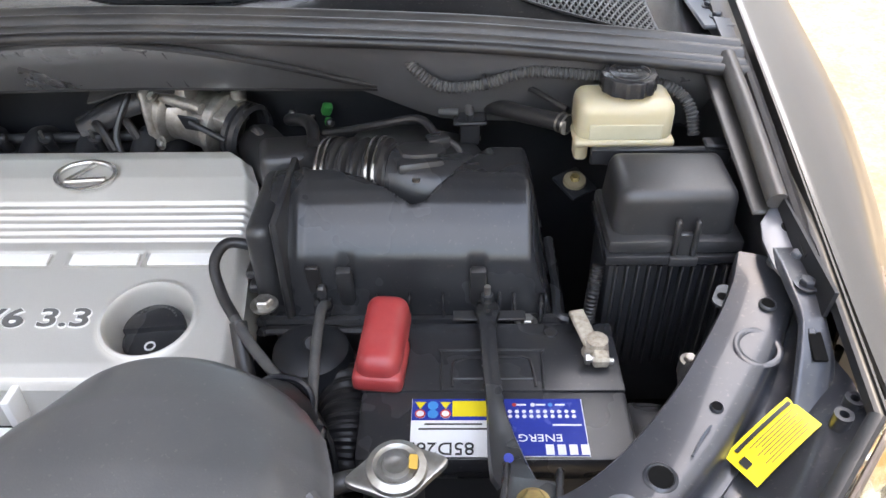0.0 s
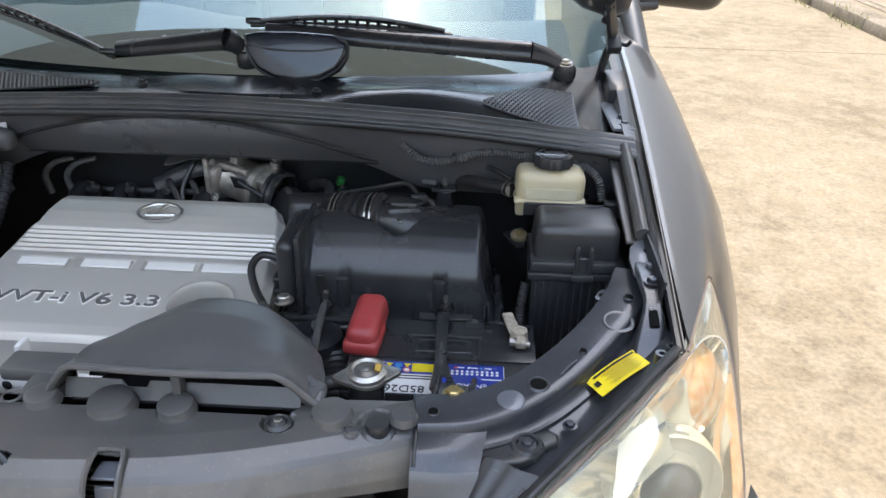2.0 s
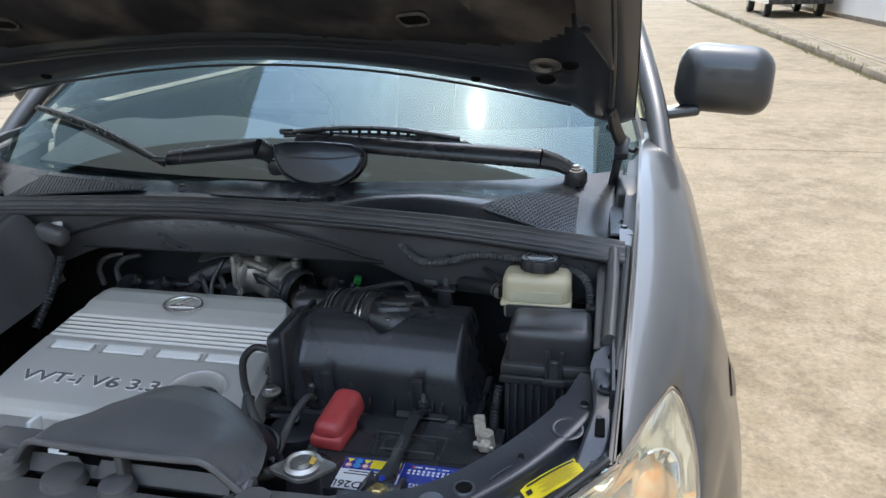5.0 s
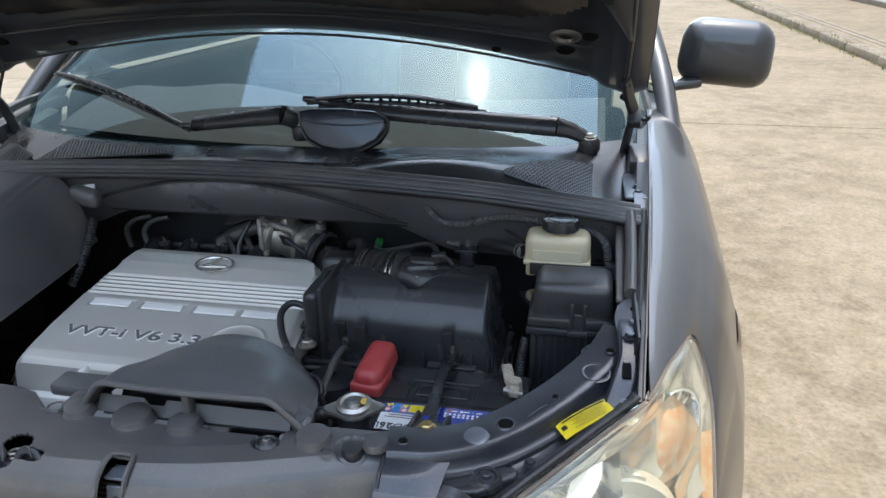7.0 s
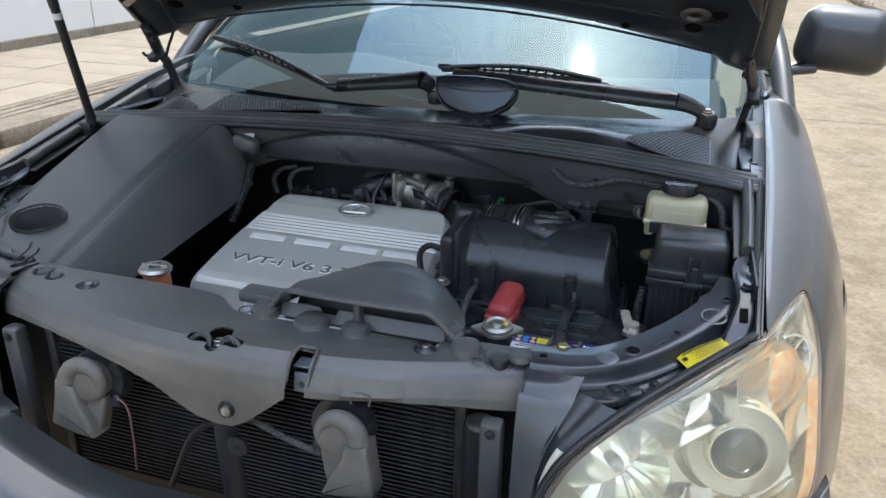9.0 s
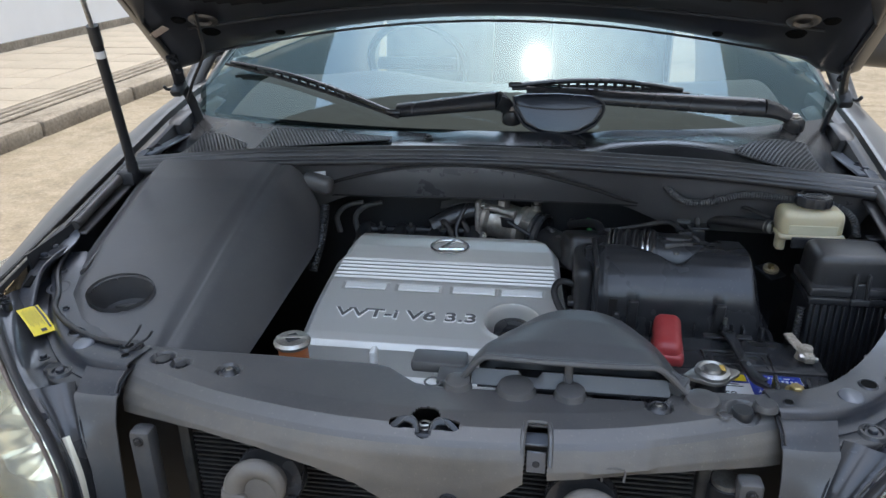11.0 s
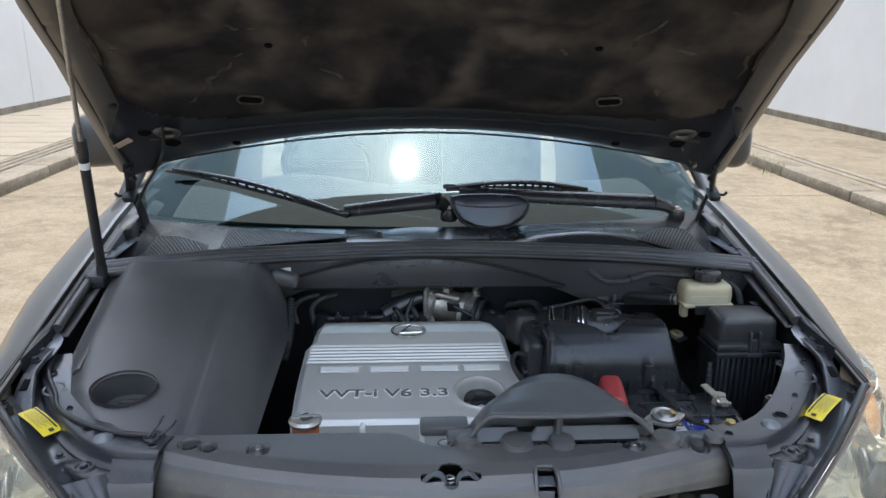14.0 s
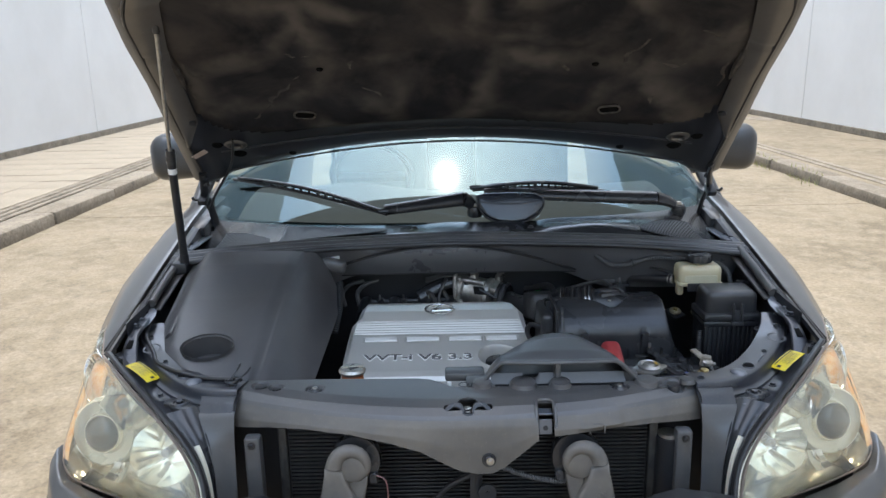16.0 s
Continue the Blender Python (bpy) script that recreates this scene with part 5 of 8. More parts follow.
part("bumper", sheet(bumper_top, 120, 24, 0.004), PAINT, car, "dark grey front bumper", smooth=60)
for s in (-1, 1):
    def side_panel(u, v):
        prof = [(0.105, 0.927), (0.072, 0.926), (0.048, 0.920), (0.030, 0.903), (0.018, 0.87), (0.010, 0.80), (0.002, 0.70), (-0.01, 0.60)]
        k = u * 7
        n = min(int(k), 6)
        y, z = (prof[n][i] + (prof[n + 1][i] - prof[n][i]) * (k - n) for i in (0, 1))
        x_out = line_at([(0.60, 0.486), (0.725, 0.497), (0.807, 0.503), (0.856, 0.514), (0.905, 0.540), (0.93, 0.552)], z)
        y_out = line_at([(0.60, -0.030), (0.725, -0.018), (0.807, -0.006), (0.856, 0.002), (0.905, 0.038), (0.93, 0.105)], z)
        return Vector((s * (0.466 + (x_out - 0.466) * v), y + (y_out - y) * v ** 2, z - 0.006 * v))
    part("rail_nose", sheet(lambda u, v: side_panel(0.40 * u, v), 12, 10, 0.003), PAINT_INNER, car, "rounded front end of the rail", smooth=60)
    part("lamp_side_panel", sheet(lambda u, v: side_panel(0.39 + 0.61 * u, v) + Vector((0, -0.003, 0.001)), 20, 10, 0.003), SCOOP, car, "grey plastic side panel by the headlamp", smooth=60)
    part("side_panel_seam", tube([side_panel(0.12 + 0.25 * i / 10, 0.02) + Vector((s * 0.002, -0.002, 0.001)) for i in range(11)], 0.0022, 6, 3), RUBBER, car)
    part("support_upright", rbox((s * 0.432, 0.026, 0.73), (0.034, 0.03, 0.26), 0.008, 2), PLASTIC_DUSTY, car, "dusty upright beside the radiator")
    hex_bolt((s * 0.432, 0.011, 0.845), 0.0055, car, "upright_bolt", axis=(0, -1, 0), material=RUBBER)
    FLANK_IN = glide([(0.548, 0.055, 0.912), (0.515, 0.004, 0.860), (0.505, -0.004, 0.807), (0.498, -0.014, 0.725), (0.488, -0.026, 0.615)], 10)
    FLANK_OUT = glide([(0.622, 0.020, 0.908), (0.552, -0.022, 0.856), (0.516, -0.047, 0.79), (0.502, -0.067, 0.70), (0.496, -0.078, 0.615)], 10)
    def strip_place(u, v):
        k = min(int(u * 40 + 0.5), 40)
        p = FLANK_IN[k].lerp(FLANK_OUT[k], v)
        dip = 0.010 * math.sin(math.pi * v) + 0.006 * math.sin(3 * math.pi * v) * math.sin(math.pi * v)
        return Vector((s * p.x, p.y + dip, p.z - 0.4 * dip))
    strip_ob = part("lamp_flank", sheet(strip_place, 40, 8, 0.002), PLASTIC, car, "black flank of the headlamp housing", smooth=60)
    # pale strip paints the white streaks reflected in the black flank
    part("streak_strip", sheet(lambda u, v: strip_place(0.25 + 0.45 * u, 0.40 + 0.28 * v) + Vector((0, -0.004, 0.002)), 20, 3, 0.001), LAMP_TRIM, strip_ob, "pale strip for the streaks reflected in the lamp flank")
    part("flank_rib", tube([strip_place(0.025 * round((0.04 + 0.06 * i) / 0.025), 0.76) + Vector((0, -0.002, 0.002)) for i in range(16)], 0.0016, 6, 2), CABLE_GREY, strip_ob)

for s in (-1, 1):
    fold = part("bumper_fold", prism([(s * x, y) for x, y in ((0.50, -0.075), (0.405, -0.045), (0.345, -0.070), (0.362, -0.100), (0.352, -0.118), (0.372, -0.140), (0.365, -0.160), (0.47, -0.175))], 0.752, 0.772, 0.003), PAINT, car, "stepped corner of the bumper beside the headlamp", smooth=30)
    part("fold_wall", sheet(lambda u, v: Vector((s * (0.345 + 0.030 * u), -0.072 - 0.095 * u + 0.004 * math.sin(14 * u), 0.765 - 0.10 * v)), 12, 4, 0.003), PAINT_INNER, fold)

# wheels under the body
for s in (-1, 1):
    for y in (0.86, 3.55):
        wheel = part("wheel", lathe([(0.20, -0.10), (0.30, -0.11), (0.345, -0.09), (0.36, -0.05), (0.36, 0.05), (0.345, 0.09), (0.30, 0.11), (0.20, 0.10)], (s * 0.80, y, 0.365), (1, 0, 0), 40), TYRE, car, "black rubber tyre on a grey alloy rim")
        part("rim", join(lathe([(0.0, 0.06 * s), (0.05, 0.07 * s), (0.06, 0.05 * s), (0.20, 0.06 * s), (0.225, 0.09 * s), (0.225, -0.09 * s)], (s * 0.80, y, 0.365), (1, 0, 0), 30), *[rbox((s * 0.865, y + 0.12 * math.cos(a), 0.365 + 0.12 * math.sin(a)), (0.02, 0.17, 0.05), 0.006, 1, (math.degrees(a), 0, 0)) for a in [2 * math.pi * k / 5 for k in range(5)]]), STEEL, wheel)


# ---- engine bay: body metal ----
RAIL = [(0.468, 0.095, 0.932), (0.535, 0.108, 0.930), (0.598, 0.148, 0.929), (0.660, 0.212, 0.934), (0.712, 0.282, 0.942), (0.752, 0.345, 0.955), (0.772, 0.392, 0.968)]


def sweep(line, profile, n=8, thick=0.0025):
    """A pressed section along a line: profile of (across, up) pairs."""
    pts = glide(line, n)
    def place(u, v):
        i = min(int(u * (len(pts) - 1) + 0.5), len(pts) - 1)
        t = (pts[min(i + 1, len(pts) - 1)] - pts[max(i - 1, 0)]).normalized()
        side = t.cross(Vector((0, 0, 1))).normalized()
        k = v * (len(profile) - 1)
        j = min(int(k), len(profile) - 2)
        a, b = profile[j], profile[j + 1]
        f = k - j
        return pts[i] + side * (a[0] + (b[0] - a[0]) * f) + Vector((0, 0, a[1] + (b[1] - a[1]) * f))
    return sheet(place, len(pts) - 1, (len(profile) - 1) * 2, thick)


RAIL_SECTION = [(-0.040, -0.050), (-0.0395, -0.004), (-0.037, 0.001), (-0.010, 0.003), (0.016, 0.0025), (0.020, 0.0), (0.024, -0.020), (0.028, -0.023), (0.036, -0.024), (0.037, -0.04)]
for s in (-1, 1):
    section = RAIL_SECTION if s > 0 else [(-a, b) for a, b in RAIL_SECTION]
    rail = part("front_rail", sweep([(s * x, y, z) for x, y, z in RAIL], section), PAINT_INNER, car, "grey pressed steel rail curving along the bay", smooth=50)
    for x, y, z, r in ((0.611, 0.162, 0.931, 0.0105), (0.672, 0.228, 0.937, 0.0045), (0.747, 0.338, 0.956, 0.0062), (0.768, 0.385, 0.968, 0.0075), (0.487, 0.100, 0.932, 0.006)):
        # solid black disc paints the opening's dark on the uncut rail
        hole = part("rail_hole_disc", lathe([(0, 0.0022), (r, 0.0022)], (s * x, y, z + 0.001), (0, -0.1, 1), 24), HOLE_SHADE, rail, "flat black disc for the shade in a round hole")
        part("hole_lip", lathe([(r * 0.96, 0.0020), (r * 1.06, 0.0034), (r * 1.22, 0.0026), (r * 1.34, 0.0008)], (s * x, y, z + 0.001), (0, -0.1, 1), 24), PAINT_INNER, hole)
    part("plug", lathe([(0, 0.004), (0.013, 0.004), (0.016, 0.0025), (0.017, 0)], (s * 0.577, 0.130, 0.931), (0, -0.15, 1), 24), PAINT_BLUE, rail, "pale blanking plug")
    part("embossed_ring", lathe([(0.0165, 0.0), (0.0185, 0.0005), (0.0205, 0.0005), (0.0225, 0.0)], (s * 0.726, 0.292, 0.9470), (0, -0.16, 1), 32), PAINT_INNER, rail)
    part("rail_scuff", tube([(s * 0.640, 0.180, 0.9365), (s * 0.652, 0.197, 0.9385), (s * 0.662, 0.208, 0.9395)], 0.0016, 6, 4, flat=0.4), PAINT_BLUE, rail, "pale scuff in the paint")
    tab = part("inner_tab", prism(rounded(0.036, 0.028, 0.010), 0, 0.003, 0, pose(s * 0.722, 0.368, 0.938, 0, 0, s * 62)), PAINT_INNER, rail)
    # black disc for the dark of the tab's opening
    part("tab_hole_disc", lathe([(0, 0.0035), (0.0055, 0.0035)], (s * 0.716, 0.368, 0.9385), (0, 0, 1), 18), HOLE_SHADE, tab)
    # outer tray under the label, brace to the fender, lamp mount
    TRAY_IN = [(0.782, 0.365, 0.955), (0.742, 0.275, 0.924), (0.688, 0.195, 0.906), (0.622, 0.132, 0.902), (0.555, 0.090, 0.905)]
    TRAY_OUT = [(0.792, 0.195, 0.962), (0.705, 0.092, 0.936), (0.655, 0.045, 0.918), (0.610, 0.012, 0.902), (0.570, -0.008, 0.880)]
    def tray(u, v):
        a, b = glide(TRAY_IN, 8), glide(TRAY_OUT, 8)
        i = min(int(u * 32 + 0.5), 32)
        p = a[i].lerp(b[i], v)
        dip = 0.010 * math.sin(math.pi * min(1.0, v * 1.2)) + 0.006 * (step(v, 0.70, 0.76) - step(v, 0.88, 0.94))
        return Vector((s * p.x, p.y, p.z - dip))
    part("lamp_tray", sheet(tray, 32, 18, 0.003), PAINT_INNER, car, "grey dusty sheet metal behind the headlamp", smooth=50)
    BRACE = glide([(0.774, 0.385, 0.987), (0.773, 0.345, 0.986), (0.771, 0.305, 0.976), (0.766, 0.268, 0.957), (0.757, 0.238, 0.936), (0.751, 0.222, 0.926)], 6)
    def brace_place(u, v):
        p = BRACE[min(int(u * 30 + 0.5), 30)]
        w = 0.036 - 0.010 * math.exp(-((u - 0.42) / 0.12) ** 2)
        a = 2 * v - 1
        return Vector((s * (p.x + 0.5 * w * a), p.y, p.z + 0.003 - 0.005 * step(abs(a), 0.82, 1.0)))
    brace = part("fender_brace", sheet(brace_place, 30, 16, 0.002), PAINT_INNER, car, "steel brace bolted between rail and fender", smooth=50)
    # black block paints the slot's dark on the brace
    part("brace_slot_shade", rbox((s * 0.768, 0.275, 0.9645), (0.013, 0.028, 0.003), 0.001, 1, (22, 0, 0)), HOLE_SHADE, brace)
    part("brace_hook", rbox((s * 0.766, 0.288, 0.970), (0.007, 0.006, 0.004), 0.001, 1, (22, 0, 0)), PAINT_INNER, brace)
    hex_bolt((s * 0.773, 0.332, 0.987), 0.0075, brace, material=PAINT_INNER)
    hex_bolt((s * 0.779, 0.372, 0.988), 0.0068, brace, material=PAINT_BLUE)
    for px, py in ((0.765, 0.205), (0.781, 0.222)):
        part("stud", lathe([(0.004, 0), (0.008, 0), (0.008, 0.018), (0.004, 0.018), (0.004, 0.006), (0, 0.006)], (s * px, py, 0.940), seg=16), PAINT_INNER, car)
    label = part("caution_label", sheet(lambda u, v: Vector((s * (0.674 + 0.064 * u + 0.0165 * v), 0.196 + 0.047 * u - 0.033 * v, 0.9150 + 0.020 * u + 0.004 * v + 0.003 * math.sin(math.pi * u))), 8, 4, 0.0012), YELLOW, car, "yellow caution label on the panel behind the headlamp")
    def on_label(u0, u1, v0, v1):
        return sheet(lambda u, v: Vector((s * (0.674 + 0.064 * (u0 + (u1 - u0) * u) + 0.0165 * (v0 + (v1 - v0) * v)), 0.196 + 0.047 * (u0 + (u1 - u0) * u) - 0.033 * (v0 + (v1 - v0) * v), 0.9167 + 0.020 * (u0 + (u1 - u0) * u) + 0.004 * (v0 + (v1 - v0) * v) + 0.003 * math.sin(math.pi * (u0 + (u1 - u0) * u)))), 6, 1)
    part("label_heading", on_label(0.10, 0.95, 0.10, 0.20), INK, label)
    part("label_lines", join(*[on_label(0.22 + 0.05 * (k % 3), 0.9 - 0.07 * (k % 2), 0.30 + 0.08 * k, 0.325 + 0.08 * k) for k in range(8)]), GASKET, label)
    part("label_sign", on_label(0.04, 0.13, 0.35, 0.6), INK, label)
    EAR = [(0.520, 0.066), (0.532, 0.086), (0.556, 0.094), (0.578, 0.104), (0.602, 0.118), (0.622, 0.120), (0.634, 0.110), (0.632, 0.095), (0.618, 0.086), (0.606, 0.070), (0.588, 0.060), (0.566, 0.056), (0.540, 0.052)]
    ear_mount = part("lamp_mount", prism([(s * x, y) for x, y in EAR], 0.894, 0.903, 0.004), PLASTIC, car, "black headlamp mounting ear", smooth=50)
    part("ear_ring", lathe([(0.011, 0.0), (0.013, 0.004), (0.017, 0.004), (0.020, 0.0)], (s * 0.596, 0.088, 0.903), seg=24), PLASTIC, ear_mount)
    hex_bolt((s * 0.596, 0.088, 0.903), 0.007, car, "lamp_bolt", material=PAINT_INNER)
    hex_bolt((s * 0.648, 0.122, 0.905), 0.006, car, "lamp_bolt", material=PAINT_INNER)
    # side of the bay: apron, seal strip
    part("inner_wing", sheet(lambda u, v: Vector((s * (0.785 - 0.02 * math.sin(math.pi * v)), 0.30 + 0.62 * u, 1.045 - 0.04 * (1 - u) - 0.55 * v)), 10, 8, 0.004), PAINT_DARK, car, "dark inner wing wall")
    strip = part("wing_seal", join(tube([(s * 0.781, 0.675, 1.062), (s * 0.780, 0.56, 1.037), (s * 0.776, 0.436, 1.010)], 0.0112, 12, 8, flat=0.9), rbox((s * 0.770, 0.555, 1.018), (0.03, 0.24, 0.006), 0.002, 1, (12.2, 0, 0))), SEAL, car, "rubber sealing strip along the wing")
    part("wing_ledge", sheet(lambda u, v: Vector((s * (0.792 + 0.028 * v), 0.42 + 0.36 * u, 0.998 + 0.075 * u - 0.004 * v)), 12, 3, 0.003), PAINT_BLUE, car, "blue-grey painted wing ledge")
    PLATE = [(0.752, 0.395), (0.757, 0.420), (0.772, 0.440), (0.800, 0.446), (0.806, 0.36), (0.792, 0.334), (0.764, 0.335), (0.754, 0.36)]
    plate = part("wing_plate", moved(prism([(s * x, y - 0.39) for x, y in PLATE], -0.003, 0.0, 0.001), pose(0, 0.39, 0.9905, 11, 0, 0)), PAINT_BLUE, car, "blue-grey painted steel plate bolted to the wing", smooth=40)
    # black disc for the dark of the plate's opening
    part("plate_hole_disc", lathe([(0, 0.0006), (0.0068, 0.0006), (0.0075, 0)], (s * 0.783, 0.412, 0.9950), (0, -0.19, 1), 20), HOLE_SHADE, plate)
    part("fender_gap_seal", tube([fender_point(0.36 + 0.34 * i / 8, 0, s) + Vector((-s * 0.012, 0, -0.012)) for i in range(9)], 0.007, 8, 3), RUBBER, car, "black rubber beside the fender edge")
# unseen dark sheets added to close the bay so its gaps read dark
part("bay_floor_sheet", rbox((0, 0.45, 0.42), (1.56, 0.95, 0.04), 0.005, 1), PAINT_DARK, car)
part("bay_front_sheet", rbox((0, 0.115, 0.66), (1.10, 0.02, 0.46), 0.004, 1), PAINT_DARK, car)

# ---- radiator cover panel ----
def ridge_y(x):
    return -0.021 + 0.098 * (abs(x) / 0.47) ** 2.2


LIP = [(-0.475, 0.866), (-0.40, 0.880), (-0.32, 0.888), (-0.228, 0.885), (-0.15, 0.872), (-0.09, 0.855), (-0.055, 0.835), (-0.02, 0.817), (0.015, 0.809), (0.045, 0.809), (0.070, 0.822), (0.131, 0.872), (0.166, 0.880), (0.28, 0.886), (0.37, 0.880), (0.475, 0.866)]


def panel_point(u, v):
    x = -0.475 + 0.95 * u
    rear = line_at([(-0.475, 0.155), (-0.40, 0.150), (-0.25, 0.152), (-0.10, 0.147), (-0.075, 0.140), (-0.05, 0.120), (-0.03, 0.104), (-0.005, 0.098), (0.32, 0.098), (0.345, 0.13), (0.475, 0.135)], x)
    yr, lip = ridge_y(x), line_at(LIP, x)
    proud = 0.006 * (step(x, 0.205, 0.225) - step(x, 0.29, 0.31))
    prof = [(rear, 0.918), (rear - 0.012, 0.929), (yr + 0.05, 0.931), (yr + 0.018, 0.928), (yr, 0.918), (yr - 0.016 - proud, 0.902), (yr - 0.024 - proud, 0.5 * (0.902 + lip)), (yr - 0.026, lip)]
    k = v * (len(prof) - 1)
    j = min(int(k), len(prof) - 2)
    f = k - j
    y, z = (prof[j][i] + (prof[j + 1][i] - prof[j][i]) * f for i in (0, 1))
    z += 0.0012 * noise.noise(Vector((x * 6, y * 9, 0)))
    for cx, cy, r in ((0.425, 0.082, 0.021), (0.313, 0.076, 0.019), (-0.313, 0.088, 0.019), (-0.395, 0.098, 0.015), (-0.43, 0.110, 0.018)):
        d = math.hypot((x - cx), (y - cy)) / r
        z -= 0.008 * step(1.05 - d, 0.0, 0.12)
    return Vector((x, y, z))


def panel_keep(u, v):
    p = panel_point(u, v)
    if 0.134 < p.x < 0.166 and p.y < 0.012:
        return False
    if p.z > 0.905 and (math.hypot(max(0.0, abs(p.x) - 0.040), p.y + 0.001) < 0.0085 or math.hypot(p.x, p.y - 0.014) < 0.019 or math.hypot(p.x, p.y + 0.009) < 0.0125):
        return False
    return True


front_panel = thing("radiator_cover_panel", (0, 0.05, 0.93), "dusty grey plastic cover panel across the top of the radiator", "cover panel")
CUT = 4.4 / 7
part("panel", sheet(lambda u, v: panel_point(u, v * CUT), 340, 92, 0.003, lambda u, v: panel_keep(u, v * CUT)), PLASTIC_DUSTY, front_panel, smooth=50)
part("front_face", sheet(lambda u, v: panel_point(u, CUT + (1 - CUT) * v), 340, 16, 0.003, lambda u, v: panel_keep(u, CUT + (1 - CUT) * v)), PLASTIC_LIP, front_panel, "brown dusty front face", smooth=50)


for cx, cy, r in ((0.033, 0.092, 0.019), (0.117, 0.088, 0.026), (0.193, 0.086, 0.021), (0.372, 0.088, 0.023)):
    part("boss", lathe([(r * 1.12, -0.003), (r * 1.10, 0.001), (r * 1.03, 0.003), (r * 0.99, 0.0085), (r * 0.95, 0.0108), (r * 0.86, 0.0116), (r * 0.3, 0.0118), (0, 0.0118)], (cx, cy, 0.929), (0, -0.06, 1), 40), PLASTIC_DUSTY, front_panel)


def panel_clip(x, y, z=0.926):
    clip = part("clip", lathe([(0.015, -0.004), (0.016, 0.001), (0.012, 0.004), (0.010, 0.002), (0.007, 0.006), (0, 0.006)], (x, y, z), seg=24), PLASTIC, front_panel)
    part("pin", lathe([(0, 0.003), (0.005, 0.003), (0.006, 0)], (x, y, z + 0.005), seg=6), STEEL, clip)


for x, y in ((-0.313, 0.088), (0.313, 0.076)):
    panel_clip(x, y)
for x, y, r in ((-0.395, 0.098, 0.010), (-0.43, 0.110, 0.013), (0.425, 0.084, 0.015)):
    part("stud", lathe([(0, 0.006), (r * 0.9, 0.005), (r, 0), (r, -0.008)], (x, y, 0.924), seg=24), PLASTIC_MATT, front_panel)
part("stud", lathe([(0, 0.009), (0.014, 0.0085), (0.016, 0.004), (0.017, 0)], (0.455, 0.088, 0.931), seg=24), PLASTIC_DUSTY, front_panel)
for x, y, r in ((-0.012 + 0.008, 0.094, 0.012), (0.398, 0.066, 0.009)):
    part("embossed_ring", lathe([(r * 0.8, 0), (r * 0.88, 0.0018), (r, 0.0018), (r * 1.1, 0)], (x, y, 0.931), seg=24), PLASTIC_DUSTY, front_panel)
part("lip_screw", lathe([(0.014, 0), (0.013, 0.004), (0.009, 0.003), (0.007, 0.006), (0, 0.006)], (0.038, -0.046, 0.838), (0, -1, 0.05), 24), PLASTIC, front_panel)
hex_bolt((0.040, 0.0655 - 0.0655 - 0.052, 0.838), 0.005, front_panel, "screw", axis=(0, -1, 0.05))
part("slot_rim", tube([(0.132, -0.03, 0.895), (0.132, -0.012, 0.922), (0.134, 0.010, 0.931), (0.140, 0.016, 0.932), (0.160, 0.016, 0.932), (0.166, 0.010, 0.931), (0.168, -0.012, 0.922), (0.168, -0.03, 0.895)], 0.0035, 6, 4), PLASTIC_DUSTY, front_panel)
part("embossed_frame", tube([(0.235, -0.0275, 0.879), (0.235, -0.024, 0.895), (0.262, -0.022, 0.895), (0.262, -0.0255, 0.879)], 0.0018, 6, 3), PLASTIC_DUSTY, front_panel)

# hood latch and the bracket seen in the slot
latch = thing("hood_latch", (0, 0.0, 0.92), "worn steel hood latch set in a cross-shaped opening", "latch")
part("body", rbox((0, 0.004, 0.895), (0.11, 0.03, 0.04), 0.004, 1), PAINT_DARK, latch)
for s in (-1, 1):
    part("jaw", tube([(s * 0.045, -0.002, 0.918), (s * 0.03, 0.004, 0.928), (s * 0.014, 0.002, 0.926), (s * 0.010, -0.006, 0.915)], 0.0050, 8, 6, flat=0.6), PLASTIC, latch)
    part("worn_edge", tube([(s * 0.034, -0.004, 0.926), (s * 0.022, 0.006, 0.9325), (s * 0.012, 0.002, 0.930), (s * 0.008, -0.006, 0.919)], 0.0011, 6, 6), CABLE_GREY, latch)
part("spring", tube([(0.0 + 0.008 * math.cos(i * 1.2), 0.008 + 0.008 * math.sin(i * 1.2), 0.905 + 0.0012 * i) for i in range(16)], 0.0016, 6, 3), STEEL, latch)
slot_bracket = thing("latch_bracket", (0.15, -0.005, 0.88), "bare steel bracket with a flat black disc for the shade in a round hole below the slot", "bracket")
part("plate", join(rbox((0.150, -0.012, 0.888), (0.026, 0.004, 0.03), 0.001, 1, (-12, 0, 0)), rbox((0.150, 0.004, 0.912), (0.030, 0.026, 0.004), 0.001, 1)), PAINT_BLUE, slot_bracket)
# dark disc paints the opening's shade on the solid plate
part("hole", lathe([(0, 0.0008), (0.004, 0.0008), (0.005, 0)], (0.150, -0.0145, 0.886), (0, -1, 0.2), 16), PAINT_DARK, slot_bracket)

# ---- condenser, horns, supports ----
condenser = thing("condenser", (0, 0.055, 0.70), "black finned condenser in front of the radiator", "condenser")
part("core", rbox((0, 0.066, 0.70), (0.74, 0.016, 0.32), 0.002, 1), PAINT_DARK, condenser)
tube_first = part("cooling_tube", rbox((0, 0.055, 0.85), (0.735, 0.010, 0.0035), 0.001, 1), CONDENSER, condenser)
for k in range(1, 34):
    t_ob = new("cooling_tube", tube_first.data)
    t_ob.parent = condenser
    t_ob.matrix_parent_inverse = Matrix.Translation(condenser.location).inverted()
    t_ob.matrix_basis = Matrix.Translation((0, 0, -0.0085 * k * K))
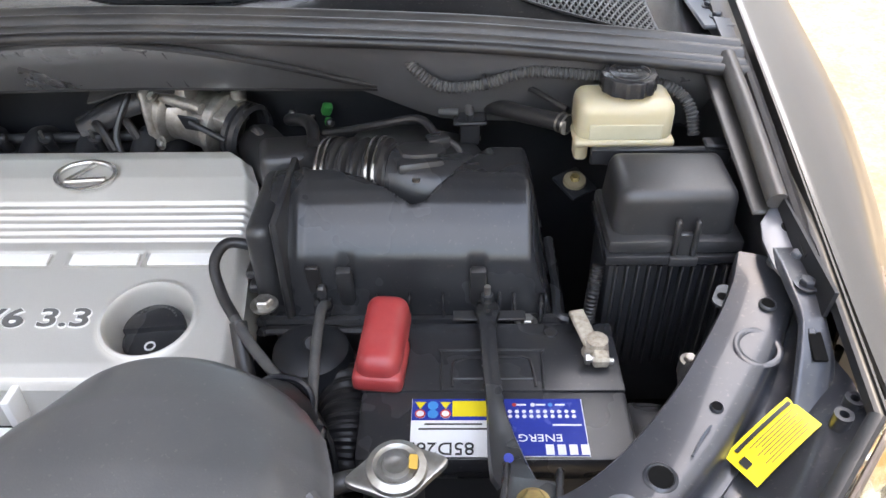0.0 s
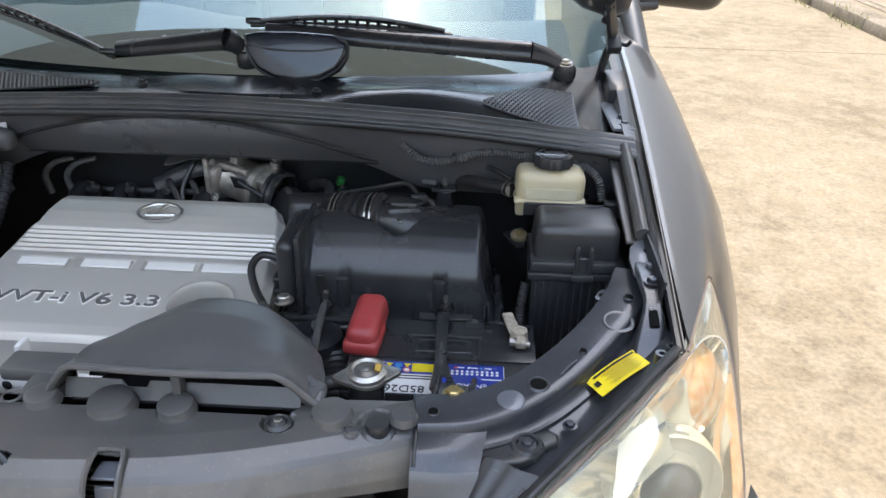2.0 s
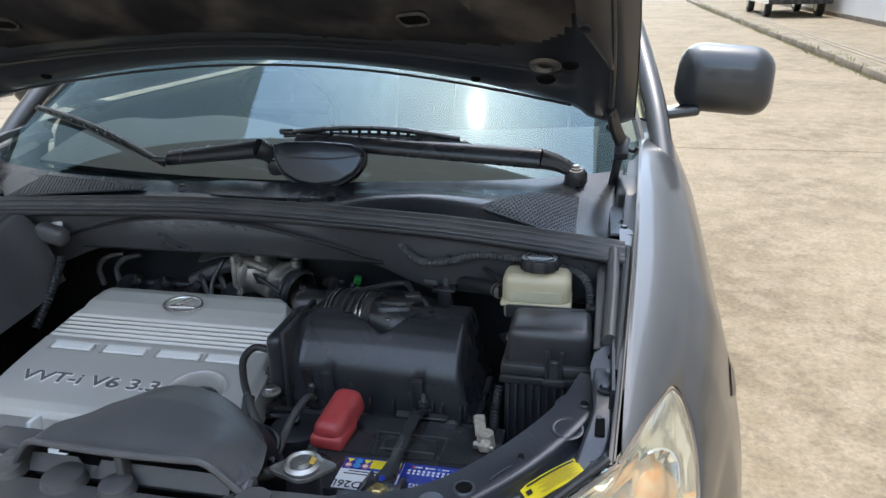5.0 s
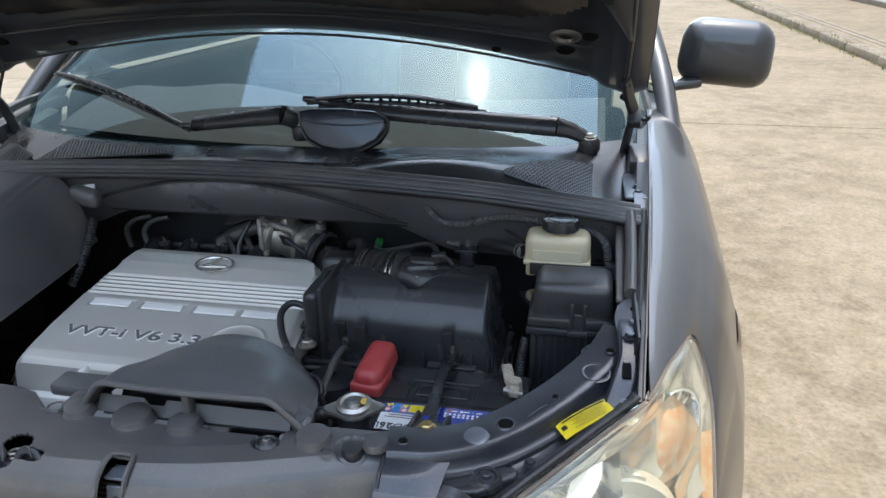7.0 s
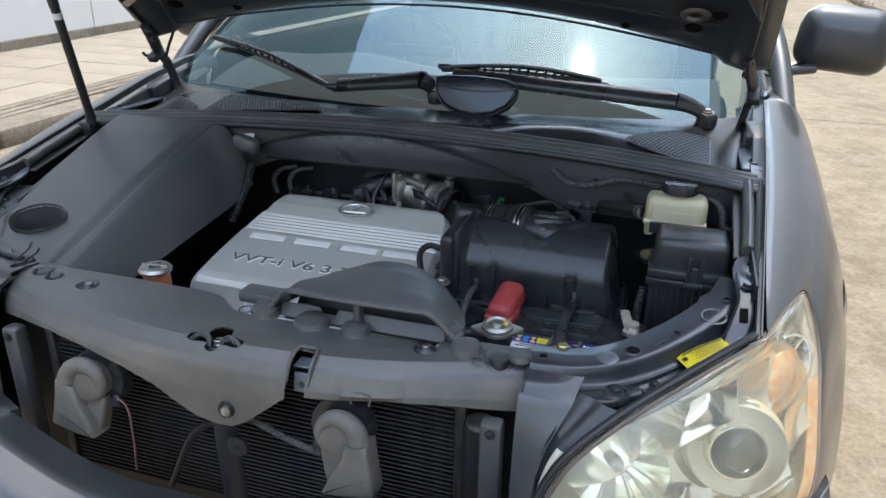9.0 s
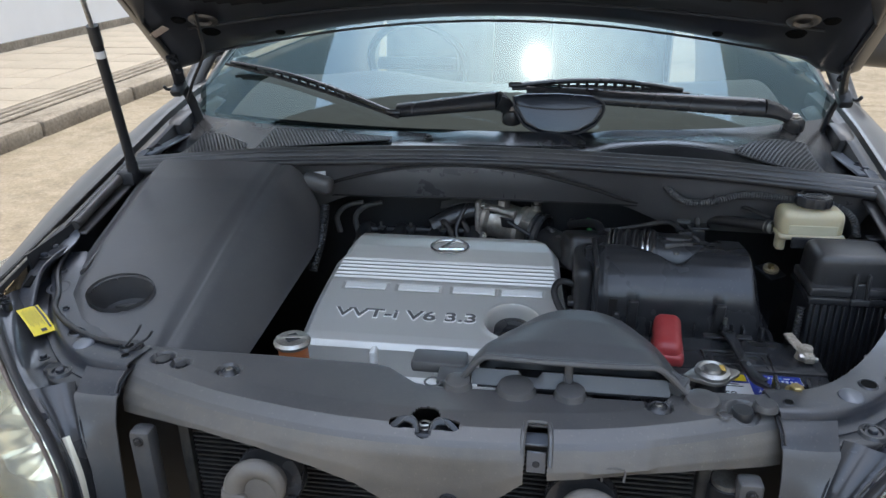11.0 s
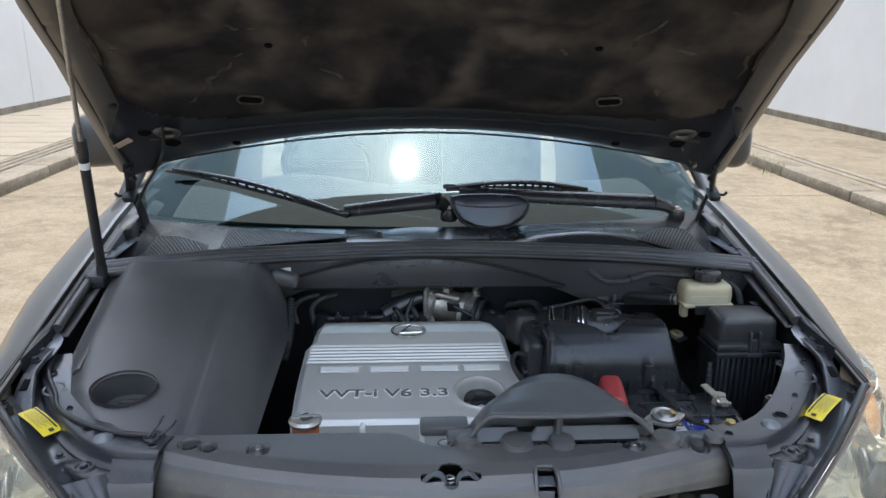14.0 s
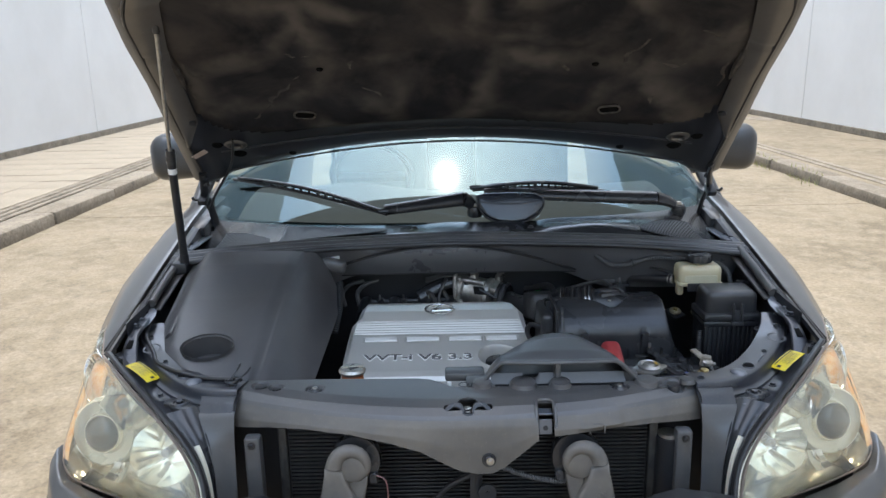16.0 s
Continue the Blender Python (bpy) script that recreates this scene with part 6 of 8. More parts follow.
for s in (-1, 1):
    part("end_tank", rbox((s * 0.378, 0.055, 0.70), (0.018, 0.022, 0.33), 0.004, 2), CONDENSER, condenser)
drier = thing("receiver_drier", (0.405, 0.05, 0.7), "black cylindrical receiver drier beside the condenser", "receiver drier")
part("body", rod((0.408, 0.045, 0.60), (0.408, 0.045, 0.835), 0.024, seg=24), PAINT_DARK, drier)
part("cap", rod((0.408, 0.045, 0.835), (0.408, 0.045, 0.842), 0.02, seg=24), STEEL, drier)
mid_post = thing("centre_support", (0.02, -0.02, 0.7), "black steel centre post in front of the condenser", "support post")
part("post", join(tube([(0.018, -0.020, 0.84), (0.014, -0.02, 0.76), (0.02, -0.02, 0.62)], 0.018, 8, 8, flat=0.25), lathe([(0, 0.006), (0.018, 0.006), (0.018, 0)], (0.036, -0.022, 0.755), (0, -1, 0), 18)), PLASTIC_MATT, mid_post)
# dark disc paints the shade of the bolt opening
part("bolt_hole_disc", lathe([(0, 0.007), (0.004, 0.007), (0.004, 0)], (0.036, -0.023, 0.755), (0, -1, 0), 12), PAINT_DARK, mid_post)


def horn(x, mirror):
    h = thing("horn", (x, -0.03, 0.80), "grey plastic snail horn in front of the condenser", "horn", "pair of horns")
    stand = Matrix(((mirror, 0, 0, x), (0, 0, -1, -0.03), (0, 1, 0, 0.822), (0, 0, 0, 1))) @ pose(0, 0, 0, -6, 0, 0)
    # the coil widens over the top and down one side into a flat bell
    coil = []
    for i in range(25):
        a = radians(-70 + 250 * i / 24)
        r = 0.027 + 0.006 * i / 24
        coil.append((0.004 + r * math.cos(a), 0.002 + r * math.sin(a), 0.006 + 0.006 * i / 24))
    part("coil", moved(tube(coil, lambda t: 0.007 + 0.010 * t, 14, 2, flat=1.0), stand), HORN, h, smooth=60)
    bell = [(-0.046, 0.004), (-0.049, -0.020), (-0.054, -0.045), (-0.060, -0.074), (-0.056, -0.079), (-0.015, -0.087), (0.020, -0.091), (0.025, -0.087), (0.012, -0.060), (-0.004, -0.030), (-0.012, -0.004)]
    part("trumpet", prism(bell, -0.012, 0.026, 0.007, stand, 4), HORN, h, smooth=50)
    part("bell_side", prism([(0.022, -0.089), (0.030, -0.055), (0.036, -0.020), (0.0, -0.018), (-0.004, -0.060)], -0.014, 0.008, 0.006, stand, 3), HORN, h, smooth=50)
    part("drum", moved(lathe([(0, 0.017), (0.024, 0.017), (0.029, 0.015), (0.031, 0.010), (0.031, -0.012), (0, -0.012)], (0.006, 0.002, 0), seg=40), stand), HORN, h)
    part("back_disc", moved(lathe([(0, -0.012), (0.048, -0.012), (0.050, -0.018), (0.050, -0.034), (0, -0.036)], (0.010, 0.004, 0), seg=36), stand), PLASTIC, h)
    part("cast_mark", moved(join(*[rbox((-0.040 + 0.006 * k, -0.058, 0.0265), (0.003, 0.012 - 0.003 * (k % 2), 0.001), 0, 1) for k in range(3)]), stand), HORN, h)
    part("terminal", moved(rbox((0.044, -0.03, -0.01), (0.018, 0.022, 0.014), 0.003, 1), stand), PLASTIC, h)


horn(-0.232, 1)
horn(0.222, -1)
wires = thing("horn_wires", (0, -0.01, 0.75), "thin black wiring looped in front of the condenser", "wire")
part("wire", tube([(-0.20, -0.025, 0.80), (-0.165, -0.03, 0.79), (-0.16, -0.03, 0.74), (-0.165, -0.03, 0.66)], 0.0018, 6, 8), surface("pink_wire", (0.20, 0.10, 0.09), (0.16, 0.08, 0.07), 0.5), wires)
part("harness", tube([(-0.12, -0.005, 0.62), (-0.06, -0.01, 0.74), (0.0, -0.02, 0.79), (0.06, -0.02, 0.81)], 0.006, 8, 8), RUBBER, wires)
part("sleeve", tube([(0.06, -0.02, 0.81), (0.11, -0.015, 0.785), (0.165, -0.02, 0.775), (0.19, -0.025, 0.778)], 0.006, 8, 8, ribs=0.0012, pitch=0.005), CABLE_GREY, wires)

# ---- intake scoop ----
def scoop_point(u, v):
    """A low flat-topped arch over the mouth, drawn in towards the ridge and dropping behind it."""
    f = min(1.0, v / 0.78)
    back = max(0.0, (v - 0.78) / 0.22)
    left = line_at([(0, 0.035), (0.4, 0.040), (0.7, 0.058), (1, 0.092)], f)
    right = line_at([(0, 0.358), (0.5, 0.350), (0.8, 0.338), (1, 0.320)], f) - 0.03 * back
    x = left + (right - left) * u
    mouth = step(u, -0.03, 0.13) * step(1 - u, -0.03, 0.17)
    dome = max(0.0, 1 - abs(2 * u - 1) ** 2.3) ** 0.85
    h = (mouth + (dome - mouth) * step(f, 0.0, 0.8)) * min(1.0, 30 * u, 30 * (1 - u))
    y = 0.098 + 0.128 * f + 0.050 * back - 0.008 * math.sin(math.pi * u) * (1 - f) + 0.016 * f * math.sin(math.pi * u)
    crown = line_at([(0, 0.046), (0.12, 0.051), (0.3, 0.057), (0.7, 0.062), (1, 0.056)], f) * (1 - 0.30 * back)
    return Vector((x, y, 0.930 + crown * h + 0.004 * math.exp(-((v - 0.02) / 0.03) ** 2) - 0.055 * back ** 1.5))


scoop = thing("intake_duct", (0.18, 0.19, 0.93), "black plastic air intake scoop behind the radiator panel", "intake duct")
part("shell", sheet(scoop_point, 60, 44, 0.003), SCOOP, scoop, smooth=60)
part("lip", tube([scoop_point(i / 30, 0.0) for i in range(31)], 0.0045, 8, 2), SCOOP, scoop)
part("floor", sheet(lambda u, v: Vector((0.06 + 0.28 * u - 0.05 * v * (2 * u - 1), 0.105 + 0.10 * v, 0.925 + 0.004 * v)), 10, 6, 0.004), PLASTIC_MATT, scoop)
# added sheet that makes the mouth read dark and hides the cover behind
part("throat_shade", sheet(lambda u, v: scoop_point(0.03 + 0.94 * u, 0.42) * v + Vector((0.058 + 0.28 * u, 0.150, 0.925)) * (1 - v) - Vector((0, 0, 0.003)), 30, 4, 0.003), PLASTIC_MATT, scoop, "added dark sheet for the shade inside the mouth")
part("front_sill", sheet(lambda u, v: Vector((0.052 + 0.280 * u, 0.104 + 0.012 * v, 0.926 + (0.020 - 0.010 * step(0.055 - abs(u - 0.30), 0.0, 0.015)) * v)), 50, 4, 0.003), SCOOP, scoop, "low front wall of the mouth")
part("divider", rbox((0.190, 0.108, 0.953), (0.012, 0.02, 0.045), 0.004, 2), SCOOP, scoop)
part("flange", join(rbox((-0.002, 0.153, 0.930), (0.085, 0.042, 0.020), 0.006, 2), rbox((0.025, 0.12, 0.928), (0.05, 0.05, 0.014), 0.005, 2)), SCOOP, scoop)
part("neck", tube([(0.250, 0.235, 0.905), (0.262, 0.262, 0.885), (0.270, 0.285, 0.84), (0.275, 0.31, 0.78)], lambda t: 0.045 - 0.008 * t, 16, 8, flat=0.75), PLASTIC_MATT, scoop)
part("end_tab", join(rbox((0.345, 0.118, 0.938), (0.022, 0.03, 0.02), 0.005, 2, (0, 0, -30)), tube([(0.335, 0.135, 0.945), (0.35, 0.12, 0.94), (0.352, 0.105, 0.932)], 0.008, 8, 6)), SCOOP, scoop)

# ---- engine cover ----
COVER_Z = [(0.345, 0.828), (0.352, 0.838), (0.37, 0.845), (0.44, 0.858), (0.50, 0.868), (0.54, 0.874), (0.56, 0.876), (0.625, 0.886), (0.64, 0.894), (0.66, 0.903), (0.70, 0.908), (0.722, 0.906), (0.732, 0.896)]


def cover_left(y):
    return line_at([(0.345, -0.302), (0.45, -0.305), (0.548, -0.304), (0.625, -0.302), (0.640, -0.288), (0.732, -0.276)], y)


def cover_right(y):
    return line_at([(0.345, 0.205), (0.45, 0.197), (0.548, 0.187), (0.625, 0.180), (0.66, 0.176), (0.70, 0.160), (0.732, 0.130)], y)


def cover_height(x, y):
    z = line_at(COVER_Z, y)
    for k in range(6):
        c = 0.553 + 0.0135 * k
        z -= 0.0042 * step(1 - abs(y - c) / 0.0045, 0.0, 0.5) * step(x, cover_left(y) + 0.004, cover_left(y) + 0.012) * step(-x, -cover_right(y) + 0.004, -cover_right(y) + 0.012)
    r = math.hypot(x - 0.092, (y - 0.428))
    z += 0.003 * math.exp(-((r - 0.054) / 0.004) ** 2)
    for cx in (-0.213, -0.102, 0.010, 0.106):
        w = 0.044 if cx < 0.1 else 0.042
        z -= 0.003 * step(w + 0.004 - abs(x - cx), 0, 0.004) * step(0.0105 + 0.004 - abs(y - 0.521), 0, 0.004)
    e = min(x - cover_left(y), cover_right(y) - x)
    z -= 0.014 * (1 - step(e, 0.0, 0.016))
    return z


def cover_place(u, v):
    y = 0.345 + 0.387 * v
    a, b = cover_left(y), cover_right(y)
    x = a + (b - a) * u
    return Vector((x, y, cover_height(x, y)))


cover = thing("engine_cover", (-0.05, 0.54, 0.80), "silver plastic engine cover with ribs, slots and raised lettering", "engine cover")
part("shell", sheet(cover_place, 180, 200, 0.0, lambda u, v: math.hypot(cover_place(u, v).x - 0.092, cover_place(u, v).y - 0.428) > 0.0515), SILVER, cover, smooth=40)
part("filler_recess", lathe([(0.0575, 0.0010), (0.0550, 0.0040), (0.0525, 0.0042), (0.0500, 0.0010), (0.0485, -0.008), (0.0455, -0.040), (0.042, -0.046), (0, -0.047)], (0.092, 0.428, line_at(COVER_Z, 0.428)), (0, -0.18, 1), 64), SILVER, cover, smooth=50)
rim_pts = [cover_place(i / 40, 0) for i in range(41)] + [cover_place(1, i / 40) for i in range(1, 41)] + [cover_place(1 - i / 40, 1) for i in range(1, 41)] + [cover_place(0, 1 - i / 40) for i in range(1, 40)]
skirt = bmesh.new()
tops = [skirt.verts.new(p) for p in rim_pts]
lows = [skirt.verts.new(p + Vector((0.004 * (1 if p.x > 0 else -1), -0.004 if p.y < 0.36 else 0.0, -0.055))) for p in rim_pts]
for i in range(len(tops)):
    j = (i + 1) % len(tops)
    skirt.faces.new((tops[i], tops[j], lows[j], lows[i]))
part("skirt", skirt, SILVER, cover, smooth=50)
# slot floors look white from the reflected sky; pale pieces paint that sheen
for cx, w in ((-0.213, 0.042), (-0.102, 0.042), (0.010, 0.042), (0.106, 0.040)):
    part("slot_sky_sheen", rbox((cx, 0.521, 0.8708), (2 * w, 0.019, 0.004), 0.001, 1, (7, 0, 0)), SILVER_LIGHT, cover, "pale slot floor with sky sheen put into its colour")
slope = math.degrees(math.atan((0.868 - 0.845) / 0.13))
LETTER = Matrix.Translation((-0.112, 0.428, 0.8575)) @ pose(0, 0, 0, slope, 0, 0)
part("letter_edges", mesh_text("VVT-i V6 3.3", 0.036, LETTER @ Matrix.Translation((0, 0, -0.0006)), 1.47, 0.0, 0.0010, bold=0.0016), SILVER_LIGHT, cover, "bright letter edges", smooth=20)
part("lettering", mesh_text("VVT-i V6 3.3", 0.036, LETTER, 1.47, 0.0, 0.0012, bold=0.0005), BADGE_DARK, cover, "dark raised letters", smooth=20)
badge = part("badge_ring", tube([(-0.058 + 0.040 * math.cos(a), 0.660 + 0.0265 * math.sin(a), 0.9068 + 0.0265 * math.sin(a) * 0.18) for a in [2 * math.pi * i / 36 for i in range(37)]], 0.0040, 10, 2, flat=0.8), CHROME, cover, "chrome oval emblem")
part("badge_bar", join(tube([(-0.052, 0.681, 0.911), (-0.064, 0.664, 0.909), (-0.080, 0.645, 0.9065)], 0.0038, 8, 4), tube([(-0.080, 0.645, 0.9070), (-0.056, 0.647, 0.9072), (-0.026, 0.649, 0.9076)], 0.0038, 8, 4)), CHROME, badge)
cap = part("oil_filler_cap", lathe([(0.034, -0.03), (0.038, -0.004), (0.0375, 0.004), (0.034, 0.007), (0, 0.008)], (0.094, 0.426, 0.826), (0, -0.14, 1), 44), PLASTIC, cover, "black ribbed oil filler cap")
half = [(0.036 * math.cos(a), 0.036 * math.sin(a)) for a in [math.pi * i / 18 for i in range(19)]]
part("cap_grip", prism(half, 0.0, 0.010, 0.003, pose(0.094, 0.430, 0.833, 8, 0, 6)), PLASTIC, cap)
part("cap_mark", lathe([(0.0045, 0.0), (0.0045, 0.0012), (0.0065, 0.0012), (0.0065, 0)], (0.094, 0.408, 0.8320), (0, -0.14, 1), 18), LABEL_WHITE, cap)
part("cap_text", join(*[rbox((0.094 + 0.026 * math.cos(a), 0.432 + 0.026 * math.sin(a), 0.8447 + 0.0036 * math.sin(a)), (0.0030, 0.0022, 0.0006), 0, 1, (0, 0, math.degrees(a) + 90)) for a in [0.5 + 0.19 * i for i in range(12)]]), CABLE_GREY, cap)
front_bar = part("front_bar", join(rbox((-0.10, 0.322, 0.766), (0.36, 0.02, 0.035), 0.004, 2), rbox((-0.10, 0.335, 0.748), (0.44, 0.02, 0.02), 0.004, 1)), SILVER_LIGHT, cover, "pale bracket below the cover's front edge")
for x in (-0.155, -0.035):
    part("cover_foot", join(rbox((x, 0.335, 0.812), (0.011, 0.03, 0.045), 0.004, 2)), SILVER_LIGHT, cover)
# dark disc paints the opening's shade on the solid bar
part("bar_hole_disc", lathe([(0, 0.0005), (0.007, 0.0005), (0.008, 0)], (-0.18, 0.3115, 0.768), (0, -1, 0.1), 18), PAINT_DARK, front_bar)

# ---- engine behind and below the cover ----
engine = thing("engine", (0, 0.6, 0.6), "dark engine block and intake castings below the silver cover", "engine")
part("block", rbox((-0.05, 0.56, 0.66), (0.50, 0.44, 0.28), 0.03, 2), PAINT_DARK, engine)
part("manifold", rbox((-0.14, 0.80, 0.84), (0.34, 0.11, 0.07), 0.025, 3), PAINT_DARK, engine)
for i in range(4):
    part("intake_runner", tube([(-0.28 + 0.085 * i, 0.835, 0.868), (-0.28 + 0.085 * i, 0.80, 0.882), (-0.28 + 0.085 * i, 0.75, 0.862)], 0.020, 10, 6), PAINT_DARK, engine)
part("bracket_strip", sheet(lambda u, v: Vector((-0.100 + 0.135 * u, 0.822 - 0.022 * v + 0.004 * math.sin(5 * u), 0.955 + 0.016 * step(u, 0.0, 0.5) - 0.009 * v)), 16, 4, 0.003), CABLE_GREY, engine, "pale bent bracket")
TB = Vector((0.055, 0.830, 0.905))
TA = Vector((1, -0.42, -0.16)).normalized()
throttle = part("throttle_body", join(
    lathe([(0.0, -0.050), (0.056, -0.050), (0.058, -0.046), (0.058, -0.036), (0.055, -0.033), (0.046, -0.030), (0.043, -0.020), (0.044, 0.020), (0.047, 0.030), (0.051, 0.034), (0.051, 0.046), (0.046, 0.050), (0, 0.050)], TB, TA, 40),
    rbox(TB + Vector((-0.048, 0.012, 0.010)), (0.012, 0.115, 0.105), 0.012, 3, (0, 0, -22)),
    rbox(TB + Vector((0.048, -0.025, 0.020)), (0.050, 0.060, 0.030), 0.008, 2, (14, 10, -24)),
    rbox(TB + Vector((0.015, -0.040, 0.018)), (0.045, 0.018, 0.020), 0.006, 2, (20, 8, -22)),
    rbox(TB + Vector((-0.012, -0.012, 0.048)), (0.030, 0.034, 0.030), 0.008, 2, (0, 0, -22)),
    rod(TB + Vector((-0.045, -0.02, 0.045)), TB + Vector((0.02, -0.045, 0.036)), 0.009, seg=14),
    *[rbox(TB + TA * (-0.02 + 0.018 * k) + Vector((0, -0.018, 0.036)), (0.004, 0.05, 0.012), 0.0015, 1, (0, 0, -22)) for k in range(3)]), CAST, engine, "cast aluminium throttle body", smooth=40)
hex_bolt(TB + Vector((-0.012, -0.012, 0.063)), 0.008, throttle)
hex_bolt(TB + Vector((-0.052, -0.035, 0.050)), 0.007, throttle, axis=(-0.3, -0.3, 1))
hex_bolt(TB + Vector((-0.052, -0.045, -0.020)), 0.007, throttle, axis=(-0.6, -0.7, 0.4))
part("linkage_plate", join(rbox(TB + Vector((0.004, -0.058, 0.020)), (0.034, 0.004, 0.03), 0.002, 1, (20, 0, -20)), rod(TB + Vector((0.004, -0.062, 0.024)), TB + Vector((0.055, -0.075, 0.000)), 0.005, seg=10)), PAINT_DARK, throttle)
part("throttle_cable", tube([TB + Vector((-0.10, 0.0, 0.015)), TB + Vector((-0.095, -0.02, 0.045)), TB + Vector((-0.115, -0.05, 0.0)), TB + Vector((-0.105, -0.07, -0.04))], 0.005, 8, 8), RUBBER, throttle)
part("vacuum_valve", join(rod((0.118, 0.825, 0.905), (0.122, 0.822, 0.955), 0.012, seg=14), rod((0.122, 0.822, 0.955), (0.122, 0.822, 0.972), 0.007, seg=12), rod((0.116, 0.818, 0.962), (0.136, 0.822, 0.966), 0.005, seg=8)), STEEL, throttle)
part("resonance_arch", tube([(-0.12, 0.80, 0.90), (-0.05, 0.815, 0.935), (0.0, 0.82, 0.945), (0.03, 0.82, 0.95)], 0.022, 12, 8, flat=0.6), PLASTIC, throttle)
part("throttle_ring", lathe([(0.044, 0), (0.050, 0.004), (0.050, 0.012), (0.046, 0.014), (0.050, 0.017), (0.050, 0.026), (0.044, 0.03)], (0.118, 0.803, 0.893), (1, -0.5, -0.1), 26), PLASTIC, throttle)
for dx in (0.0, 0.045):
    part("rear_pipe", tube([(-0.345 + dx, 0.80, 0.875), (-0.350 + dx, 0.80, 0.915), (-0.325 + dx, 0.80, 0.942), (-0.285 + dx, 0.805, 0.952)], lambda t: 0.007 - 0.002 * t, 12, 8), CABLE_GREY, engine, "curved pale pipe")
for k, (x, y) in enumerate(((-0.09, 0.79), (-0.05, 0.80), (0.155, 0.77), (0.18, 0.72))):
    part("small_hose", tube([(x - 0.03, y + 0.05, 0.87), (x, y, 0.915), (x + 0.025, y - 0.02, 0.88)], 0.007, 8, 8), RUBBER, engine)
for x in (-0.235, -0.165, -0.09):
    injector = part("injector", join(rod((x, 0.785, 0.875), (x, 0.772, 0.900), 0.008, seg=12), rbox((x, 0.774, 0.902), (0.02, 0.014, 0.012), 0.003, 1)), PAINT_DARK, engine)
    part("injector_pin", rod((x, 0.768, 0.905), (x, 0.764, 0.918), 0.0028, seg=8), STEEL, injector)
part("fuel_rail", rod((-0.27, 0.795, 0.888), (-0.02, 0.795, 0.893), 0.008, seg=12), PAINT_DARK, engine)
part("coolant_outlet", join(lathe([(0, 0.03), (0.03, 0.03), (0.045, 0.02), (0.05, 0.0), (0.05, -0.03), (0, -0.03)], (0.275, 0.425, 0.79), seg=28), rod((0.275, 0.425, 0.82), (0.285, 0.40, 0.845), 0.008, seg=12)), PAINT_DARK, engine, "round black accessory cap below the air box")
part("side_castings", join(rbox((0.235, 0.35, 0.79), (0.05, 0.06, 0.04), 0.012, 2), rod((0.215, 0.37, 0.80), (0.24, 0.34, 0.815), 0.016, seg=14), rod((0.225, 0.33, 0.80), (0.245, 0.325, 0.80), 0.010, seg=14)), CAST, engine)
hex_bolt((0.222, 0.452, 0.855), 0.011, engine)

# filler cap of the steering or washer bottle
filler = thing("filler_bottle", (-0.247, 0.185, 0.90), "orange-brown filler neck with a grey metal cap", "filler neck")
part("neck", rod((-0.247, 0.190, 0.82), (-0.247, 0.183, 0.925), 0.024, seg=24), ORANGE, filler)
part("cap", lathe([(0.028, 0), (0.030, 0.006), (0.026, 0.011), (0.012, 0.012), (0, 0.014)], (-0.247, 0.183, 0.925), seg=28), STEEL, filler)
part("cap_recess", rbox((-0.247, 0.183, 0.9365), (0.022, 0.022, 0.004), 0.001, 1, (0, 0, 40)), PAINT_DARK, filler)
part("cap_ridge", rbox((-0.247, 0.183, 0.938), (0.05, 0.007, 0.005), 0.002, 2, (0, 0, 10)), STEEL, filler)

# ---- air filter box ----
def air_back(x):
    return line_at([(0.20, 0.615), (0.30, 0.605), (0.345, 0.580), (0.395, 0.550), (0.41, 0.552), (0.44, 0.585), (0.47, 0.64), (0.49, 0.672), (0.56, 0.675), (0.60, 0.67)], x)


def air_place(u, v):
    x, y = 0.212 + 0.358 * u, 0.474 + 0.215 * v
    top = 0.958 - 0.012 * step(y, 0.56, 0.68) + 0.006 * math.sin(math.pi * u)
    front = line_at([(0.474, 0.0), (0.477, 0.10), (0.482, 0.46), (0.487, 0.58), (0.495, 0.66), (0.51, 0.77), (0.53, 0.89), (0.545, 0.955), (0.56, 0.99), (0.575, 1.0)], y)
    ends = step(x, 0.212, 0.226) * step(-x, -0.570, -0.534) ** 0.8
    back = step(air_back(x) - y, 0.0, 0.022)
    h = front * ends * back
    groove = 0.004 * math.exp(-((x - 0.262) / 0.004) ** 2) * step(h, 0.2, 0.6)
    z = 0.812 + (top - 0.812) * h + groove
    for cx in (0.316, 0.474):
        z -= 0.010 * step(0.011 - abs(x - cx), 0, 0.003) * step(0.905 - z, 0, 0.01) * step(z, 0.815, 0.825)
    return Vector((x, y, z))


airbox = thing("air_filter_box", (0.39, 0.56, 0.78), "black moulded plastic air filter box with a rounded lid", "air filter box")
part("lid", sheet(air_place, 110, 80, 0.0), PLASTIC, airbox, smooth=60)
part("lower_case", rbox((0.392, 0.575, 0.745), (0.35, 0.20, 0.14), 0.012, 2), PLASTIC_MATT, airbox)
part("lid_rim", join(tube([(0.215, 0.60, 0.818), (0.215, 0.478, 0.816), (0.24, 0.470, 0.814), (0.55, 0.470, 0.816), (0.572, 0.48, 0.82), (0.574, 0.62, 0.822)], 0.007, 8, 6)), PLASTIC, airbox)
part("case_rim", tube([(0.213, 0.60, 0.803), (0.213, 0.472, 0.803), (0.24, 0.465, 0.802), (0.55, 0.465, 0.804), (0.576, 0.475, 0.806), (0.578, 0.62, 0.806)], 0.006, 8, 6), PLASTIC_MATT, airbox)
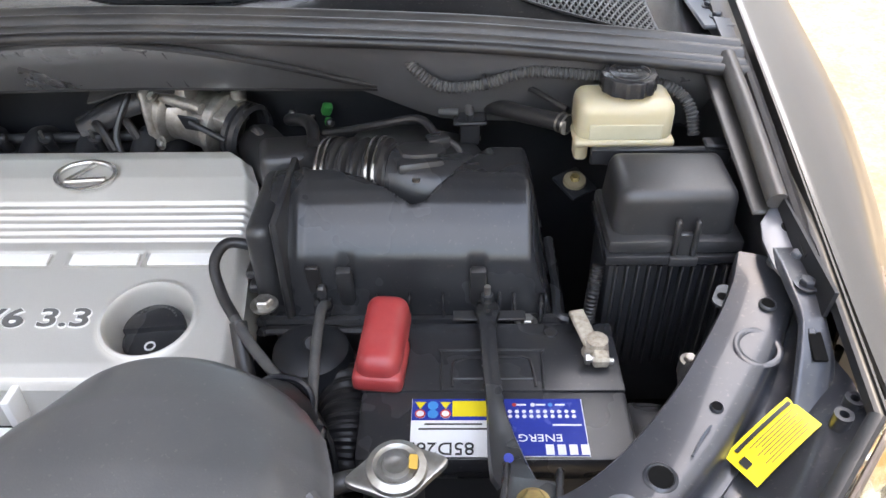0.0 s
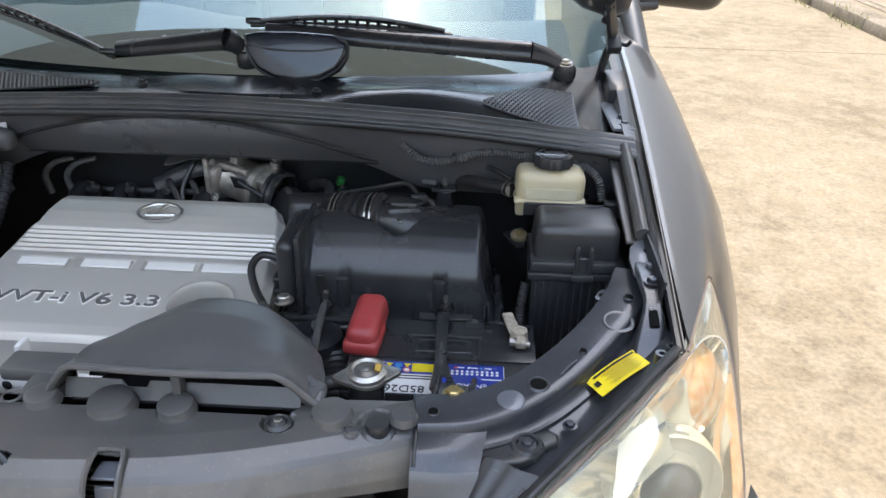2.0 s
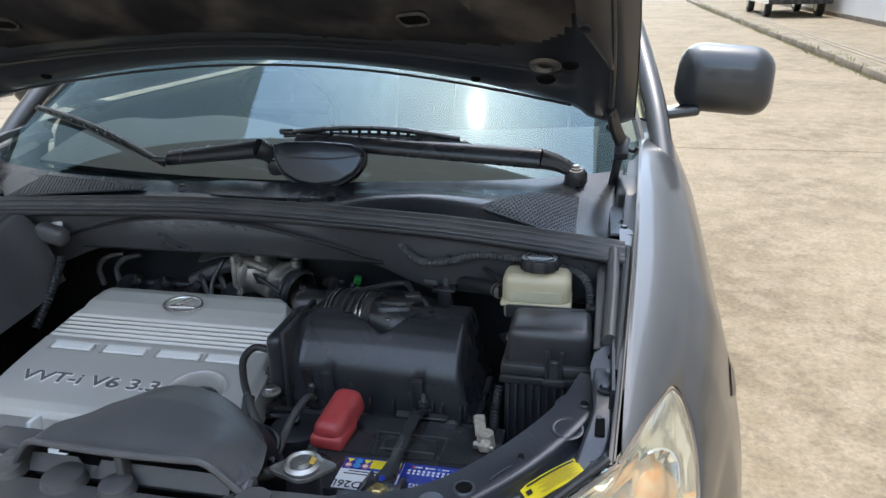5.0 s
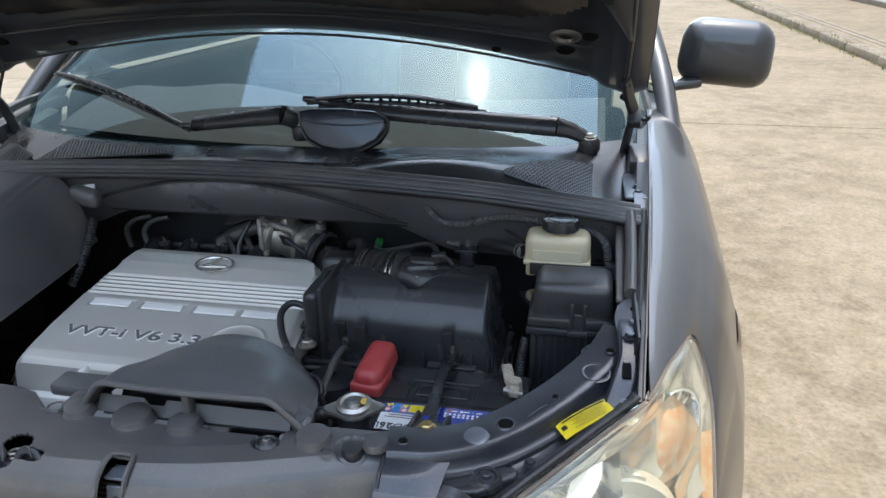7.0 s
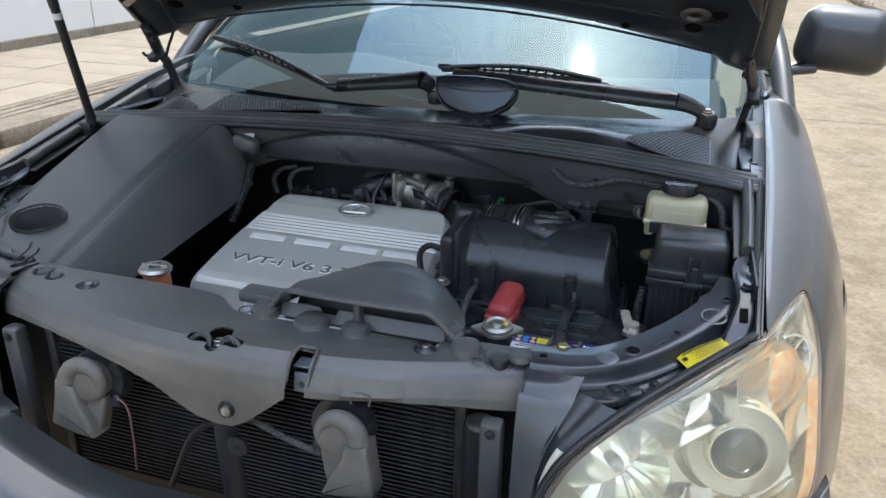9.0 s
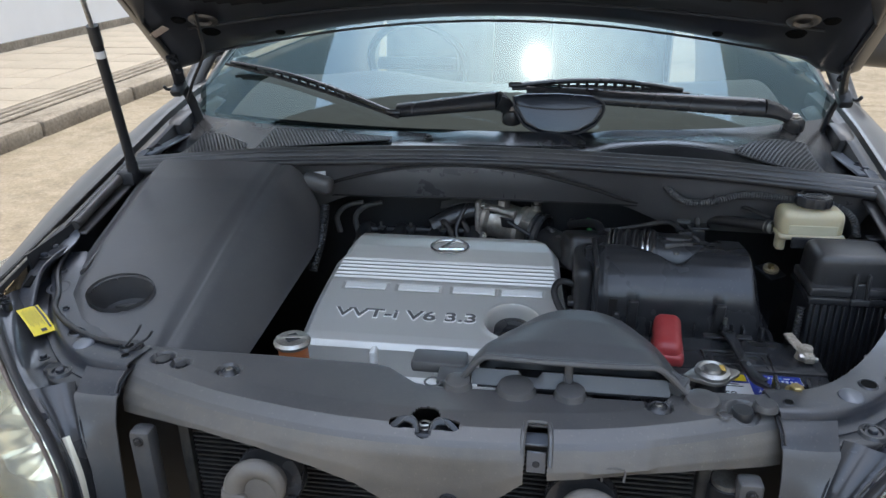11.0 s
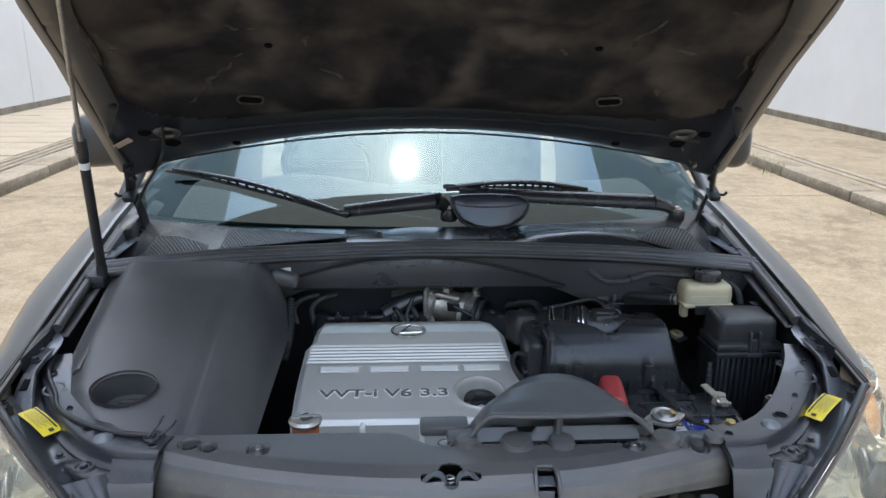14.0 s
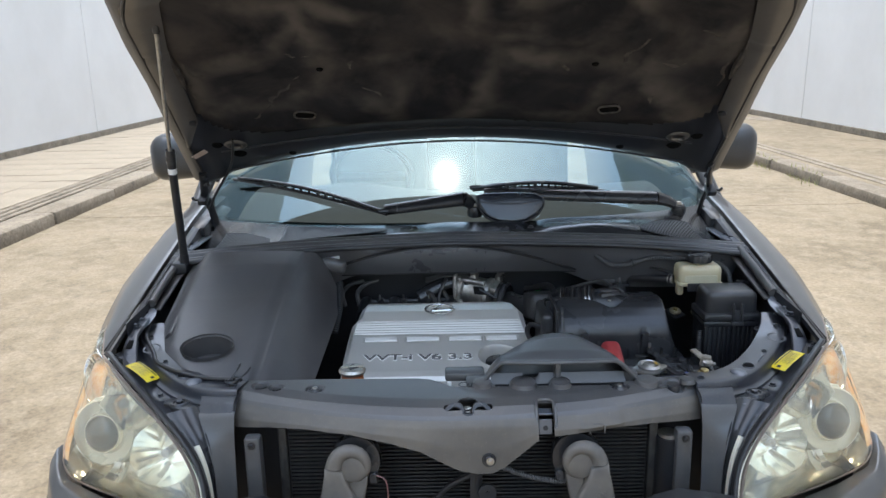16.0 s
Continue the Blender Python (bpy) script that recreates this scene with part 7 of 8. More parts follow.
for x in (0.245, 0.285, 0.352, 0.392, 0.432, 0.50, 0.555):
    part("rib", rbox((x, 0.474, 0.832), (0.0035, 0.016, 0.04), 0.0015, 1), PLASTIC, airbox)
for x in (0.316, 0.474):
    part("strap", rbox((x, 0.479, 0.856), (0.020, 0.012, 0.078), 0.004, 2, (12, 0, 0)), PLASTIC_MATT, airbox)
ear = part("mount_ear", join(rbox((0.533, 0.461, 0.813), (0.03, 0.03, 0.012), 0.003, 2), rbox((0.517, 0.465, 0.832), (0.004, 0.022, 0.045), 0.0015, 1), rbox((0.549, 0.465, 0.832), (0.004, 0.022, 0.045), 0.0015, 1)), PLASTIC, airbox)
hex_bolt((0.533, 0.458, 0.820), 0.0085, ear)
end = part("end_cap", join(rbox((0.222, 0.545, 0.885), (0.034, 0.14, 0.125), 0.014, 3), rbox((0.245, 0.54, 0.89), (0.010, 0.150, 0.145), 0.005, 2), rbox((0.205, 0.50, 0.872), (0.02, 0.03, 0.012), 0.003, 1), rbox((0.205, 0.50, 0.850), (0.02, 0.03, 0.012), 0.003, 1)), PLASTIC_MATT, airbox)
part("vent_label", rbox((0.279, 0.480, 0.862), (0.016, 0.006, 0.070), 0.001, 1, (12, 0, 0)), RUBBER, airbox)
duct = part("intake_elbow", tube([(0.150, 0.790, 0.878), (0.178, 0.745, 0.880), (0.208, 0.695, 0.890), (0.245, 0.652, 0.908), (0.285, 0.632, 0.918)], lambda t: 0.034 + 0.008 * t, 20, 8), RUBBER, airbox, "black rubber intake elbow")
part("elbow_shoulder", rbox((0.232, 0.660, 0.912), (0.092, 0.085, 0.076), 0.012, 3, (-10, 4, 14)), PLASTIC_MATT, duct)
part("bellows", tube([(0.278, 0.634, 0.919), (0.322, 0.624, 0.924), (0.372, 0.612, 0.929)], 0.0515, 28, 12, ribs=0.0065, pitch=0.0145), RUBBER, airbox, "ribbed rubber bellows")
for x in (0.284, 0.292, 0.349, 0.358):
    part("hose_band", lathe([(0.0520, -0.0016), (0.0545, -0.0016), (0.0545, 0.0016), (0.0520, 0.0016)], (x, 0.632 - 0.2 * (x - 0.28), 0.918 + 0.11 * (x - 0.28)), (1, -0.2, 0.11), 30), CHROME, airbox, "steel hose band")
for x, y in ((0.283, 0.586), (0.346, 0.574)):
    part("clamp_screw", join(rod((x, y, 0.925), (x, y - 0.004, 0.945), 0.005, seg=10), lathe([(0, 0.012), (0.0055, 0.012), (0.006, 0.004), (0, 0.002)], (x, y - 0.004, 0.938), seg=6)), STEEL, airbox)
meter = part("flow_meter", join(tube([(0.350, 0.618, 0.926), (0.39, 0.605, 0.926), (0.43, 0.60, 0.92), (0.465, 0.615, 0.915)], 0.044, 18, 8), rbox((0.402, 0.605, 0.956), (0.060, 0.050, 0.022), 0.007, 2, (-8, 0, 12)), rbox((0.400, 0.572, 0.942), (0.014, 0.012, 0.02), 0.003, 1)), PLASTIC, airbox, "black air flow meter housing")
part("meter_plate", prism([(0.028, 0.012), (0.014, 0.024), (-0.018, 0.024), (-0.03, 0.01), (-0.026, -0.016), (-0.014, -0.022), (0.016, -0.022), (0.03, -0.008)], 0, 0.005, 0.001, pose(0.405, 0.615, 0.966, -8, 4, 12)), PLASTIC_MATT, meter)
part("meter_connector", join(rbox((0.425, 0.648, 0.962), (0.03, 0.02, 0.018), 0.004, 2, (0, 0, 20)), tube([(0.438, 0.652, 0.962), (0.452, 0.64, 0.955), (0.456, 0.625, 0.935)], 0.004, 8, 6)), PLASTIC, meter)
part("meter_screw", lathe([(0, 0.003), (0.005, 0.003), (0.0055, 0)], (0.400, 0.570, 0.952), seg=14), STEEL, meter)
part("resonator", rbox((0.28, 0.70, 0.875), (0.16, 0.09, 0.06), 0.02, 3, (0, 8, -10)), PLASTIC_MATT, airbox)

part("meter_cable", tube([(0.425, 0.655, 0.965), (0.40, 0.69, 0.972), (0.35, 0.71, 0.955), (0.30, 0.73, 0.935), (0.26, 0.74, 0.925)], 0.0055, 8, 8), RUBBER, airbox)
part("breather_hose", tube([(0.262, 0.655, 0.955), (0.255, 0.69, 0.960), (0.235, 0.74, 0.945), (0.20, 0.79, 0.92)], 0.009, 10, 8), RUBBER, airbox)
part("duct_shelf", prism([(-0.03, -0.045), (0.14, -0.040), (0.165, 0.0), (0.135, 0.055), (0.05, 0.072), (-0.02, 0.050)], -0.02, 0.024, 0.008, pose(0.325, 0.715, 0.905, -6, 4, -8)), PLASTIC_MATT, airbox)
for k in range(3):
    part("small_clip", rbox((0.205 + 0.03 * k, 0.80 - 0.015 * k, 0.925), (0.012, 0.010, 0.012), 0.003, 1, (0, 0, 20 * k)), PLASTIC, airbox)

# ---- valve and clip behind the air box ----
valve = thing("vacuum_valve", (0.47, 0.74, 0.93), "small black vacuum valve with a flat top and short pipes", "valve")
part("valve_body", join(rbox((0.468, 0.735, 0.930), (0.030, 0.03, 0.035), 0.006, 2), rbox((0.468, 0.73, 0.950), (0.046, 0.034, 0.006), 0.002, 1)), PLASTIC, valve)
part("valve_pipe", join(rod((0.468, 0.74, 0.95), (0.466, 0.745, 0.972), 0.006, seg=10), rod((0.452, 0.74, 0.955), (0.425, 0.745, 0.955), 0.006, seg=10)), CABLE_GREY, valve)
clip = thing("hose_clip", (0.245, 0.86, 0.90), "bright green plastic hose clip", "clip")
part("clip_body", join(rbox((0.245, 0.858, 0.902), (0.016, 0.014, 0.02), 0.004, 2, (20, 15, 20)), rbox((0.247, 0.85, 0.884), (0.012, 0.01, 0.014), 0.003, 1)), GREEN, clip)
cap_bolt = thing("body_bolt", (0.611, 0.671, 0.89), "brass-coloured bolt with a rubber bush on the wing bracket", "bolt")
part("bracket", rbox((0.612, 0.675, 0.878), (0.046, 0.046, 0.006), 0.0025, 2, (18, 0, 38)), PAINT_DARK, cap_bolt)
part("bush", lathe([(0.006, 0.006), (0.015, 0.005), (0.016, 0)], (0.611, 0.671, 0.884), (0, -0.3, 1), 24), surface("tan_bush", (0.30, 0.24, 0.15), (0.24, 0.19, 0.12), 0.6), cap_bolt)
hex_bolt((0.611, 0.6695, 0.889), 0.0065, cap_bolt, material=BRASS, axis=(0, -0.3, 1), washer=1.0)

# ---- battery ----
battery = thing("battery", (0.487, 0.34, 0.64), "black car battery with a blue and white label on its lid", "battery")
part("case", rbox((0.487, 0.340, 0.725), (0.272, 0.180, 0.17), 0.006, 2), PLASTIC_MATT, battery)
part("lid", rbox((0.487, 0.341, 0.822), (0.280, 0.188, 0.034), 0.006, 2), PLASTIC, battery)
part("lid_back", rbox((0.487, 0.383, 0.8395), (0.279, 0.102, 0.006), 0.002, 2), PLASTIC, battery)
part("handle_recess", join(*[tube([Vector(p) for p in pts], 0.0016, 6, 2) for pts in (((0.432, 0.333, 0.843), (0.432, 0.384, 0.843), (0.438, 0.390, 0.843), (0.536, 0.390, 0.843), (0.542, 0.384, 0.843), (0.540, 0.333, 0.843)), ((0.444, 0.336, 0.843), (0.444, 0.368, 0.843), (0.456, 0.378, 0.843), (0.520, 0.380, 0.843), (0.530, 0.368, 0.843), (0.532, 0.336, 0.843)), ((0.444, 0.348, 0.843), (0.532, 0.348, 0.843)))]), RUBBER, battery)
part("vent_disc", lathe([(0, 0.0015), (0.007, 0.0015), (0.008, 0)], (0.556, 0.418, 0.8425), seg=20), RUBBER, battery)
label = part("label", rbox((0.490, 0.286, 0.8397), (0.176, 0.072, 0.0012), 0.0, 1), LABEL_WHITE, battery, "printed blue, white and yellow label")
LZ = 0.8407
def ink(name, x0, x1, y0, y1, material, up=0.0):
    return part(name, rbox(((x0 + x1) / 2, (y0 + y1) / 2, LZ + up), (x1 - x0, y1 - y0, 0.0006), 0, 1), material, label)
ink("blue_field", 0.4925, 0.577, 0.2505, 0.3215, LABEL_BLUE)
ink("blue_band", 0.4025, 0.4915, 0.294, 0.3215, LABEL_BLUE)
ink("yellow_field", 0.444, 0.4885, 0.2985, 0.3185, YELLOW, 0.0004)
for k, (x, m) in enumerate(((0.411, YELLOW), (0.424, INK_BLUE), (0.437, YELLOW))):
    part("warning_sign", prism([(x - 0.0055, 0.317), (x + 0.0055, 0.317), (x, 0.308)] if m is YELLOW else [(x + a, 0.3125 + b) for a, b in disc(0.0055, n=16)], LZ, LZ + 0.0009), m, label)
for x, m in ((0.411, LABEL_WHITE), (0.424, INK_BLUE), (0.437, LABEL_WHITE)):
    part("warning_sign", prism([(x + a, 0.3015 + b) for a, b in disc(0.0055, n=16)], LZ, LZ + 0.0009), m, label)
    if m is LABEL_WHITE:
        part("prohibition_ring", lathe([(0.0040, 0.0), (0.0040, 0.0006), (0.0055, 0.0006), (0.0055, 0)], (x, 0.3015, LZ + 0.0008), seg=18), INK_RED, label)
UPSIDE = pose(0, 0, 0, 0, 0, 180)
part("size_code", mesh_text("85D26L", 0.021, Matrix.Translation((0.432, 0.2595, LZ + 0.0004)) @ UPSIDE, 1.0, 0, 0.0003), INK, label, "battery size code")
part("fine_print", join(*[rbox((0.445, 0.283 + 0.006 * k, LZ), (0.07 - 0.012 * k, 0.0016, 0.0008), 0, 1) for k in range(2)]), INK, label)
part("indicator_word", mesh_text("ENERGY", 0.0125, Matrix.Translation((0.527, 0.272, LZ + 0.0004)) @ UPSIDE, 1.15, 0, 0.0003), LABEL_WHITE, label)
part("maker_mark", join(*[rbox((0.5405 - 0.001 + 0.0115 * k, 0.2575, LZ + 0.0004), (0.008, 0.012, 0.0006), 0, 1) for k in range(4)]), LABEL_WHITE, label, "plain white maker's mark")
for r in range(2):
    for c in range(10):
        part("date_dot", lathe([(0, 0.0006), (0.0021, 0.0006), (0.0023, 0)], (0.503 + 0.0072 * c, 0.2985 + 0.0062 * r, LZ + 0.0003), seg=10), LABEL_WHITE, label)
part("test_print", join(*[rbox((0.515 + 0.02 * k, 0.3135, LZ + 0.0004), (0.010, 0.002, 0.0006), 0, 1) for k in range(3)]), LABEL_WHITE, label)
for x, m in ((0.516, INK_RED), (0.535, LABEL_WHITE), (0.553, INK_BLUE)):
    part("charge_dot", lathe([(0, 0.0006), (0.0022, 0.0006), (0.0024, 0)], (x - 0.008, 0.3135, LZ + 0.0003), seg=12), m, label)
ink("date_heading", 0.545, 0.574, 0.2865, 0.2885, LABEL_WHITE, 0.0004)

red = thing("terminal_cover", (0.368, 0.385, 0.85), "faded red plastic cover over the positive battery terminal", "terminal cover")
red_bm = rbox((0.369, 0.384, 0.866), (0.052, 0.112, 0.048), 0.015, 5, (9, 0, -5), taper=0.13)
red_low = rbox((0.367, 0.362, 0.852), (0.055, 0.066, 0.024), 0.008, 3, (3, 0, -5))
part("cap", join(red_bm, red_low), RED, red, smooth=60)
term = thing("battery_terminal", (0.60, 0.39, 0.84), "corroded lead clamp on the negative battery post", "terminal clamp")
part("lug", rbox((0.590, 0.408, 0.861), (0.018, 0.050, 0.006), 0.002, 1, (6, 0, 14)), LEAD, term, "dull tin-plated cable lug")
part("clamp", join(lathe([(0.006, 0.02), (0.012, 0.019), (0.0145, 0.0), (0.016, -0.004)], (0.602, 0.386, 0.845), seg=24), lathe([(0, 0.004), (0.0085, 0.003), (0.009, 0)], (0.602, 0.386, 0.862), seg=20), rbox((0.604, 0.368, 0.852), (0.018, 0.018, 0.014), 0.003, 1)), LEAD, term)
part("clamp_bolt", join(rod((0.592, 0.366, 0.854), (0.617, 0.364, 0.852), 0.004, seg=10), lathe([(0, 0), (0.0065, 0), (0.0065, 0.005), (0, 0.006)], (0.592, 0.366, 0.854), (-1, 0, 0), 6)), STEEL, term)

bar = thing("battery_clamp_bar", (0.49, 0.30, 0.86), "black steel bar clamping the battery down", "clamp bar")
STRAP = glide([(0.485, 0.475, 0.842), (0.484, 0.43, 0.860), (0.484, 0.36, 0.868), (0.487, 0.29, 0.872), (0.491, 0.235, 0.885), (0.495, 0.19, 0.905), (0.500, 0.165, 0.915)], 8)
def strap_place(u, v):
    p = STRAP[min(int(u * 48 + 0.5), 48)]
    w = line_at([(0, 0.011), (0.06, 0.015), (0.14, 0.015), (0.22, 0.0095), (0.5, 0.009), (0.72, 0.016), (0.9, 0.020), (1, 0.018)], u)
    a = 2 * v - 1
    return Vector((p.x + w * a, p.y, p.z - 0.0025 * math.cos(0.5 * math.pi * a) - 0.005 * step(abs(a), 0.85, 1.0)))
part("strap", sheet(strap_place, 48, 14, 0.002), PLASTIC, bar, smooth=50)
part("strap_eye", lathe([(0, 0.001), (0.0045, 0.001)], (0.494, 0.205, 0.899), (0, -0.3, 1), 16), LABEL_BLUE, bar)
part("front_foot", join(rbox((0.507, 0.142, 0.922), (0.05, 0.055, 0.006), 0.002, 2, (-6, 0, -8)), rbox((0.487, 0.155, 0.918), (0.006, 0.05, 0.025), 0.002, 1, (0, 0, -8)), rbox((0.530, 0.150, 0.918), (0.006, 0.05, 0.025), 0.002, 1, (0, 0, -8))), PLASTIC, bar)
hex_bolt((0.509, 0.142, 0.926), 0.0095, bar, material=BRASS)
part("rear_stud", rod((0.485, 0.470, 0.835), (0.485, 0.470, 0.868), 0.004, seg=10), STEEL, bar)
part("rear_nut", lathe([(0, 0.01), (0.008, 0.01), (0.009, 0), (0, 0)], (0.485, 0.470, 0.846), seg=6), PLASTIC, bar)
part("rear_plate", rbox((0.487, 0.447, 0.842), (0.085, 0.016, 0.004), 0.001, 1), PLASTIC_MATT, bar)
for y in (0.452, 0.437):
    # dark disc paints the shade of each opening in the strap
    part("strap_hole_disc", lathe([(0, 0.001), (0.0035, 0.001), (0.004, 0)], (0.485, y, 0.858), (0, 0.2, 1), 14), RUBBER, bar)

rad_cap = thing("pressure_cap", (0.400, 0.172, 0.92), "bare metal radiator cap with two ears", "radiator cap")
ears = [(math.cos(a) * (0.026 + 0.017 * abs(math.cos(a)) ** 8), 0.026 * math.sin(a)) for a in [2 * math.pi * i / 40 for i in range(40)]]
part("ear_plate", prism(ears, 0.0, 0.006, 0.002, pose(0.400, 0.172, 0.924, 4, 0, 14)), CAP_METAL, rad_cap, smooth=30)
part("dome", lathe([(0.0255, 0), (0.0245, 0.006), (0.019, 0.009), (0.016, 0.006), (0.012, 0.006), (0.010, 0.011), (0.004, 0.011), (0, 0.009)], (0.400, 0.172, 0.929), (0, -0.08, 1), 36), CAP_METAL, rad_cap)
part("mark", rbox((0.414, 0.173, 0.9385), (0.007, 0.014, 0.001), 0, 1, (0, 10, 0)), surface("orange_mark", (0.48, 0.30, 0.06), (0.6, 0.40, 0.12), 0.5), rad_cap, "orange painted mark")
part("neck", rod((0.400, 0.172, 0.88), (0.400, 0.172, 0.926), 0.022, seg=22), PAINT_DARK, rad_cap)
part("overflow_hose", tube([(0.378, 0.172, 0.912), (0.36, 0.172, 0.914), (0.335, 0.165, 0.905), (0.32, 0.16, 0.87)], 0.009, 10, 8), RUBBER, rad_cap)

# ---- fuse box ----
fuse = thing("fuse_box", (0.69, 0.50, 0.70), "black plastic fuse box with a clipped lid and ribbed sides", "fuse box")
lid_bm = rbox((0.688, 0.507, 0.972), (0.136, 0.094, 0.066), 0.014, 4, (2, 0, 0), taper=0.06)
part("lid", lid_bm, FUSE_PLASTIC, fuse, smooth=50)
part("lid_step", rbox((0.689, 0.503, 0.940), (0.148, 0.108, 0.018), 0.005, 2), FUSE_PLASTIC, fuse)
part("collar", rbox((0.689, 0.502, 0.924), (0.152, 0.114, 0.014), 0.004, 2), PLASTIC, fuse)
part("case", rbox((0.689, 0.505, 0.80), (0.138, 0.098, 0.24), 0.006, 2), PAINT_DARK, fuse)
for k in range(11):
    part("fin", rbox((0.628 + 0.0122 * k, 0.453, 0.838), (0.0035, 0.014, 0.155), 0.001, 1), PAINT_DARK, fuse)
part("catch", join(rbox((0.687, 0.450, 0.952), (0.006, 0.010, 0.05), 0.002, 1), rbox((0.708, 0.450, 0.952), (0.006, 0.010, 0.05), 0.002, 1), rbox((0.6975, 0.452, 0.944), (0.016, 0.008, 0.03), 0.002, 1), rbox((0.6975, 0.447, 0.925), (0.032, 0.012, 0.012), 0.003, 2)), FUSE_PLASTIC, fuse, "moulded lid catch")
part("lid_mark", join(*[rbox((0.672 + 0.0065 * k, 0.522, 1.0042), (0.004, 0.006, 0.0006), 0, 1, (2, 0, 0)) for k in range(5)]), PLASTIC_MATT, fuse)
part("side_conduit", tube([(0.612, 0.47, 0.90), (0.606, 0.455, 0.86), (0.604, 0.45, 0.78)], 0.008, 10, 8, ribs=0.0015, pitch=0.005), RUBBER, fuse)
part("bracket", join(rbox((0.690, 0.570, 0.985), (0.165, 0.008, 0.022), 0.002, 1), rbox((0.755, 0.575, 0.998), (0.03, 0.02, 0.006), 0.002, 1)), PAINT_DARK, fuse)

# ---- fluid reservoir ----
tank = thing("fluid_reservoir", (0.655, 0.63, 0.93), "yellowed translucent plastic fluid reservoir with a black screw cap", "reservoir")
part("bottle", join(rbox((0.654, 0.636, 1.006), (0.118, 0.066, 0.058), 0.016, 4), rbox((0.654, 0.634, 0.983), (0.122, 0.070, 0.010), 0.004, 2)), CREAM, tank, smooth=60)
part("fluid_band", rbox((0.654, 0.6025, 0.998), (0.088, 0.002, 0.020), 0.0008, 1), FLUID, tank)
part("neck", rod((0.657, 0.638, 1.03), (0.657, 0.638, 1.045), 0.024, seg=24), CREAM, tank)
cap_ring = []
for i in range(48):
    a = 2 * math.pi * i / 48
    r = 0.034 - 0.0016 * (i % 4 in (0, 1))
    cap_ring.append((r * math.cos(a), r * math.sin(a)))
cap2 = part("cap", prism(cap_ring, 0, 0.020, 0.003, pose(0.657, 0.638, 1.040)), PLASTIC, tank, "black ribbed screw cap", smooth=25)
part("cap_text", join(lathe([(0.024, 0.0), (0.024, 0.0008), (0.025, 0.0008), (0.025, 0)], (0.657, 0.638, 1.0602), seg=30), *[rbox((0.645 + 0.006 * k, 0.640, 1.0605), (0.004, 0.005, 0.0008), 0, 1) for k in range(5)]), CABLE_GREY, cap2)
part("stay", rbox((0.606, 0.632, 0.965), (0.018, 0.025, 0.035), 0.006, 2), CREAM, tank)
part("hose", tube([(0.588, 0.640, 0.990), (0.55, 0.68, 0.98), (0.505, 0.735, 0.965), (0.47, 0.80, 0.945)], 0.0115, 12, 8), RUBBER, tank)
part("hose_clamp", join(lathe([(0.0125, -0.006), (0.0135, -0.006), (0.0135, -0.003), (0.0125, -0.003)], (0.585, 0.643, 0.989), (0.7, -0.7, 0), 20), lathe([(0.0125, 0.003), (0.0135, 0.003), (0.0135, 0.006), (0.0125, 0.006)], (0.585, 0.643, 0.989), (0.7, -0.7, 0), 20), rbox((0.583, 0.632, 0.989), (0.006, 0.004, 0.018), 0.001, 1)), STEEL, tank)
part("small_tube", tube([(0.59, 0.66, 1.0), (0.555, 0.70, 1.005), (0.545, 0.72, 1.0)], 0.004, 8, 6), RUBBER, tank)

# ---- cables and hoses ----
conduit = thing("wiring_conduit", (0.55, 0.69, 1.04), "grey corrugated conduit looped along the firewall", "wiring conduit")
part("sleeve", tube([(0.384, 0.722, 1.050), (0.397, 0.700, 1.038), (0.43, 0.692, 1.018), (0.48, 0.690, 1.020), (0.54, 0.688, 1.038), (0.61, 0.684, 1.036), (0.68, 0.678, 1.030), (0.722, 0.668, 1.022), (0.742, 0.65, 1.005), (0.748, 0.635, 0.975)], 0.0085, 12, 8, ribs=0.0018, pitch=0.0048), CABLE_GREY, conduit)
part("grommet", lathe([(0, 0.006), (0.014, 0.004), (0.016, 0)], (0.384, 0.728, 1.056), (0, -1, 0.1), 20), RUBBER, conduit)
for x in (0.487, 0.655):
    part("tie", lathe([(0.0095, -0.002), (0.011, -0.002), (0.011, 0.002), (0.0095, 0.002)], (x, 0.690, 1.024 if x < 0.5 else 1.033), (1, 0, 0.3), 16), RUBBER, conduit)
cable = thing("battery_cable", (0.27, 0.40, 0.83), "taped black cables hanging between engine cover and battery", "cable")
part("loop", tube([(0.215, 0.500, 0.905), (0.180, 0.495, 0.915), (0.168, 0.470, 0.905), (0.180, 0.440, 0.885), (0.200, 0.41, 0.875)], 0.0065, 10, 8), RUBBER, cable)
part("taped_run", tube([(0.200, 0.41, 0.875), (0.225, 0.375, 0.868), (0.262, 0.335, 0.855), (0.295, 0.298, 0.845)], 0.0062, 10, 8), CABLE_GREY, cable)
part("second_run", tube([(0.292, 0.475, 0.835), (0.292, 0.44, 0.860), (0.296, 0.37, 0.865), (0.300, 0.305, 0.850), (0.30, 0.28, 0.835)], 0.006, 10, 8), CABLE_GREY, cable)
part("plug_upper", join(rbox((0.287, 0.472, 0.835), (0.022, 0.02, 0.02), 0.004, 2), rbox((0.287, 0.474, 0.852), (0.012, 0.012, 0.03), 0.003, 1)), PLASTIC, cable)
part("plug_lower", join(rbox((0.298, 0.278, 0.842), (0.04, 0.016, 0.014), 0.003, 1, (0, 0, -8)), rbox((0.302, 0.274, 0.850), (0.014, 0.012, 0.02), 0.003, 1)), PLASTIC, cable)
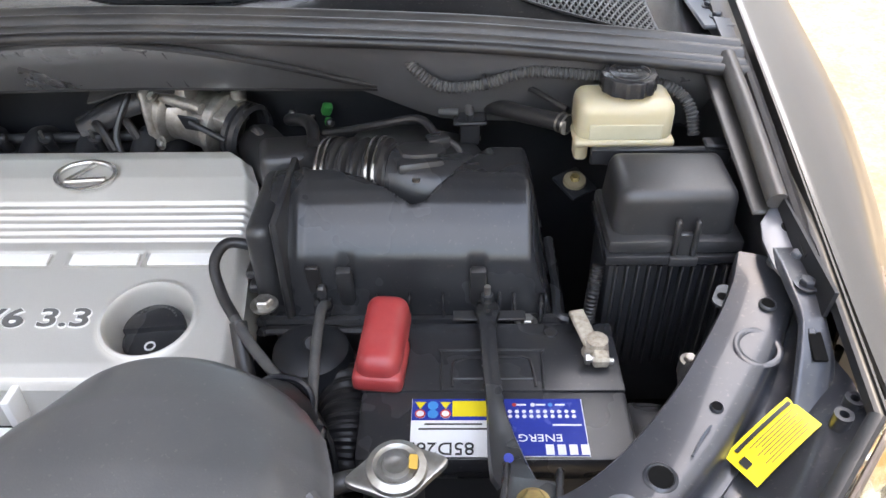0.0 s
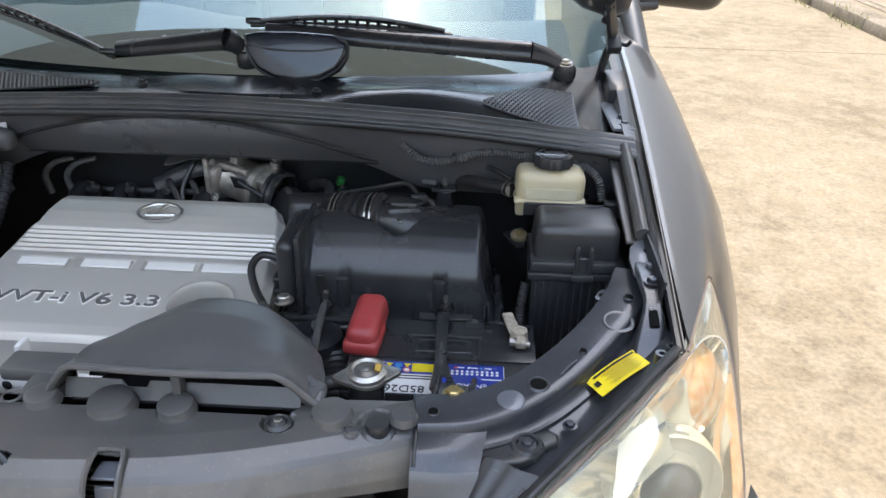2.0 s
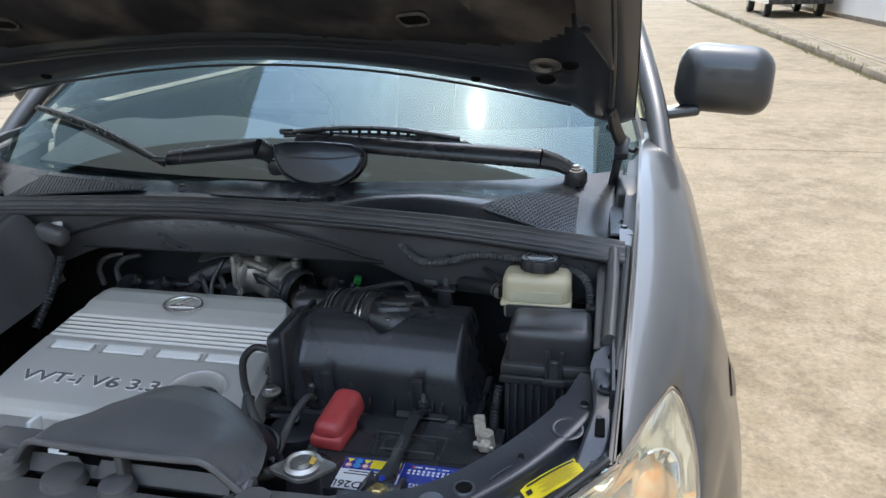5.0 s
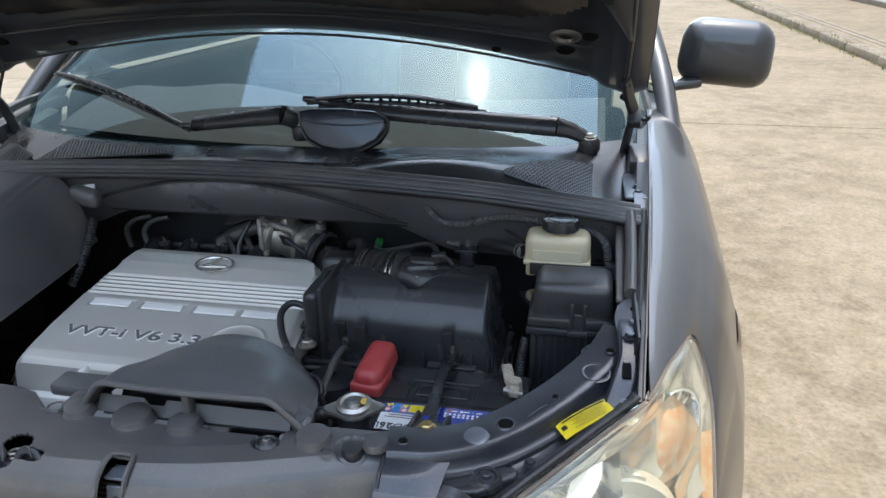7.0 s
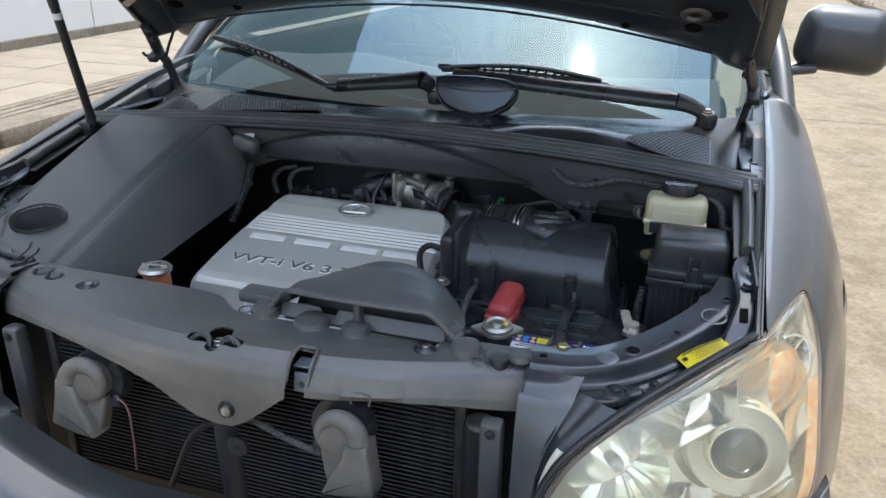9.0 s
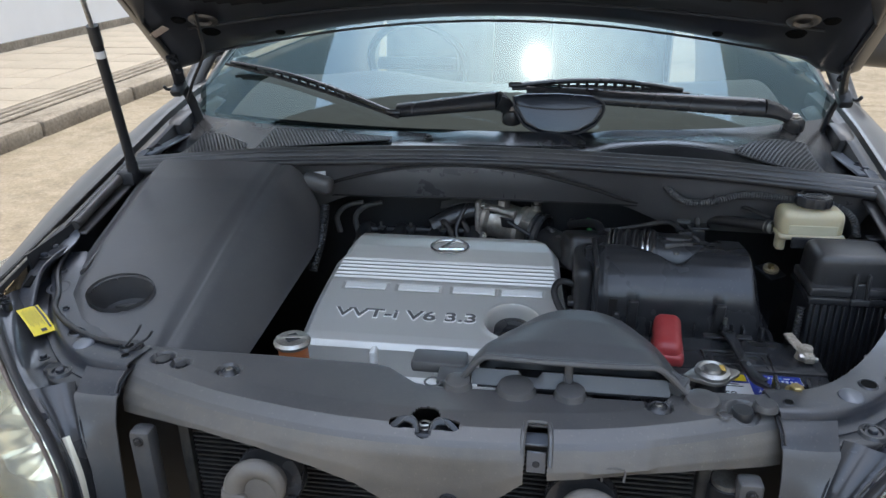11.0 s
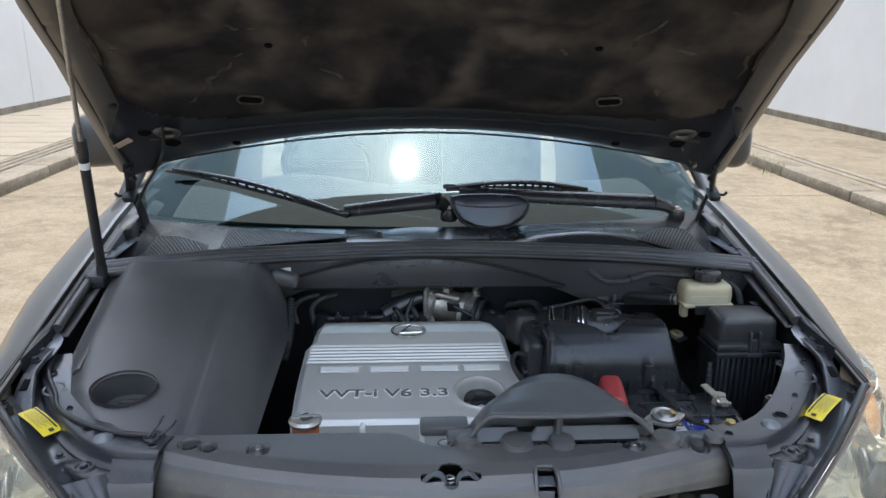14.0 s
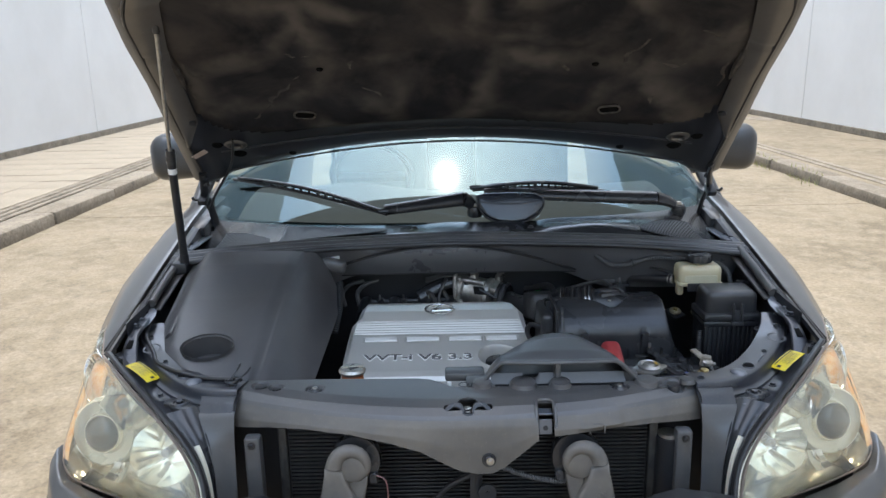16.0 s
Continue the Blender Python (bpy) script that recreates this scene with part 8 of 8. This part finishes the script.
part("support_bracket", tube([(0.245, 0.305, 0.868), (0.26, 0.315, 0.880), (0.29, 0.313, 0.878), (0.302, 0.30, 0.86), (0.29, 0.27, 0.842)], 0.004, 8, 6, flat=2.0), PAINT_INNER, cable)
part("branch", tube([(0.205, 0.405, 0.872), (0.215, 0.37, 0.845), (0.222, 0.345, 0.82)], 0.010, 10, 8), RUBBER, cable)
part("thin_wire", tube([(0.30, 0.30, 0.845), (0.32, 0.28, 0.82), (0.325, 0.26, 0.76)], 0.003, 8, 6), RUBBER, cable)
hoses = thing("air_hose", (0.33, 0.36, 0.76), "black corrugated hose below the air box", "hose")
part("corrugated_tube", tube([(0.30, 0.44, 0.76), (0.32, 0.38, 0.77), (0.325, 0.32, 0.75), (0.315, 0.28, 0.70)], 0.033, 18, 8, ribs=0.004, pitch=0.011), RUBBER, hoses)
stay = thing("strut_bracket", (0.685, 0.30, 0.83), "dark steel bracket and hose beside the battery", "bracket")
part("arm", tube([(0.690, 0.352, 0.86), (0.686, 0.33, 0.868), (0.683, 0.30, 0.845), (0.672, 0.25, 0.79)], 0.013, 10, 8, flat=0.6), PLASTIC, stay)
hex_bolt((0.690, 0.345, 0.873), 0.0065, stay)
part("pin", rod((0.690, 0.345, 0.876), (0.712, 0.348, 0.876), 0.003, seg=8), STEEL, stay)
part("bottle", rbox((0.648, 0.30, 0.775), (0.06, 0.09, 0.09), 0.02, 3), PLASTIC, stay)

# ---- side cover over the strut ----
def side_place(u, v):
    """The large moulded cover on the other side of the bay."""
    y = 0.150 + 0.525 * v
    left = line_at([(0.15, -0.60), (0.20, -0.665), (0.28, -0.715), (0.40, -0.735), (0.675, -0.742)], y)
    ridge = line_at([(0.15, -0.455), (0.40, -0.452), (0.675, -0.432)], y)
    right = line_at([(0.15, -0.345), (0.30, -0.345), (0.675, -0.335)], y)
    top = line_at([(0.15, 0.918), (0.20, 0.935), (0.30, 0.968), (0.45, 1.018), (0.60, 1.062), (0.675, 1.078)], y)
    low = line_at([(0.15, 0.868), (0.30, 0.878), (0.675, 0.922)], y)
    if u < 0.68:
        x = left + (ridge - left) * u / 0.68
        z = top - 0.030 * (1 - step(x, left, left + 0.05)) - 0.004 * math.sin(3 * x + 9 * y)
    else:
        t = (u - 0.68) / 0.32
        x = ridge + (right - ridge) * t
        z = top + (low - top) * (0.35 * t + 0.65 * t * t)
    z -= 0.006 * step(u, 0.60, 0.68) * (1 - step(u, 0.68, 0.76))
    z += 0.034 * math.exp(-((x + 0.375) / 0.042) ** 2 - ((y - 0.668) / 0.050) ** 2)
    return Vector((x, y, z))


def side_keep(u, v):
    p = side_place(u, v)
    return ((p.x + 0.588) / 0.060) ** 2 + ((p.y - 0.264) / 0.045) ** 2 > 1


side_cover = thing("strut_cover", (-0.54, 0.42, 0.9), "large smooth black plastic side cover with an oval opening", "side cover")
part("cover", sheet(side_place, 90, 90, 0.003, side_keep), SIDE_PLASTIC, side_cover, smooth=60)
well = lathe([(0.0605, 0.0), (0.060, -0.004), (0.056, -0.02), (0.052, -0.055), (0, -0.058)], (-0.588, 0.264, 0.962), (0, -0.28, 1), 40, (1, 0.78))
part("well", well, SIDE_PLASTIC, side_cover, "recess below the opening")
part("opening_rim", tube([(-0.588 + 0.0605 * math.cos(a), 0.264 + 0.0455 * math.sin(a), 0.9545 + 0.0455 * math.sin(a) * 0.325 - 0.001) for a in [2 * math.pi * i / 40 for i in range(41)]], 0.002, 6, 2), SIDE_PLASTIC, side_cover)
part("well_cap", join(lathe([(0.03, 0), (0.032, 0.008), (0.02, 0.012), (0, 0.012)], (-0.575, 0.262, 0.915), seg=24), rbox((-0.575, 0.262, 0.930), (0.05, 0.012, 0.01), 0.004, 2)), RUBBER, side_cover)
part("corner_lobe", rbox((-0.353, 0.684, 1.034), (0.070, 0.036, 0.040), 0.015, 4, (0, 14, 0)), SIDE_PLASTIC, side_cover, "moulded corner lobe", smooth=60)
part("paper_tag", rbox((-0.352, 0.704, 1.060), (0.026, 0.003, 0.030), 0.001, 1, (-10, 0, 0)), LABEL_WHITE, side_cover, "small white tag")
part("raised_crease", tube([(-0.70, 0.33, 0.962), (-0.70, 0.45, 0.998), (-0.675, 0.60, 1.045), (-0.655, 0.66, 1.064)], 0.012, 8, 8, flat=0.4), SIDE_PLASTIC, side_cover)
part("rear_hose", tube([(-0.338, 0.68, 0.985), (-0.335, 0.63, 0.93), (-0.345, 0.58, 0.87)], 0.010, 12, 24, ribs=0.0018, pitch=0.006), PAINT_DARK, side_cover, "black corrugated hose")
for p in ((-0.700, 0.262, 0.935), (-0.49, 0.128, 0.932)):
    part("fastener", lathe([(0, 0.006), (0.014, 0.005), (0.017, 0.0), (0.017, -0.004)], p, (0.1, -0.2, 1), 20), RUBBER, side_cover)
edge_cable = thing("release_cable", (-0.65, 0.25, 0.95), "black cable running round the side cover to the hood latch", "cable")
part("sheath", tube([(-0.765, 0.42, 0.99), (-0.755, 0.34, 0.965), (-0.715, 0.272, 0.945), (-0.69, 0.225, 0.94), (-0.63, 0.175, 0.938), (-0.56, 0.142, 0.936), (-0.49, 0.125, 0.938)], 0.0048, 10, 8), RUBBER, edge_cable)
part("clip_wires", join(tube([(-0.50, 0.12, 0.938), (-0.485, 0.135, 0.955), (-0.478, 0.14, 0.968)], 0.002, 6, 4), tube([(-0.485, 0.12, 0.938), (-0.465, 0.13, 0.95), (-0.455, 0.132, 0.962)], 0.002, 6, 4), lathe([(0.006, 0), (0.012, 0.004), (0.014, 0)], (-0.495, 0.122, 0.936), seg=16)), PLASTIC, edge_cable)

# ---- gas strut that holds the hood ----
ROD_TOP = (-0.6755, 0.394, 1.664)
strut = thing("hood_strut", (-0.755, 0.63, 1.08), "gas strut with a black cylinder and bare rod holding the hood", "gas strut")
part("cylinder", rod((-0.752, 0.630, 1.085), (-0.732, 0.555, 1.352), 0.0105, seg=18), PAINT_DARK, strut)
part("rod", rod((-0.732, 0.555, 1.352), ROD_TOP, 0.0048, seg=14), STEEL, strut)
part("collar", rod((-0.7325, 0.557, 1.344), (-0.729, 0.546, 1.380), 0.0118, seg=18), PLASTIC, strut)
part("paper_band", rod((-0.7345, 0.5645, 1.318), (-0.7335, 0.5605, 1.332), 0.0109, seg=18), LABEL_WHITE, strut)
part("end_socket", join(rod(Vector(ROD_TOP) - Vector((0, -0.002, 0.008)), Vector(ROD_TOP) + Vector((0.0015, -0.007, 0.016)), 0.008, seg=12), tube([Vector(ROD_TOP) + Vector((0, 0, 0.012)), Vector(ROD_TOP) + Vector((-0.004, 0.02, 0.03)), Vector((-0.715, 0.47, 1.70))], 0.008, 8, 6)), PLASTIC, strut)
part("foot_ball", join(rod((-0.753, 0.632, 1.06), (-0.752, 0.630, 1.088), 0.012, seg=14), rbox((-0.765, 0.64, 1.05), (0.04, 0.05, 0.03), 0.006, 2)), PAINT_DARK, strut)
